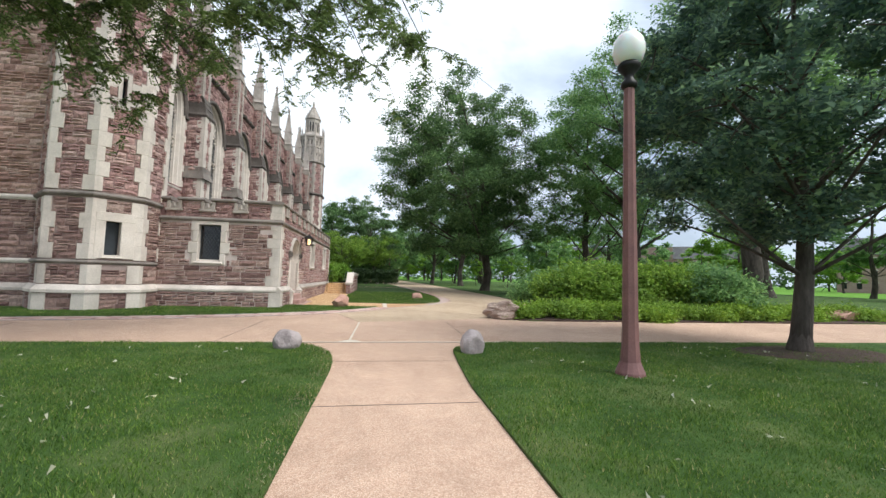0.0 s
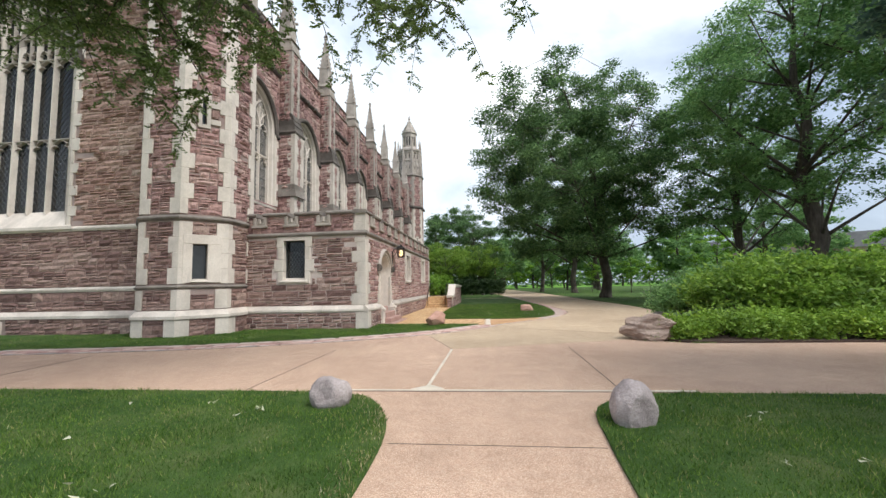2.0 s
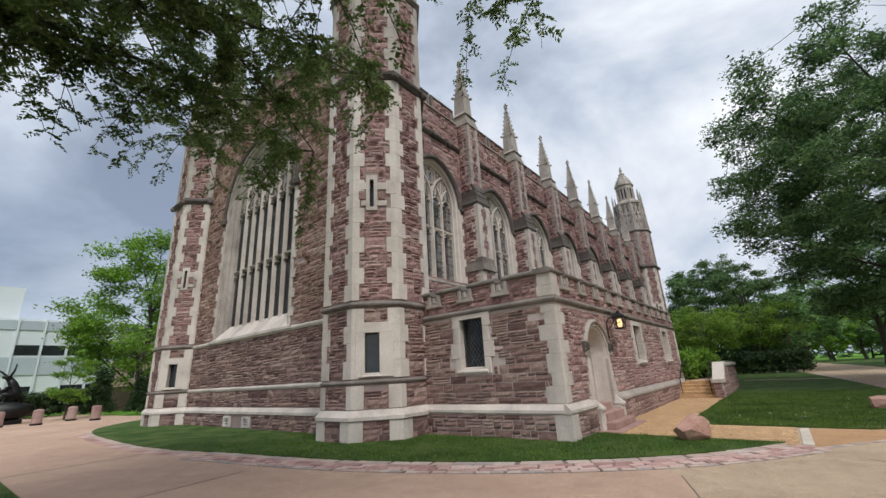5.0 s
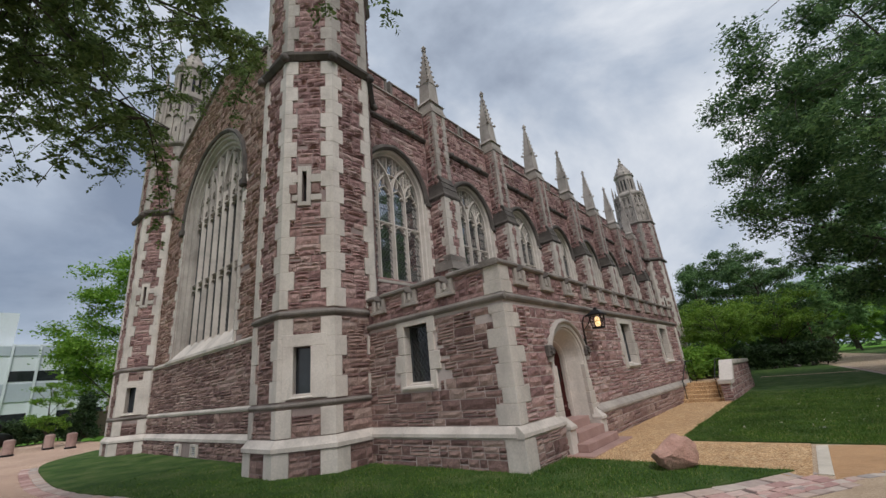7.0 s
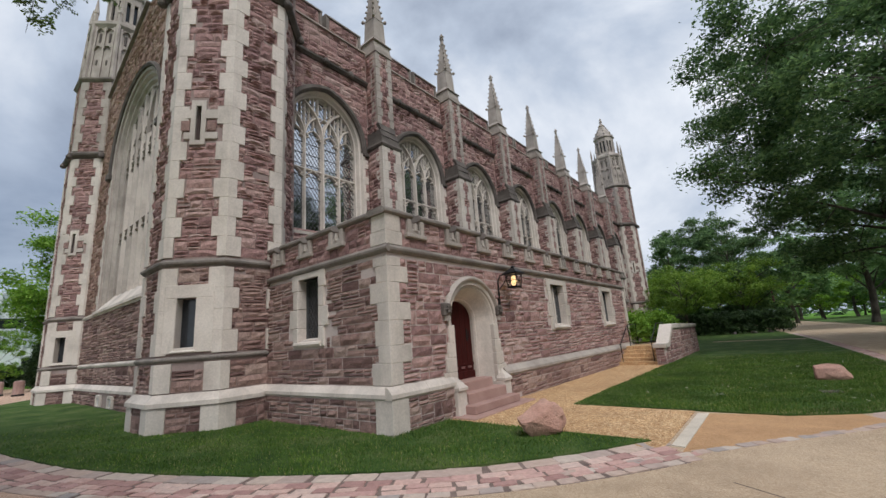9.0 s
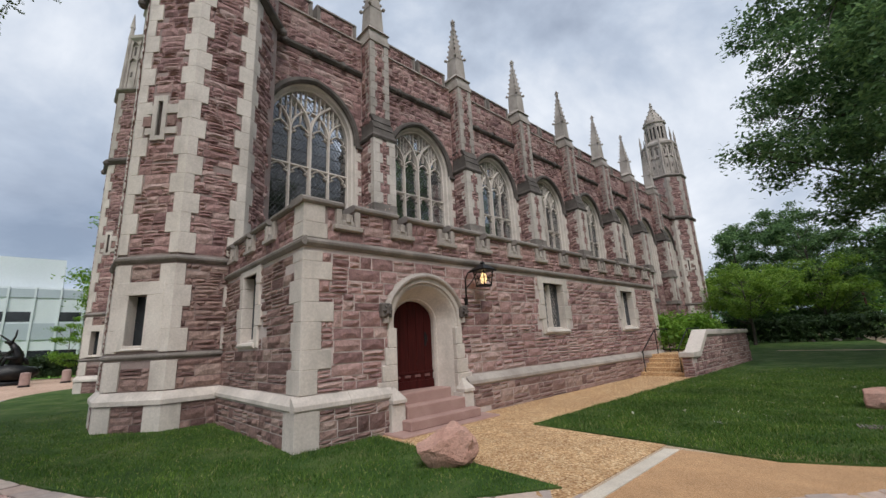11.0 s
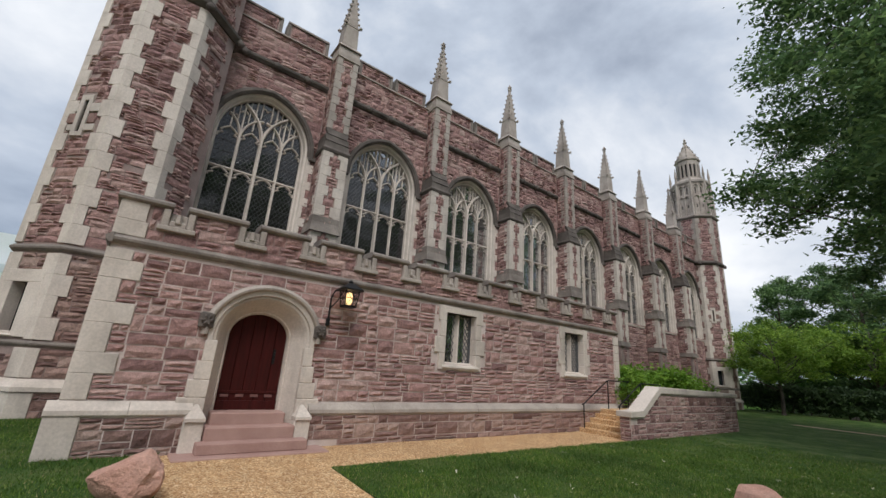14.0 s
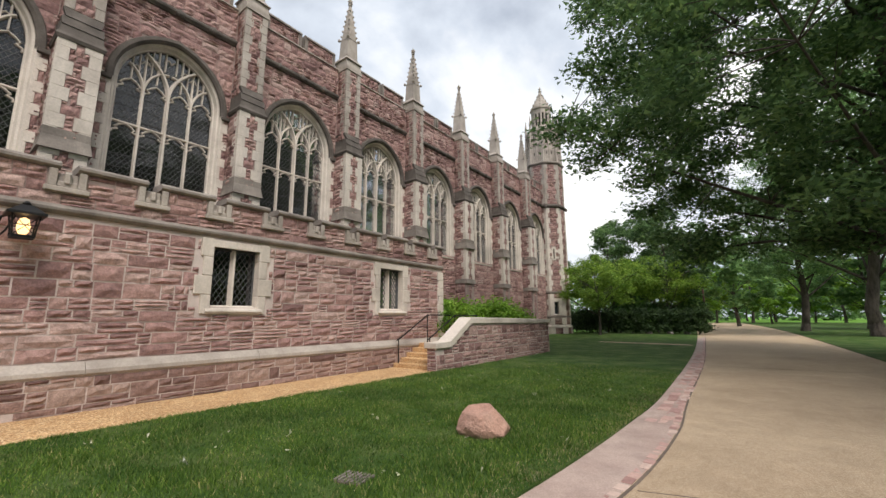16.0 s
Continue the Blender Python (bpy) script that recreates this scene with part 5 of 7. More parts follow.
# plinth below its sloped course
bm = bmesh.new()
add_box(bm, -0.1, DOOR_C - 1.12, -0.12, 0.02, -0.2, PL - 0.14)
add_box(bm, DOOR_C + 1.12, AL, -0.12, 0.02, -0.2, PL - 0.14)
part("plinth", bm, M_MORTAR, annex, m=EAST)
bm = bmesh.new()
add_box(bm, 0, SL, -0.118, 0.02, -0.2, PL - 0.14)
part("plinth", bm, M_MORTAR, annex, m=SOUTH)
PROF = [(-0.02, PL - 0.15), (0.15, PL - 0.15), (0.17, PL - 0.12), (0.165, PL - 0.05), (0.03, PL + 0.09), (-0.02, PL + 0.09)]
for a, b in ((-0.17, 0.9), (0.9, DOOR_C - 1.05), (DOOR_C + 1.12, 5.6), (5.6, 8.9), (8.9, 12.4), (12.4, AL)):
    bm = bmesh.new()
    add_moulding(bm, a + 0.004, b - 0.004, PROF)
    part("plinth_course", bm, M_LIME if b < DOOR_C else M_LIME_GREY, annex, "grey sloped plinth course", m=EAST)
for a, b in ((0.0, 1.6), (1.6, 3.4), (3.4, SL + 0.0)):
    bm = bmesh.new()
    add_moulding(bm, a + 0.004, b - 0.004, PROF)
    part("plinth_course", bm, M_LIME, annex, m=SOUTH)
# string course and parapet
PAR0, PAR1, NOTCH, NW = 3.62, 4.46, 4.16, 0.15
for fm, l in ((EAST, AL), (SOUTH, SL)):
    bm = bmesh.new()
    add_moulding(bm, 0.0 if fm is EAST else -0.0, l + (0.0 if fm is EAST else 0.1), moved(DRIP, 3.65, 0.66))
    part("string_course", bm, M_LIME_DARK, annex, "moulded string course", m=fm)
NOTCHES_E = [0.90 + 1.365 * k for k in range(12)]
NOTCHES_S = [0.75, 2.05, 3.35, 4.5][:3]
for fm, l, notches, seed in ((EAST, AL, NOTCHES_E, 201), (SOUTH, SL, NOTCHES_S, 202)):
    bm = bmesh.new()
    edges = [0.004 if fm is EAST else 0.0] + [q for c in notches for q in (c - NW, c + NW)] + [l - (0.0 if fm is EAST else 0.002)]
    for i in range(0, len(edges), 2):
        add_box(bm, edges[i], edges[i + 1], 0.0, 0.45, PAR0, PAR1 - 0.05)
    for c in notches:
        add_box(bm, c - NW, c + NW, 0.01, 0.44, PAR0, NOTCH - 0.04)
    part("parapet_core", bm, M_MORTAR_SHADE, annex, m=fm)
    holes = [(c - NW - 0.14, NOTCH - 0.16, c + NW + 0.14, 5) for c in notches]
    if fm is EAST:
        holes.append((-0.1, 3.6, 0.46, 4.6))
    else:
        holes.append((SL - 0.46, 3.6, SL + 0.1, 4.6))
    place_stones(lay(0, PAR0 + 0.1, l, PAR1 - 0.06, seed, holes, 0.27, 0.6), fm, annex, seed, depth=0.04, name="parapet_stones")
    for i in range(0, len(edges), 2):
        bm = bmesh.new()
        add_moulding(bm, edges[i] - (0.03 if i else 0.1), edges[i + 1] + 0.03, [(-0.5, PAR1 - 0.06), (0.05, PAR1 - 0.06), (0.10, PAR1 - 0.02), (0.10, PAR1 + 0.03), (0.02, PAR1 + 0.09), (-0.46, PAR1 + 0.09), (-0.5, PAR1)])
        part("coping", bm, M_LIME_DARK, annex, "dark weathered coping", m=fm)
    for c in notches:
        bm = bmesh.new()
        for s in (-1, 1):
            a, b = sorted((c + s * NW, c + s * (NW + 0.12)))
            add_box(bm, a, b, -0.07, 0.46, NOTCH - 0.10, PAR1 - 0.07, 0.012)
        add_box(bm, c - NW - 0.17, c + NW + 0.17, -0.10, 0.46, NOTCH - 0.20, NOTCH - 0.10, 0.015)
        add_box(bm, c - NW + 0.0, c + NW, -0.045, 0.40, NOTCH - 0.1, NOTCH + 0.02, 0.02)
        add_tube(bm, [(c, -0.02, NOTCH - 0.02), (c, -0.02, NOTCH + 0.16)], 0.07, 0.05, 6)
        add_box(bm, c - NW, c + NW, 0.02, 0.42, NOTCH, PAR1 - 0.12, 0.01)
        part("parapet_notch", bm, M_LIME_GREY, annex, "carved stone notch in the parapet", m=fm)
# corner pier of the parapet and quoins below
for z, h, la, lb in ((3.74, 0.30, 0.45, 0.45), (4.04, 0.38, 0.40, 0.40)):
    put("quoin", quoin_mesh("quoin", 90, la, lb, h, 0.038), annex, pose(AX, AY, z))
z, k = PL + 0.1, 0
qz = []
while z < 3.44:
    h = min((0.42, 0.34, 0.5, 0.36)[k % 4], 3.48 - z)
    la, lb = ((0.52, 0.30), (0.32, 0.56), (0.40, 0.36), (0.30, 0.60))[k % 4]
    put("quoin", quoin_mesh("quoin", 90, la, lb, h, 0.036), annex, pose(AX, AY, z))
    qz.append((z, h, la, lb))
    z += h
    k += 1
put("quoin", quoin_mesh("quoin", 90, 0.45, 0.42, 0.85, 0.03), annex, pose(AX + 0.12, AY - 0.12, -0.2))
# stones
e_holes = [(-0.1, z, lb, z + h) for z, h, la, lb in qz] + [(AL - 0.3, 0, AL + 1, 4)]
DZ = [(0.0, 0.32, 0.36), (0.62, 0.40, 0.28), (0.94, 0.36, 0.34), (1.28, 0.34, 0.18), (1.62, 0.36, 0.22)]
e_holes += [(DOOR_C - 1.32, -1, DOOR_C + 1.32, 0.95), (DOOR_C - 1.06, 0.9, DOOR_C + 1.06, DOOR_SPR), (DOOR_C - 1.22, 0.95, DOOR_C + 1.22, 1.28), (DOOR_C - 1.14, 1.28, DOOR_C + 1.14, 1.62)]
for c in (W1, W2):
    e_holes += [(c - 0.84, WSILL - 0.18, c + 0.84, WHEAD + 0.22), (c - 1.0, WSILL + 0.0, c + 1.0, WSILL + 0.36), (c - 0.96, WHEAD - 0.45, c + 0.96, WHEAD - 0.1)]


def door_mouth(b, d):
    if b < DOOR_SPR - 0.05 or b > DOOR_SPR + 1.5:
        return []
    v = max(0, (b + d) / 2 - DOOR_SPR)
    hw = 1.09 * math.sqrt(max(0, 1 - (v / 0.99) ** 2))
    return [(DOOR_C - hw, DOOR_SPR - 0.05, DOOR_C + hw, DOOR_SPR + 1.5)] if hw > 0.1 else []


rects = lay(0, PL + 0.1, AL, 3.48, 301, e_holes, 0.26, 0.70, door_mouth)
place_stones(rects, EAST, annex, 302, pieces=300, near=lambda r: r[0] < 9.0, depth=0.045, joint=0.021)
place_stones(lay(0.3, -0.05, AL, PL - 0.17, 303, [(DOOR_C - 1.12, -1, DOOR_C + 1.12, 2)], 0.25, 0.75), EAST @ pose(0, -0.12, 0), annex, 304, depth=0.035, joint=0.016, tone="brown")
s_holes = [(SL - la, z, SL + 1, z + h) for z, h, la, lb in qz] + [(2.18 - 0.72, 1.75, 2.18 + 0.72, 3.48), (2.18 - 0.9, 1.95, 2.18 + 0.9, 2.3)]
place_stones(lay(0, PL + 0.1, SL, 3.48, 305, s_holes, 0.20, 0.80), SOUTH, annex, 306, depth=0.045, joint=0.016, tone="brown")
place_stones(lay(0, -0.05, SL - 0.3, PL - 0.17, 307, (), 0.27, 0.7), SOUTH @ pose(0, -0.12, 0), annex, 308, depth=0.035, joint=0.02, tone="brown")
# end pilaster
bm = bmesh.new()
for k in range(8):
    add_box(bm, AL - (0.34 if k % 2 else 0.24), AL + 0.04, -0.05, 0.3, PL + 0.1 + k * 0.32, PL + 0.1 + (k + 1) * 0.32 - 0.008, 0.012)
part("end_quoins", bm, M_LIME, annex, m=EAST)


def square_window(m, number, hw, sill, head, lights, label):
    w = thing("window_%d" % number, label, "window", kind="structure", m=m)
    for s in (-1, 1):
        z = sill - 0.16
        hs = (head + 0.2 - z) / 4
        for k in range(4):
            bm = bmesh.new()
            a, b = sorted((s * (hw - 0.012), s * (hw + (0.36 if k in (1, 3) else 0.20))))
            if k == 3:
                b, a = (b - 0.1, a) if s > 0 else (b, a + 0.1)
            add_box(bm, a, b, -0.05, 0.3, z + 0.004, z + hs - 0.004, 0.012)
            part("jamb_block", bm, M_LIME, w)
            z += hs
    bm = bmesh.new()
    add_box(bm, -hw - 0.04, hw + 0.04, -0.047, 0.3, head, head + 0.18, 0.012)
    part("lintel", bm, M_LIME, w)
    bm = bmesh.new()
    add_moulding(bm, -hw - 0.1, hw + 0.1, [(-0.3, sill - 0.16), (0.06, sill - 0.16), (0.10, sill - 0.10), (0.08, sill - 0.05), (-0.2, sill + 0.05), (-0.3, sill + 0.05)])
    part("window_sill", bm, M_LIME, w)
    for k in range(1, lights):
        u = -hw + 2 * hw * k / lights
        bm = bmesh.new()
        add_bar(bm, [(u, sill), (u, head)], 0.12, 0.26, 0.12)
        part("mullion", bm, M_LIME, w)
    for k in range(lights):
        a, b = -hw + 2 * hw * k / lights + 0.01, -hw + 2 * hw * (k + 1) / lights - 0.01
        bm = bmesh.new()
        bm.faces.new([bm.verts.new(p) for p in ((a, 0.25, sill), (b, 0.25, sill), (b, 0.25, head), (a, 0.25, head))])
        p = part("pane", bm, M_GLASS, w)
        bm = bmesh.new()
        lattice(bm, lambda u, v: True, a, b, sill, head, 0.245, 0.13, 0.014, 1.5)
        part("lead_lattice", bm, M_LEAD, p)
        bm = bmesh.new()
        for q, r, s, t in ((a, a + 0.03, sill, head), (b - 0.03, b, sill, head), (a, b, head - 0.03, head)):
            add_box(bm, q, r, 0.2, 0.27, s, t)
        part("casement", bm, M_LEAD, p)
    return w


square_window(EAST @ pose(W1, 0, 0), 10, 0.57, WSILL, WHEAD, 2, "square-headed two-light leaded window with pale stone mullion")
square_window(EAST @ pose(W2, 0, 0), 11, 0.57, WSILL, WHEAD, 2, "square-headed two-light leaded window near the stair")
square_window(SOUTH @ pose(2.18, 0, 0), 12, 0.45, 1.92, 3.42, 1, "single-light leaded window with pale stone frame")

# ---- doorway ----
DM = EAST @ pose(DOOR_C, 0, 0)
door = thing("door_1", "closed oxblood plank door in a deep pale stone arch", "door", kind="structure", m=DM)
bm = bmesh.new()
arch_sweep(bm, [(0.22, 0.02), (0.22, -0.05), (0.13, -0.05), (0.11, 0.0), (0.07, 0.0), (0.02, 0.06), (-0.18, 0.40), (-0.21, 0.40), (-0.235, 0.46), (-0.235, 0.62)], DOOR_HW, DOOR_RISE, 0.0, DOOR_SPR, 14)
part("arch_jamb", bm, M_LIME, door, "deep splayed limestone arch")
bm = bmesh.new()
arch_sweep(bm, [(0.22, 0.0), (0.22, -0.06), (0.25, -0.12), (0.29, -0.13), (0.33, -0.07), (0.36, -0.05), (0.36, 0.0)], DOOR_HW, DOOR_RISE, DOOR_SPR, DOOR_SPR, 14, start_at=DOOR_SPR - 0.04)
part("hood_mould", bm, M_LIME_GREY, door, "moulded hood over the doorway")
for s in (-1, 1):
    bm = bmesh.new()
    add_box(bm, -0.13, 0.13, -0.11, 0.1, -0.15, 0.15, 0.025)
    for k in range(6):
        q = k * math.pi / 3
        add_tube(bm, [(0.02 * math.cos(q), -0.12, 0.02 * math.sin(q)), (0.075 * math.cos(q), -0.145, 0.075 * math.sin(q)), (0.11 * math.cos(q), -0.10, 0.11 * math.sin(q))], 0.035, 0.02, 6)
    for v in bm.verts:
        v.co += Vector((s * (DOOR_HW + 0.30), -0.02, DOOR_SPR + 0.22))
    part("carved_label_stop", bm, M_LIME_DARKEST, door, "dark carved leaf stop")
    for z, h, e in ((0.62, 0.34, 0.50), (0.96, 0.32, 0.38), (1.28, 0.34, 0.30), (1.62, 0.40, 0.235)):
        bm = bmesh.new()
        a, b = sorted((s * (DOOR_HW + 0.02), s * (DOOR_HW + e)))
        add_box(bm, a, b, -0.055, 0.1, z + 0.003, z + h - 0.003, 0.012)
        part("jamb_block", bm, M_LIME, door)
    bm = bmesh.new()
    a, b = sorted((s * (DOOR_HW - 0.02), s * (DOOR_HW + 0.32)))
    add_box(bm, a, b, -0.24, 0.1, -0.05, 0.56, 0.02)
    add_prism(bm, [(a, -0.28), (b, -0.28), (b, 0.0), (a, 0.0)], 0.56, 0.62, [(a, -0.28), (b, -0.28), (b, 0.0), (a, 0.0)])
    q = (a + b) / 2
    add_prism(bm, [(a, -0.28), (b, -0.28), (b, 0.0), (a, 0.0)], 0.62, 0.84, [(q - 0.03, -0.07), (q + 0.03, -0.07), (q + 0.03, 0.0), (q - 0.03, 0.0)])
    part("jamb_foot", bm, M_LIME, door)
leaf_hw = DOOR_HW - 0.23
for k in range(5):
    bm = bmesh.new()
    a, b = -leaf_hw + 2 * leaf_hw * k / 5, -leaf_hw + 2 * leaf_hw * (k + 1) / 5
    add_box(bm, a + 0.004, b - 0.004, 0.54, 0.60, 0.68, 2.80, 0.008)
    part("plank", bm, M_DOOR, door)
bm = bmesh.new()
add_box(bm, -0.7, 0.7, 0.60, 0.66, 0.5, 3.05)
part("door_backing", bm, M_DOOR, door)
bm = bmesh.new()
add_box(bm, -leaf_hw, leaf_hw, 0.50, 0.54, 0.68, 0.86, 0.008)
add_box(bm, -leaf_hw, leaf_hw, 0.515, 0.54, 1.0, 1.06, 0.008)
part("bottom_rail", bm, M_DOOR, door)
bm = bmesh.new()
for k in range(4):
    c = -leaf_hw + 2 * leaf_hw * (k + 0.55) / 4.2
    add_box(bm, c - 0.08, c + 0.08, 0.525, 0.54, 0.93, 0.985, 0.004)
part("kick_plate", bm, M_POLE, door, "row of worn red plates")
bm = bmesh.new()
add_tube(bm, [(0.40, 0.52, 1.7), (0.40, 0.47, 1.72), (0.40, 0.47, 1.86), (0.40, 0.52, 1.88)], 0.012, 0.012, 6)
add_box(bm, 0.37, 0.43, 0.525, 0.545, 1.62, 1.94, 0.006)
part("door_handle", bm, M_IRON, door, "dark iron door pull")
steps = thing("door_steps", "three worn pink granite steps up to the door", "steps", kind="structure", m=DM)
for a, b, o, z0, z1 in ((-0.70, 0.70, 0.03, 0.44, 0.68), (-0.80, 0.84, -0.27, 0.21, 0.46), (-0.92, 1.06, -0.52, 0.04, 0.23), (-1.28, 1.45, -0.74, -0.1, 0.045)):
    bm = bmesh.new()
    add_box(bm, a, b, o, 0.62, z0, z1, 0.018)
    part("step", bm, M_STEP, steps)


# ---- wall lantern ----
lan = thing("wall_lantern", "black iron wall lantern glowing warm on a scrolled bracket", "lantern", m=EAST @ pose(22.62 - AY, 0, 0))
bm = bmesh.new()
add_tube(bm, [(-0.30, -0.05, 2.62), (-0.30, -0.06, 3.2), (-0.26, -0.12, 3.36), (-0.1, -0.34, 3.40)], 0.022, 0.018, 6)
add_tube(bm, [(-0.30, -0.05, 2.95), (-0.2, -0.18, 3.12), (-0.12, -0.3, 3.36)], 0.014, 0.014, 6)
add_box(bm, -0.34, -0.26, -0.07, 0.0, 2.55, 2.72, 0.01)
part("bracket", bm, M_IRON, lan)
cx, cy = -0.02, -0.42
bm = bmesh.new()
sq = lambda r: [(cx - r, cy - r), (cx + r, cy - r), (cx + r, cy + r), (cx - r, cy + r)]
add_prism(bm, sq(0.24), 3.36, 3.40)
add_prism(bm, sq(0.23), 3.40, 3.54, sq(0.07))
add_lathe(bm, [(0.05, 3.54), (0.06, 3.58), (0.02, 3.62)], 8, cx, cy)
part("roof", bm, M_IRON, lan)
cage = []
for sx in (-1, 1):
    for sy in (-1, 1):
        cage.append(("corner_bar", [(cx + sx * 0.13, cy + sy * 0.13, 3.02), (cx + sx * 0.17, cy + sy * 0.17, 3.36)], 0.014))
for z, r in ((3.02, 0.14), (3.19, 0.155)):
    for s in (-1, 1):
        cage.append(("cross_bar", [(cx - r, cy + s * r, z), (cx + r, cy + s * r, z)], 0.011))
        cage.append(("cross_bar", [(cx + s * r, cy - r, z), (cx + s * r, cy + r, z)], 0.011))
for s in (-1, 1):
    cage.append(("diagonal_bar", [(cx - 0.13, cy + s * 0.145, 3.03), (cx + 0.16, cy + s * 0.165, 3.35)], 0.007))
    cage.append(("diagonal_bar", [(cx + 0.13, cy + s * 0.145, 3.03), (cx - 0.16, cy + s * 0.165, 3.35)], 0.007))
    cage.append(("diagonal_bar", [(cx + s * 0.145, cy - 0.13, 3.03), (cx + s * 0.165, cy + 0.16, 3.35)], 0.007))
    cage.append(("diagonal_bar", [(cx + s * 0.145, cy + 0.13, 3.03), (cx + s * 0.165, cy - 0.16, 3.35)], 0.007))
for nm, pts, r in cage:
    bm = bmesh.new()
    add_tube(bm, pts, r, r, 4)
    part(nm, bm, M_IRON, lan)
bm = bmesh.new()
add_prism(bm, sq(0.14), 2.98, 3.02)
lan_base = part("base_plate", bm, M_IRON, lan)
bm = bmesh.new()
add_lathe(bm, [(0.03, 3.03), (0.075, 3.10), (0.085, 3.2), (0.06, 3.30), (0.02, 3.33)], 12, cx, cy)
part("bulb", bm, M_BULB, lan_base, "warm glowing bulb", True)


# ---- stair, parapet wall and rail at the annex end ----
stair = thing("stair", "short golden stone stair beside the annex", "stairs", kind="structure")
for k in range(5):
    bm = bmesh.new()
    add_box(bm, -4.2, -2.57, 31.80 + 0.32 * k, 34.7, -0.1 if k == 0 else 0.15 * k - 0.02, 0.15 * (k + 1), 0.012)
    part("step", bm, M_PATH_FRESH, stair)
bm = bmesh.new()
add_box(bm, -10.0, -2.57, 34.7, 40.4, -0.1, 0.72)
part("landing", bm, M_PATH, stair)
sw = thing("wall_stair", "low red granite stair wall with pale sloping coping", "wall", kind="structure")
SW = wall_frame(-2.20, 31.62, 0, 90)
prof = [(0, -0.2), (8.8, -0.2), (8.8, 1.40), (1.95, 1.50), (0.75, 0.72), (0, 0.72)]
bm = bmesh.new()
a = [bm.verts.new((u, 0, v)) for u, v in prof]
b = [bm.verts.new((u, 0.36, v)) for u, v in prof]
bm.faces.new(a)
bm.faces.new(b[::-1])
for i in range(6):
    bm.faces.new((a[i], a[(i + 1) % 6], b[(i + 1) % 6], b[i]))
part("wall_core", bm, M_MORTAR, sw, m=SW)


def slope_mouth(b, d):
    u = 0.75 + 1.2 * max(0.0, min(1.0, ((b + d) / 2 - 0.70) / 0.7)) if d > 0.74 else 0
    return [(-1, b - 0.01, u, d + 0.01)] if u else []


place_stones(lay(0, -0.05, 8.8, 1.38, 401, (), 0.24, 0.5, slope_mouth), SW, sw, 402, pieces=160, depth=0.03, joint=0.02)
place_stones(lay(0, -0.05, 0.36, 0.72, 403, (), 0.2, 0.36), wall_frame(-2.56, 31.62, 0, 0), sw, 404, depth=0.03, joint=0.02)
bm = bmesh.new()
cp = [(-0.08, 0.70), (0.72, 0.70), (1.92, 1.48), (8.85, 1.38), (8.85, 1.55), (1.88, 1.66), (0.66, 0.88), (-0.08, 0.88)]
a = [bm.verts.new((u, -0.08, v)) for u, v in cp]
b = [bm.verts.new((u, 0.44, v)) for u, v in cp]
bm.faces.new(a)
bm.faces.new(b[::-1])
for i in range(8):
    bm.faces.new((a[i], a[(i + 1) % 8], b[(i + 1) % 8], b[i]))
bmesh.ops.bevel(bm, geom=bm.edges[:], offset=0.02, segments=1, affect="EDGES")
part("coping", bm, M_LIME, sw, "pale stone coping", m=SW)
rail = thing("handrail", "thin black iron stair handrail on posts", "handrail")
bm = bmesh.new()
add_tube(bm, [(-4.0, 31.75, 0.9), (-4.0, 31.9, 0.95), (-4.0, 33.4, 1.75), (-4.0, 34.9, 1.75)], 0.024, 0.024, 6)
part("rail", bm, M_IRON, rail)
for y, z0, z1 in ((31.85, 0.0, 0.93), (33.4, 0.72, 1.75), (34.8, 0.72, 1.75)):
    bm = bmesh.new()
    add_tube(bm, [(-4.0, y, z0), (-4.0, y, z1)], 0.02, 0.02, 6)
    part("post", bm, M_IRON, rail)
rail2 = thing("handrail", "thin black iron stair handrail against the low wall", "handrail")
bm = bmesh.new()
add_tube(bm, [(-2.75, 31.9, 0.95), (-2.75, 33.4, 1.72), (-2.75, 34.9, 1.72)], 0.022, 0.022, 6)
part("rail", bm, M_IRON, rail2)
for y, z0, z1 in ((31.98, 0.14, 0.98), (33.4, 0.72, 1.72), (34.8, 0.72, 1.72)):
    bm = bmesh.new()
    add_tube(bm, [(-2.75, y, z0), (-2.75, y, z1)], 0.018, 0.018, 6)
    part("post", bm, M_IRON, rail2)


# ---- trees ----
def leaf_cloud(rng, centres, n, sigma, size, squash=0.7, slim=0.6):
    """n small leaves, each a folded diamond, scattered about the twig points."""
    c = centres[rng.integers(0, len(centres), n)] + rng.normal(0, 1, (n, 3)) * np.array([sigma, sigma, sigma * squash])
    a = rng.normal(0, 1, (n, 3))
    a[:, 2] *= 0.55
    a /= np.linalg.norm(a, axis=1)[:, None]
    b = np.cross(a, rng.normal(0, 1, (n, 3)) + np.array([0, 0, 1.2]))
    b /= np.linalg.norm(b, axis=1)[:, None] + 1e-9
    l = size * rng.uniform(0.6, 1.3, n)[:, None]
    v = np.stack([c - a * l * 0.5 - b * l * slim * 0.5, c - a * l * 0.4 + b * l * slim * 0.5, c + a * l * 0.65], axis=1)
    return v.reshape(-1, 3), np.arange(3 * n).reshape(n, 3)


def bezier(p, q, r, k):
    return [tuple((1 - t) ** 2 * Vector(p) + 2 * t * (1 - t) * Vector(q) + t * t * Vector(r)) for t in [i / k for i in range(k + 1)]]


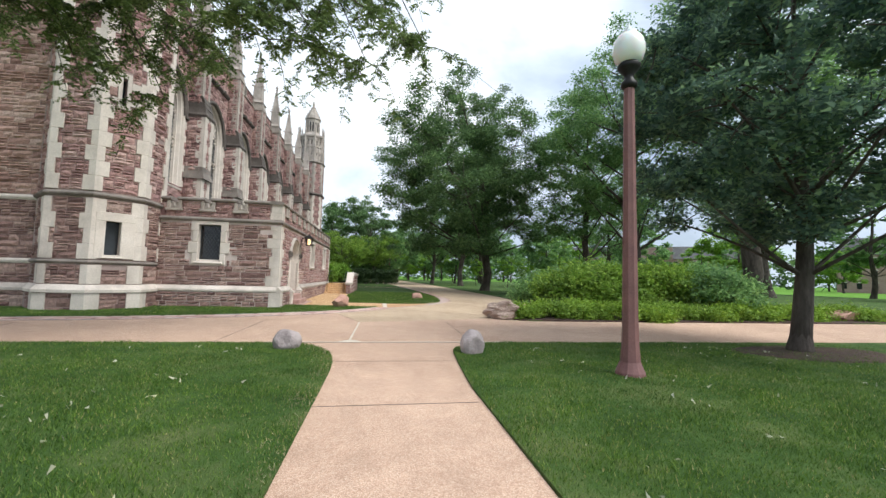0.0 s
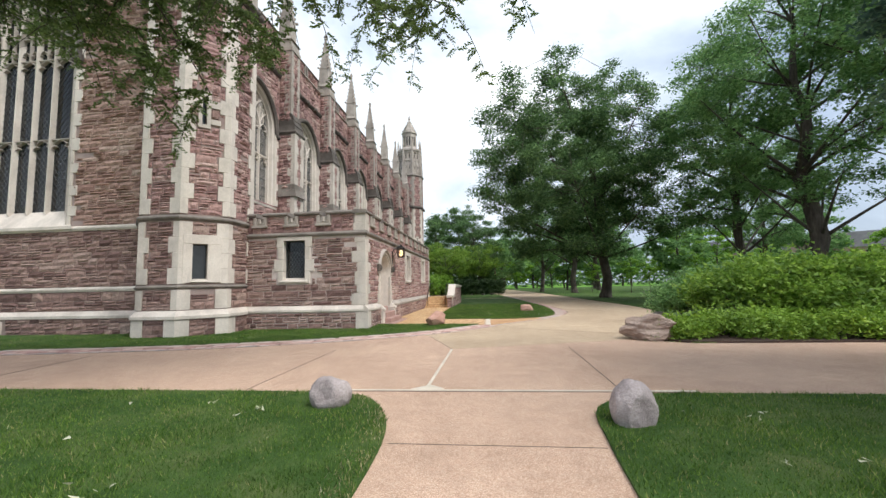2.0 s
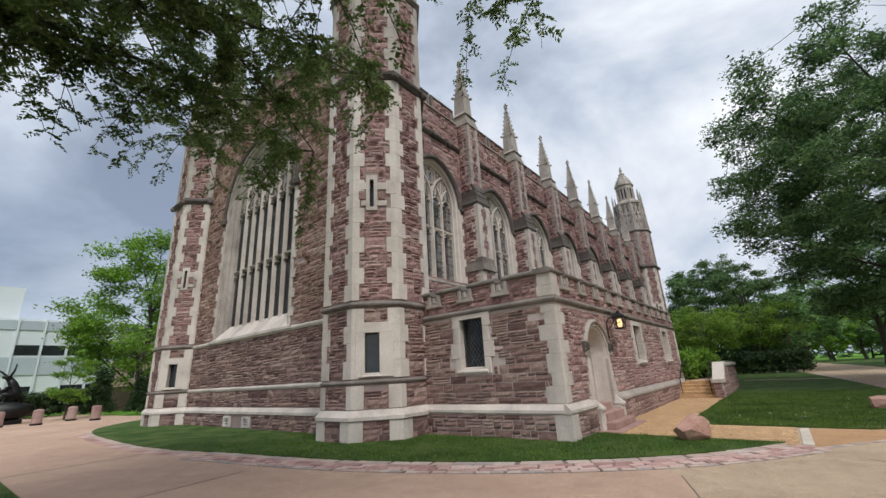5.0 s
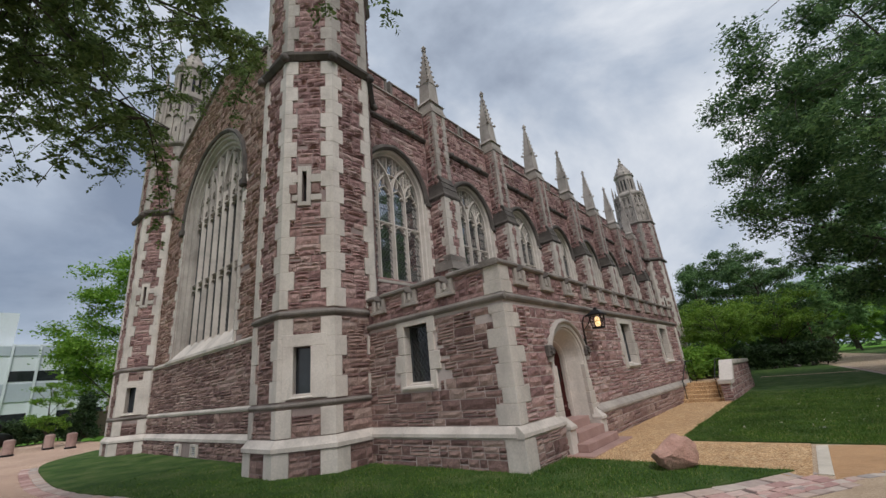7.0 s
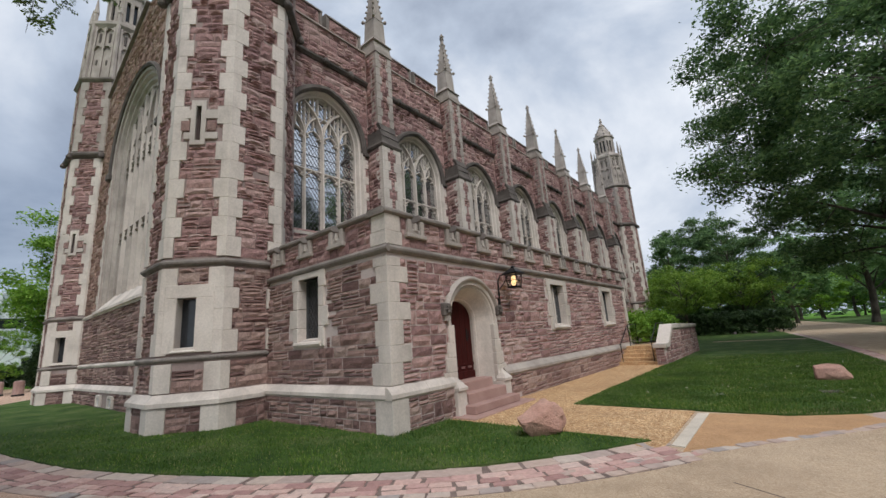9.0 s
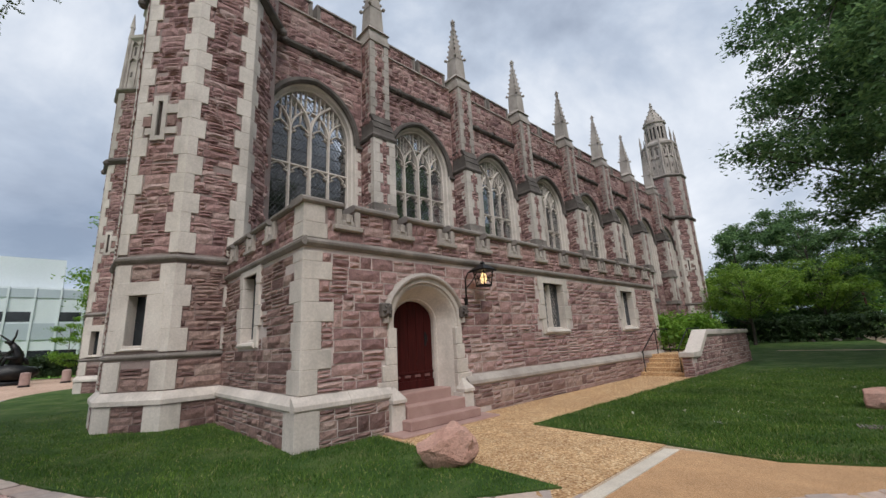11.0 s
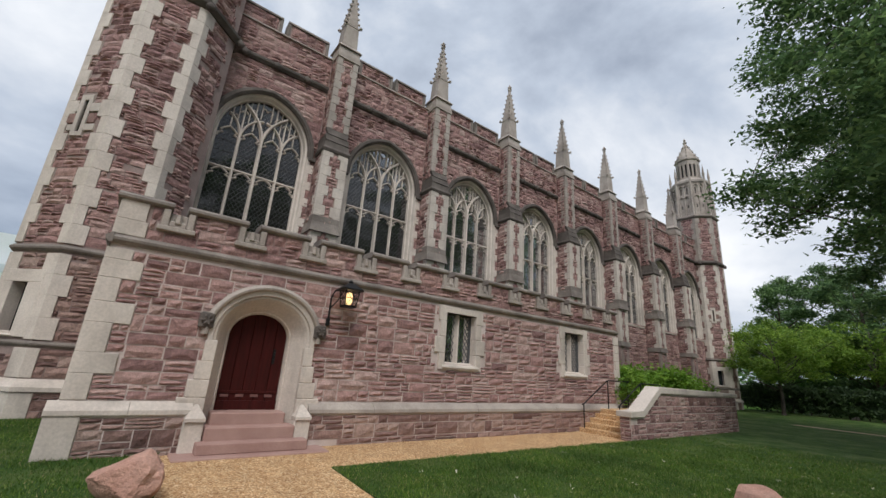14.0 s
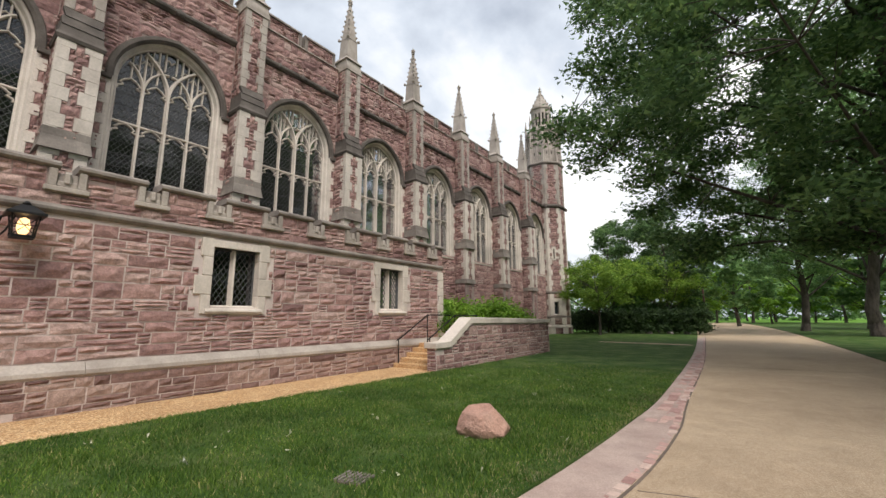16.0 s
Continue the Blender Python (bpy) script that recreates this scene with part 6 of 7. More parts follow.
def tree(name, label, category, group, seed, H, R, base, tr, limbs, leaves, leaf, mat, m, clump=0.13, clumps=150, shape=1.0, bark=None, off=(0, 0), fill=0.3):
    """A tapered trunk, curved limbs, and leaf clumps at the ends of twigs, with gaps between them."""
    rng = np.random.default_rng(seed)
    t = thing(name, label, category, group, m=m)
    bm = bmesh.new()
    spine = [(off[0] * 0.6 * (z / H) ** 2 + 0.012 * H * math.sin(z * 0.9), off[1] * 0.6 * (z / H) ** 2 + 0.01 * H * math.cos(z * 0.7) - 0.01 * H, z) for z in np.linspace(0, H * 0.86, 11)]
    add_tube(bm, [(spine[0][0], spine[0][1], -0.15), (spine[0][0], spine[0][1], 0.5 * tr), (spine[1][0] * 0.5, spine[1][1] * 0.5, spine[1][2] * 0.5), spine[1]], tr * 1.55, tr * 0.7, 10)
    add_tube(bm, spine, tr * 1.08, tr * 0.14, 9)
    zc, hc = base + (H - base) * 0.46, (H - base) * 0.54
    # clump centres: mostly in an outer shell of a lumpy egg
    cen, lump = [], Vector((seed * 3.1, 0, 0))
    while len(cen) < clumps:
        u = rng.normal(0, 1, 3)
        u /= np.linalg.norm(u)
        f = rng.uniform(fill, 1.0) ** 0.5
        k = f * (1 + 0.34 * noise.noise(Vector(u) * 1.6 + lump))
        r = R * (abs(u[0] ** 2 + u[1] ** 2) ** 0.5) ** shape if shape != 1.0 else R * (u[0] ** 2 + u[1] ** 2) ** 0.5
        h = (u[0] ** 2 + u[1] ** 2) ** 0.5 + 1e-6
        p = np.array([off[0] + u[0] / h * r * k, off[1] + u[1] / h * r * k, zc + u[2] * hc * k])
        if p[2] > base * 0.92:
            cen.append(p)
    cen = np.array(cen)
    # limbs lead to spread-out clumps, twigs from the nearest limb point to the others
    order = [int(rng.integers(0, clumps))]
    dist = np.linalg.norm(cen - cen[order[0]], axis=1)
    while len(order) < limbs:
        j = int(np.argmax(dist))
        order.append(j)
        dist = np.minimum(dist, np.linalg.norm(cen - cen[j], axis=1))
    knots = []
    for j in order:
        e = cen[j]
        z0 = max(base * 0.7, min(H * 0.8, e[2] - 0.55 * math.hypot(e[0], e[1]) - rng.uniform(0, 0.08) * H))
        s = spine[max(1, min(10, int(round(10 * z0 / (H * 0.86)))))]
        q = (s[0] * 0.5 + e[0] * 0.5, s[1] * 0.5 + e[1] * 0.5, s[2] * 0.45 + e[2] * 0.55 + rng.normal(0, 0.03) * H)
        pts = bezier(s, q, tuple(e), 7)
        add_tube(bm, pts, tr * rng.uniform(0.22, 0.36) * (1 - 0.5 * s[2] / H), 0.02, 5)
        knots += pts[2:]
    kn = np.array([tuple(p) for p in knots])
    for j in range(clumps):
        i = int(np.argmin(np.linalg.norm(kn - cen[j], axis=1)))
        if np.linalg.norm(kn[i] - cen[j]) > 0.2:
            mid = (kn[i] + cen[j]) / 2 + rng.normal(0, 0.02 * R, 3)
            add_tube(bm, bezier(tuple(kn[i]), tuple(mid), tuple(cen[j]), 3), 0.03 * tr + 0.014, 0.010, 4)
    part("trunk", bm, bark or M_BARK, t, smooth=True)
    # leaves in flattened clumps of uneven size
    w = rng.uniform(0.35, 1.6, clumps)
    pick = rng.choice(clumps, leaves, p=w / w.sum())
    rad = clump * R * (0.55 + 0.5 * w)[pick]
    g = rng.normal(0, 1, (leaves, 3))
    g *= (np.abs(rng.normal(0.75, 0.3, leaves)) / np.linalg.norm(g, axis=1))[:, None]
    c = cen[pick] + g * rad[:, None] * np.array([1.0, 1.0, 0.55])
    a = rng.normal(0, 1, (leaves, 3))
    a[:, 2] *= 0.5
    a /= np.linalg.norm(a, axis=1)[:, None]
    b = np.cross(a, rng.normal(0, 0.8, (leaves, 3)) + np.array([0, 0, 1.2]))
    b /= np.linalg.norm(b, axis=1)[:, None] + 1e-9
    l = leaf * rng.uniform(0.6, 1.3, leaves)[:, None]
    v = np.stack([c - a * l * 0.5 - b * l * 0.3, c - a * l * 0.4 + b * l * 0.34, c + a * l * 0.7], axis=1).reshape(-1, 3)
    put("crown", mesh_np("crown", v, np.arange(3 * leaves).reshape(-1, 3), mat), t)
    return t


PARK = "park trees"
oak = tree("oak_tree", "tall spreading oak with dark bark and airy green crown", "tree", PARK, 1, 23.0, 10.4, 4.4, 0.48, 26, 165000, 0.20, M_LEAF, pose(12.0, 45.5, 0), 0.098, 430, off=(-3.2, -2.8), fill=0.1)
oak2 = tree("oak_tree", "tall oak with upright leafy crown and bare lower trunk", "tree", PARK, 2, 19.5, 5.8, 5.5, 0.34, 26, 28000, 0.22, M_LEAF_MID, pose(19.0, 35.5, 0), 0.15, 130)
copy_thing(oak2, pose(10.2, 80, 0, 0, 0, 70) @ Matrix.Scale(1.05, 4))
copy_thing(oak2, pose(34, 56, 0, 0, 0, 200))
copy_thing(oak2, pose(13.4, 67, 0, 0, 0, 140) @ Matrix.Scale(1.25, 4))
copy_thing(oak2, pose(22, 86, 0, 0, 0, 250) @ Matrix.Scale(1.2, 4))
tall = tree("shade_tree", "very tall broad shade tree with a thick grey trunk", "tree", PARK, 3, 26, 7.6, 6.5, 0.60, 30, 50000, 0.21, M_LEAF_MID, pose(24.6, 24.0, 0.03), 0.14, 170)
copy_thing(tall, pose(19.2, 29.0, 0, 0, 0, 100) @ Matrix.Scale(0.85, 4))
copy_thing(tall, pose(46, 42, 0, 0, 0, 210))
far_a = tree("park_tree", "distant rounded green tree on the far lawn", "tree", "far trees", 4, 15, 6.0, 3.5, 0.28, 16, 5500, 0.6, M_LEAF_MID, pose(26, 105, 0), 0.17, 70)
far_b = tree("park_tree", "distant pale green tree on the far lawn", "tree", "far trees", 5, 12, 5.0, 2.5, 0.22, 14, 5000, 0.55, M_LEAF_PALE, pose(38, 88, 0), 0.18, 60)
rng0 = random.Random(8)
for i in range(20):
    a = radians(-2 + 84 * i / 19 + rng0.uniform(-2, 2))
    d = rng0.uniform(125, 190)
    s = rng0.uniform(0.9, 1.35)
    copy_thing(rng0.choice((far_a, far_b)), pose(d * math.sin(a), d * math.cos(a), 0, 0, 0, rng0.uniform(0, 360)) @ Matrix.Scale(s, 4))
for x, y, s in ((17, 92, 0.9), (30, 70, 0.8), (4, 104, 1.0), (-3, 112, 1.1), (60, 60, 1.1), (62, 34, 1.0), (70, 48, 1.2), (52, 75, 1.0), (-14, 110, 1.1), (6, 150, 1.2), (15, 138, 1.1), (23, 152, 1.3), (-1, 140, 1.2), (9, 128, 0.9), (32, 130, 1.1), (11, 165, 1.3)):
    copy_thing(rng0.choice((far_a, far_b)), pose(x, y, 0, 0, 0, rng0.uniform(0, 360)) @ Matrix.Scale(s, 4))
rw = np.random.default_rng(77)
az = np.radians(np.linspace(-55, 100, 260)) + rw.normal(0, 0.004, 260)
rad_w = rw.uniform(205, 245, 260)
top_w = 7 + 4 * np.sin(az * 23) + rw.uniform(0, 5, 260)
woods = np.concatenate([np.stack([rad_w * np.sin(az), rad_w * np.cos(az), top_w * f], 1) for f in (0.15, 0.4, 0.65, 0.9)])
v, f = leaf_cloud(rw, woods, 16000, 1.5, 2.4, 0.8)
v[:, 2] = np.maximum(v[:, 2], -0.02)
tagged(put("far_woods", mesh_np("far_woods", v, f, M_LEAF)), "hazy green belt of far woods beyond the lawns", "woods", kind="stuff")
tree("round_tree", "rounded tree with thin see-through crown behind the hedge", "tree", "", 6, 18.5, 7.4, 5.0, 0.3, 28, 42000, 0.30, M_LEAF, pose(-5.7, 90, 0), 0.14, 170)
saps = tree("sapling", "slim young tree with a thin stem on the far lawn", "tree", "saplings", 7, 5.0, 1.3, 2.0, 0.05, 8, 1500, 0.2, M_LEAF_PALE, pose(20, 62, 0), 0.3, 20)
for x, y in ((24, 66), (28, 61), (17, 71), (33, 74)):
    copy_thing(saps, pose(x, y, 0, 0, 0, x * 30))
jm = tree("ornamental_tree", "low spreading light-green ornamental tree beside the building", "tree", "ornamental trees", 9, 6.8, 3.8, 2.9, 0.13, 20, 14000, 0.17, M_LEAF_GOLD, pose(-5.6, 60.5, 0), 0.17, 70)
copy_thing(jm, pose(-1.2, 69.5, 0, 0, 0, 130) @ Matrix.Scale(1.25, 4))
copy_thing(jm, pose(-7.2, 69, 0, 0, 0, 220) @ Matrix.Scale(1.3, 4))
dk = tree("dark_tree", "dense dark green tree behind the clipped hedge", "tree", "", 10, 14, 5.5, 2.0, 0.28, 26, 26000, 0.28, M_LEAF, pose(-2.2, 77, 0), 0.16, 90)
copy_thing(dk, pose(-9.5, 80, 0, 0, 0, 90))
maple = tree("maple_tree", "dense dark blue-green maple on a mulch ring", "tree", "", 11, 9.9, 3.85, 2.75, 0.20, 30, 70000, 0.13, M_LEAF_DARK, pose(9.56, 8.0, 0.02), 0.13, 230)
lt = tree("broadleaf_tree", "bright green tree beyond the gable wall", "tree", "west trees", 12, 21, 7.5, 2.0, 0.34, 26, 34000, 0.32, M_LEAF_PALE, pose(-57, 23.5, 0), 0.19, 120)
copy_thing(lt, pose(-66, 33, 0, 0, 0, 80))
copy_thing(lt, pose(-52, 33, 0, 0, 0, 190) @ Matrix.Scale(0.8, 4))
st = tree("young_tree", "small bright green young tree by the bollards", "tree", "", 13, 5.6, 1.5, 1.0, 0.07, 12, 5000, 0.14, M_LEAF_PALE, pose(-46.5, 15.6, 0), 0.24, 40)
copy_thing(st, pose(-52, 6.5, 0, 0, 0, 50) @ Matrix.Scale(0.9, 4))


# ---- overhanging locust ----
def locust(m):
    t = thing("locust_tree", "old locust tree with drooping feathery branches over the road", "tree", m=m)
    rng = np.random.default_rng(21)
    bm = bmesh.new()
    trunk = [(0, 0, -0.1), (0.1, 0.1, 2), (0.2, 0.4, 4), (0.2, 0.9, 6.2), (0.3, 1.2, 9), (0.2, 1.0, 12.5)]
    add_tube(bm, trunk, 0.34, 0.08, 10)
    ends = [(6.6, 9.4, 7.7), (2.2, 8.2, 6.0), (-1.4, 7.6, 7.4), (0.8, 5.8, 6.8), (4.2, 7.0, 7.6), (8.6, 8.4, 8.3), (3.0, 9.6, 7.6), (-0.6, 10.8, 10.4), (-4.2, 8.0, 9.2), (0.6, 8.9, 7.0), (5.6, 8.6, 9.0), (0.4, 7.2, 8.6), (-2.6, 8.6, 10.0), (2.4, 6.6, 7.6), (7.4, 7.6, 7.3), (8.4, 6.8, 7.5), (6.4, 6.2, 6.9), (9.0, 7.6, 7.9), (5.4, 5.8, 6.6)]
    stems = []
    for i, e in enumerate(ends):
        s = trunk[3 + i % 3]
        q = ((s[0] + e[0]) / 2, (s[1] + e[1]) / 2, max(s[2], e[2]) + 1.4)
        pts = bezier(s, q, e, 10)
        add_tube(bm, pts, 0.07, 0.010, 6)
        for j in range(34):
            p = Vector(pts[3 + j % 8])
            az = rng.uniform(0, 2 * math.pi)
            L = rng.uniform(0.6, 1.9)
            d = Vector((math.cos(az), math.sin(az), 0))
            sub = bezier(p, p + d * L * 0.6 + Vector((0, 0, 0.12)), p + d * L - Vector((0, 0, rng.uniform(0.2, 1.5))), 5)
            add_tube(bm, sub, 0.014, 0.004, 4)
            stems.append(sub)
    part("trunk", bm, M_BARK, t, smooth=True)
    vs = []
    for sub in stems:
        for k in range(22):
            f = rng.uniform(0.1, 1.0) * 4.999
            i = int(f)
            p = np.array(sub[i]) * (1 - (f - i)) + np.array(sub[i + 1]) * (f - i)
            az = rng.uniform(0, 2 * math.pi)
            d = np.array([math.cos(az), math.sin(az), rng.uniform(-1.0, 0.1)])
            d /= np.linalg.norm(d)
            side = np.cross(d, [0, 0, 1.0])
            side /= np.linalg.norm(side)
            L = rng.uniform(0.16, 0.30)
            n = 7
            for q in range(n):
                at = p + d * L * (q + 0.5) / n + np.array([0, 0, -0.06 * (q / n) ** 2])
                for sgn in (-1, 1):
                    out = side * sgn * 0.8 + d * 0.5 + rng.normal(0, 0.18, 3)
                    out /= np.linalg.norm(out)
                    w = np.cross(out, rng.normal(0, 1, 3))
                    w /= np.linalg.norm(w) + 1e-9
                    l = rng.uniform(0.06, 0.10)
                    vs.append([at, at + out * l * 0.5 + w * 0.021, at + out * l, at + out * l * 0.5 - w * 0.021])
    v = np.array(vs).reshape(-1, 3)
    put("crown", mesh_np("crown", v, np.arange(len(v)).reshape(-1, 4), M_LEAF_LOCUST), t)
    return t


locust(pose(-8, 3.2, 0))


# ---- shrubs, hedge ----
def shrub(name, label, category, group, seed, lobes, n, leaf, mat, m, sigma=0.22, stems=True):
    rng = np.random.default_rng(seed)
    t = thing(name, label, category, group, m=m)
    pts = []
    bm = bmesh.new()
    for x, y, z, rx, ry, rz in lobes:
        u = rng.normal(0, 1, (60, 3))
        u /= np.linalg.norm(u, axis=1)[:, None]
        u[:, 2] = np.abs(u[:, 2]) * 1.0 - 0.25 * (rng.random(60) < 0.3)
        pts.append(np.array([x, y, z]) + u * np.array([rx, ry, rz]) * rng.uniform(0.72, 1.02, 60)[:, None])
        for k in range(0, 60, 10):
            add_tube(bm, bezier((x * 0.9, y * 0.9, 0), (x, y, z * 0.6 + 0.1), pts[-1][k], 4), 0.02, 0.006, 4)
    tagged(part("stem", bm, M_BARK, t), "thin woody stems", kind="stuff")
    v, f = leaf_cloud(rng, np.concatenate(pts), n, sigma, leaf, 0.8)
    v[:, 2] = np.maximum(v[:, 2], 0.01)
    put("foliage", mesh_np("foliage", v, f, mat), t)
    return t


yew = [(-1.6, 0, 0.9, 1.5, 1.3, 1.2), (0, 0.2, 1.1, 1.6, 1.4, 1.4), (1.6, 0, 0.9, 1.5, 1.3, 1.15), (0.6, -0.9, 0.6, 1.2, 0.8, 0.8)]
s1 = shrub("shrub", "large loose green shrub in the planting bed", "shrub", "bed shrubs", 31, yew, 16000, 0.15, M_LEAF_GOLD, pose(10.3, 18.0, 0), 0.24)
copy_thing(s1, pose(13.2, 18.0, 0, 0, 0, 170))
s2 = shrub("shrub", "large mid-green shrub in the planting bed", "shrub", "bed shrubs", 32, yew, 16000, 0.15, M_LEAF_MID, pose(11.4, 20.2, 0), 0.24)
copy_thing(s2, pose(16.2, 17.6, 0, 0, 0, 60))
copy_thing(s2, pose(8.9, 20.3, 0, 0, 0, 200) @ Matrix.Scale(0.8, 4))
copy_thing(s1, pose(17.5, 20.5, 0, 0, 0, 100))
jl = [(-1.3, 0, 0.1, 0.9, 0.7, 0.42), (0, 0.1, 0.15, 1.0, 0.75, 0.5), (1.3, 0, 0.1, 0.9, 0.7, 0.4)]
j1 = shrub("juniper", "low spreading bright yellow-green juniper edging the bed", "shrub", "junipers", 33, jl, 11000, 0.10, M_JUNIPER, pose(6.6, 15.0, 0), 0.14)
for x, y, r in ((9.2, 14.85, 170), (11.8, 14.9, 20), (14.4, 15.0, 190), (17.2, 15.1, 5), (20.5, 15.6, 170), (8.6, 16.4, 40), (11.0, 16.2, 140)):
    copy_thing(j1, pose(x, y, 0, 0, 0, r))
hl = [(x, 0, z, 0.9, 0.9, 0.8) for x in (-2.4, -1.2, 0.0, 1.2, 2.4) for z in (0.5, 1.5)]
h1 = shrub("hedge", "clipped dark evergreen hedge along the lawn", "hedge", "hedges", 34, hl, 16000, 0.20, M_HEDGE, pose(-0.4, 65.2, 0, 0, 0, 6), 0.16)
copy_thing(h1, pose(-6.0, 65.0, 0, 0, 0, 2))
copy_thing(h1, pose(-11.0, 66.6, 0, 0, 0, 10))
copy_thing(h1, pose(-60, 17, 0, 0, 0, 90))
copy_thing(h1, pose(-57, 13.5, 0, 0, 0, 100))
pl = [(-0.8, 0, 0.4, 0.9, 0.7, 0.8), (0.8, 0, 0.4, 0.9, 0.7, 0.75)]
p1 = shrub("planter_shrub", "leafy light-green shrub behind the low stair wall", "shrub", "stair shrubs", 35, pl, 5000, 0.13, M_LEAF_PALE, pose(-4.4, 36.6, 0.72, 0, 0, 80) @ Matrix.Scale(1.3, 4), 0.18)
copy_thing(p1, pose(-3.9, 39.2, 0.72, 0, 0, 100))
copy_thing(p1, pose(-6.0, 38.4, 0.72, 0, 0, 10) @ Matrix.Scale(1.1, 4))
con = [(0, 0, 0.5, 1.2, 1.2, 1.2), (0, 0, 1.6, 0.9, 0.9, 1.2), (0, 0, 2.8, 0.5, 0.5, 1.3)]
c1 = shrub("conifer", "dark conical evergreen by the drive", "shrub", "conifers", 36, con, 6000, 0.18, M_HEDGE, pose(-49, 18.2, 0), 0.16)
copy_thing(c1, pose(-45, 20.2, 0, 0, 0, 60) @ Matrix.Scale(0.8, 4))
copy_thing(c1, pose(-42, 21.5, 0, 0, 0, 160) @ Matrix.Scale(0.9, 4))

poly_slab("planting_bed", smooth_line([(4.9, 14.4), (5.6, 14.02), (9, 13.98), (14, 14.05), (22, 14.4), (24, 17), (20, 22.5), (12, 22.5), (9.0, 20.6), (6.4, 16.4), (4.9, 14.4)], 4)[:-1], -0.05, 0.045, M_EARTH, "dark mulch planting bed beside the road", "bed")
bm = bmesh.new()
ring = [(9.7 + (2.1 + 0.2 * math.sin(3 * a)) * math.cos(a), 7.75 + 1.15 * math.sin(a)) for a in [2 * math.pi * k / 28 for k in range(28)]]
add_prism(bm, ring, 0.0, 0.05, [(9.7 + (x - 9.7) * 0.8, 7.75 + (y - 7.75) * 0.8) for x, y in ring])
tagged(finish("mulch_ring", bm, M_EARTH), "dark brown mulch ring under the maple", "mulch", kind="structure")


# ---- boulders ----
def boulder(label, seed, size, mat, m, facets=0.35, group="boulders", rough=1.0, layers=0.0):
    bm = bmesh.new()
    bmesh.ops.create_icosphere(bm, subdivisions=4, radius=1)
    rng = random.Random(seed)
    planes = [(Vector((rng.gauss(0, 1), rng.gauss(0, 1), rng.gauss(0.2, 0.8))).normalized(), rng.uniform(0.55, 0.85)) for _ in range(int(10 * facets) + 3)]
    for v in bm.verts:
        for n, d in planes:
            k = v.co.dot(n)
            if k > d:
                v.co -= n * (k - d) * 0.92
        v.co *= 1 + rough * (0.07 * noise.noise(v.co * 2.2 + Vector((seed, 0, 0))) + 0.03 * noise.noise(v.co * 7)) + layers * noise.noise(Vector((v.co.x * 1.2, v.co.y * 1.2, v.co.z * 7.0)))
        v.co = Vector((v.co.x * size[0], v.co.y * size[1], v.co.z * size[2] + size[2] * 0.62))
        v.co.z = max(v.co.z, -0.05)
    return tagged(finish("boulder", bm, mat, None, False, m), label, "boulder", group)


boulder("pale pinkish-grey rounded boulder at the path's mouth", 1, (0.27, 0.24, 0.26), M_ROCK_GREY, pose(-1.78, 8.5, 0.0, 0, 0, 20), 0.2)
boulder("upright grey boulder at the path's mouth", 2, (0.25, 0.24, 0.30), M_ROCK_GREY, pose(1.86, 7.95, 0.0, 0, 0, 70), 0.2)
boulder("large layered brown boulder at the bed's corner", 3, (0.72, 0.50, 0.44), M_ROCK_BROWN, pose(4.62, 14.75, 0.0, 0, 0, -20), 0.9, rough=2.8, layers=0.10)
boulder("broken pink granite boulder beside the golden path", 4, (0.46, 0.36, 0.37), M_ROCK_PINK, pose(-1.78, 19.1, 0.0, 0, 0, 35), 0.9, rough=1.8)
boulder("smooth brownish-pink boulder on the lawn", 5, (0.45, 0.36, 0.29), M_ROCK_PINK, pose(2.45, 26.75, 0.0, 0, 0, 10), 0.4)
boulder("broad flat tan boulder beyond the maple", 6, (0.95, 0.6, 0.32), M_ROCK_PINK, pose(20.6, 15.3, 0.0, 0, 0, 0), 0.4)
boulder("small grey boulder low in the bed", 7, (0.4, 0.3, 0.2), M_ROCK_GREY, pose(7.2, 20.6, 0.0), 0.4)
for i, (x, y) in enumerate(((-0.5, 64.9), (-2.2, 64.7), (0.8, 65.4))):
    boulder("small pale edging stone before the hedge", 8 + i, (0.3, 0.25, 0.2), M_ROCK_GREY, pose(x, y, 0, 0, 0, i * 50), 0.3, "edging stones")


# ---- lamp post ----
lamp = thing("street_lamp", "fluted dark-red lamp post with a white globe", "street lamp", m=pose(4.03, 6.06, 0.02))
bm = bmesh.new()
n = 16
rows = []
for r, z, fl in ((0.235, 0.0, 0), (0.225, 0.06, 0), (0.16, 0.22, 0.06), (0.135, 0.5, 0.08), (0.125, 0.9, 0.1), (0.085, 4.75, 0.1)):
    rows.append([bm.verts.new((r * (1 - fl * (k % 2)) * math.cos(2 * math.pi * k / n), r * (1 - fl * (k % 2)) * math.sin(2 * math.pi * k / n), z)) for k in range(n)])
for a, b in zip(rows, rows[1:]):
    for k in range(n):
        bm.faces.new((a[k], a[(k + 1) % n], b[(k + 1) % n], b[k]))
bm.faces.new(rows[-1])
part("pole", bm, M_POLE, lamp)
bm = bmesh.new()
add_lathe(bm, [(0.09, 4.74), (0.13, 4.78), (0.13, 4.84), (0.08, 4.90), (0.08, 4.98), (0.17, 5.08), (0.19, 5.14), (0.16, 5.18)], 20)
part("collar", bm, M_IRON, lamp, "dark cast-iron collar", True)
bm = bmesh.new()
add_lathe(bm, [(0.15, 5.16), (0.22, 5.24), (0.255, 5.36), (0.26, 5.46), (0.235, 5.58), (0.17, 5.67), (0.09, 5.70)], 24)
globe = part("globe", bm, M_GLOBE, lamp, "white acorn-shaped glass globe", True)
bm = bmesh.new()
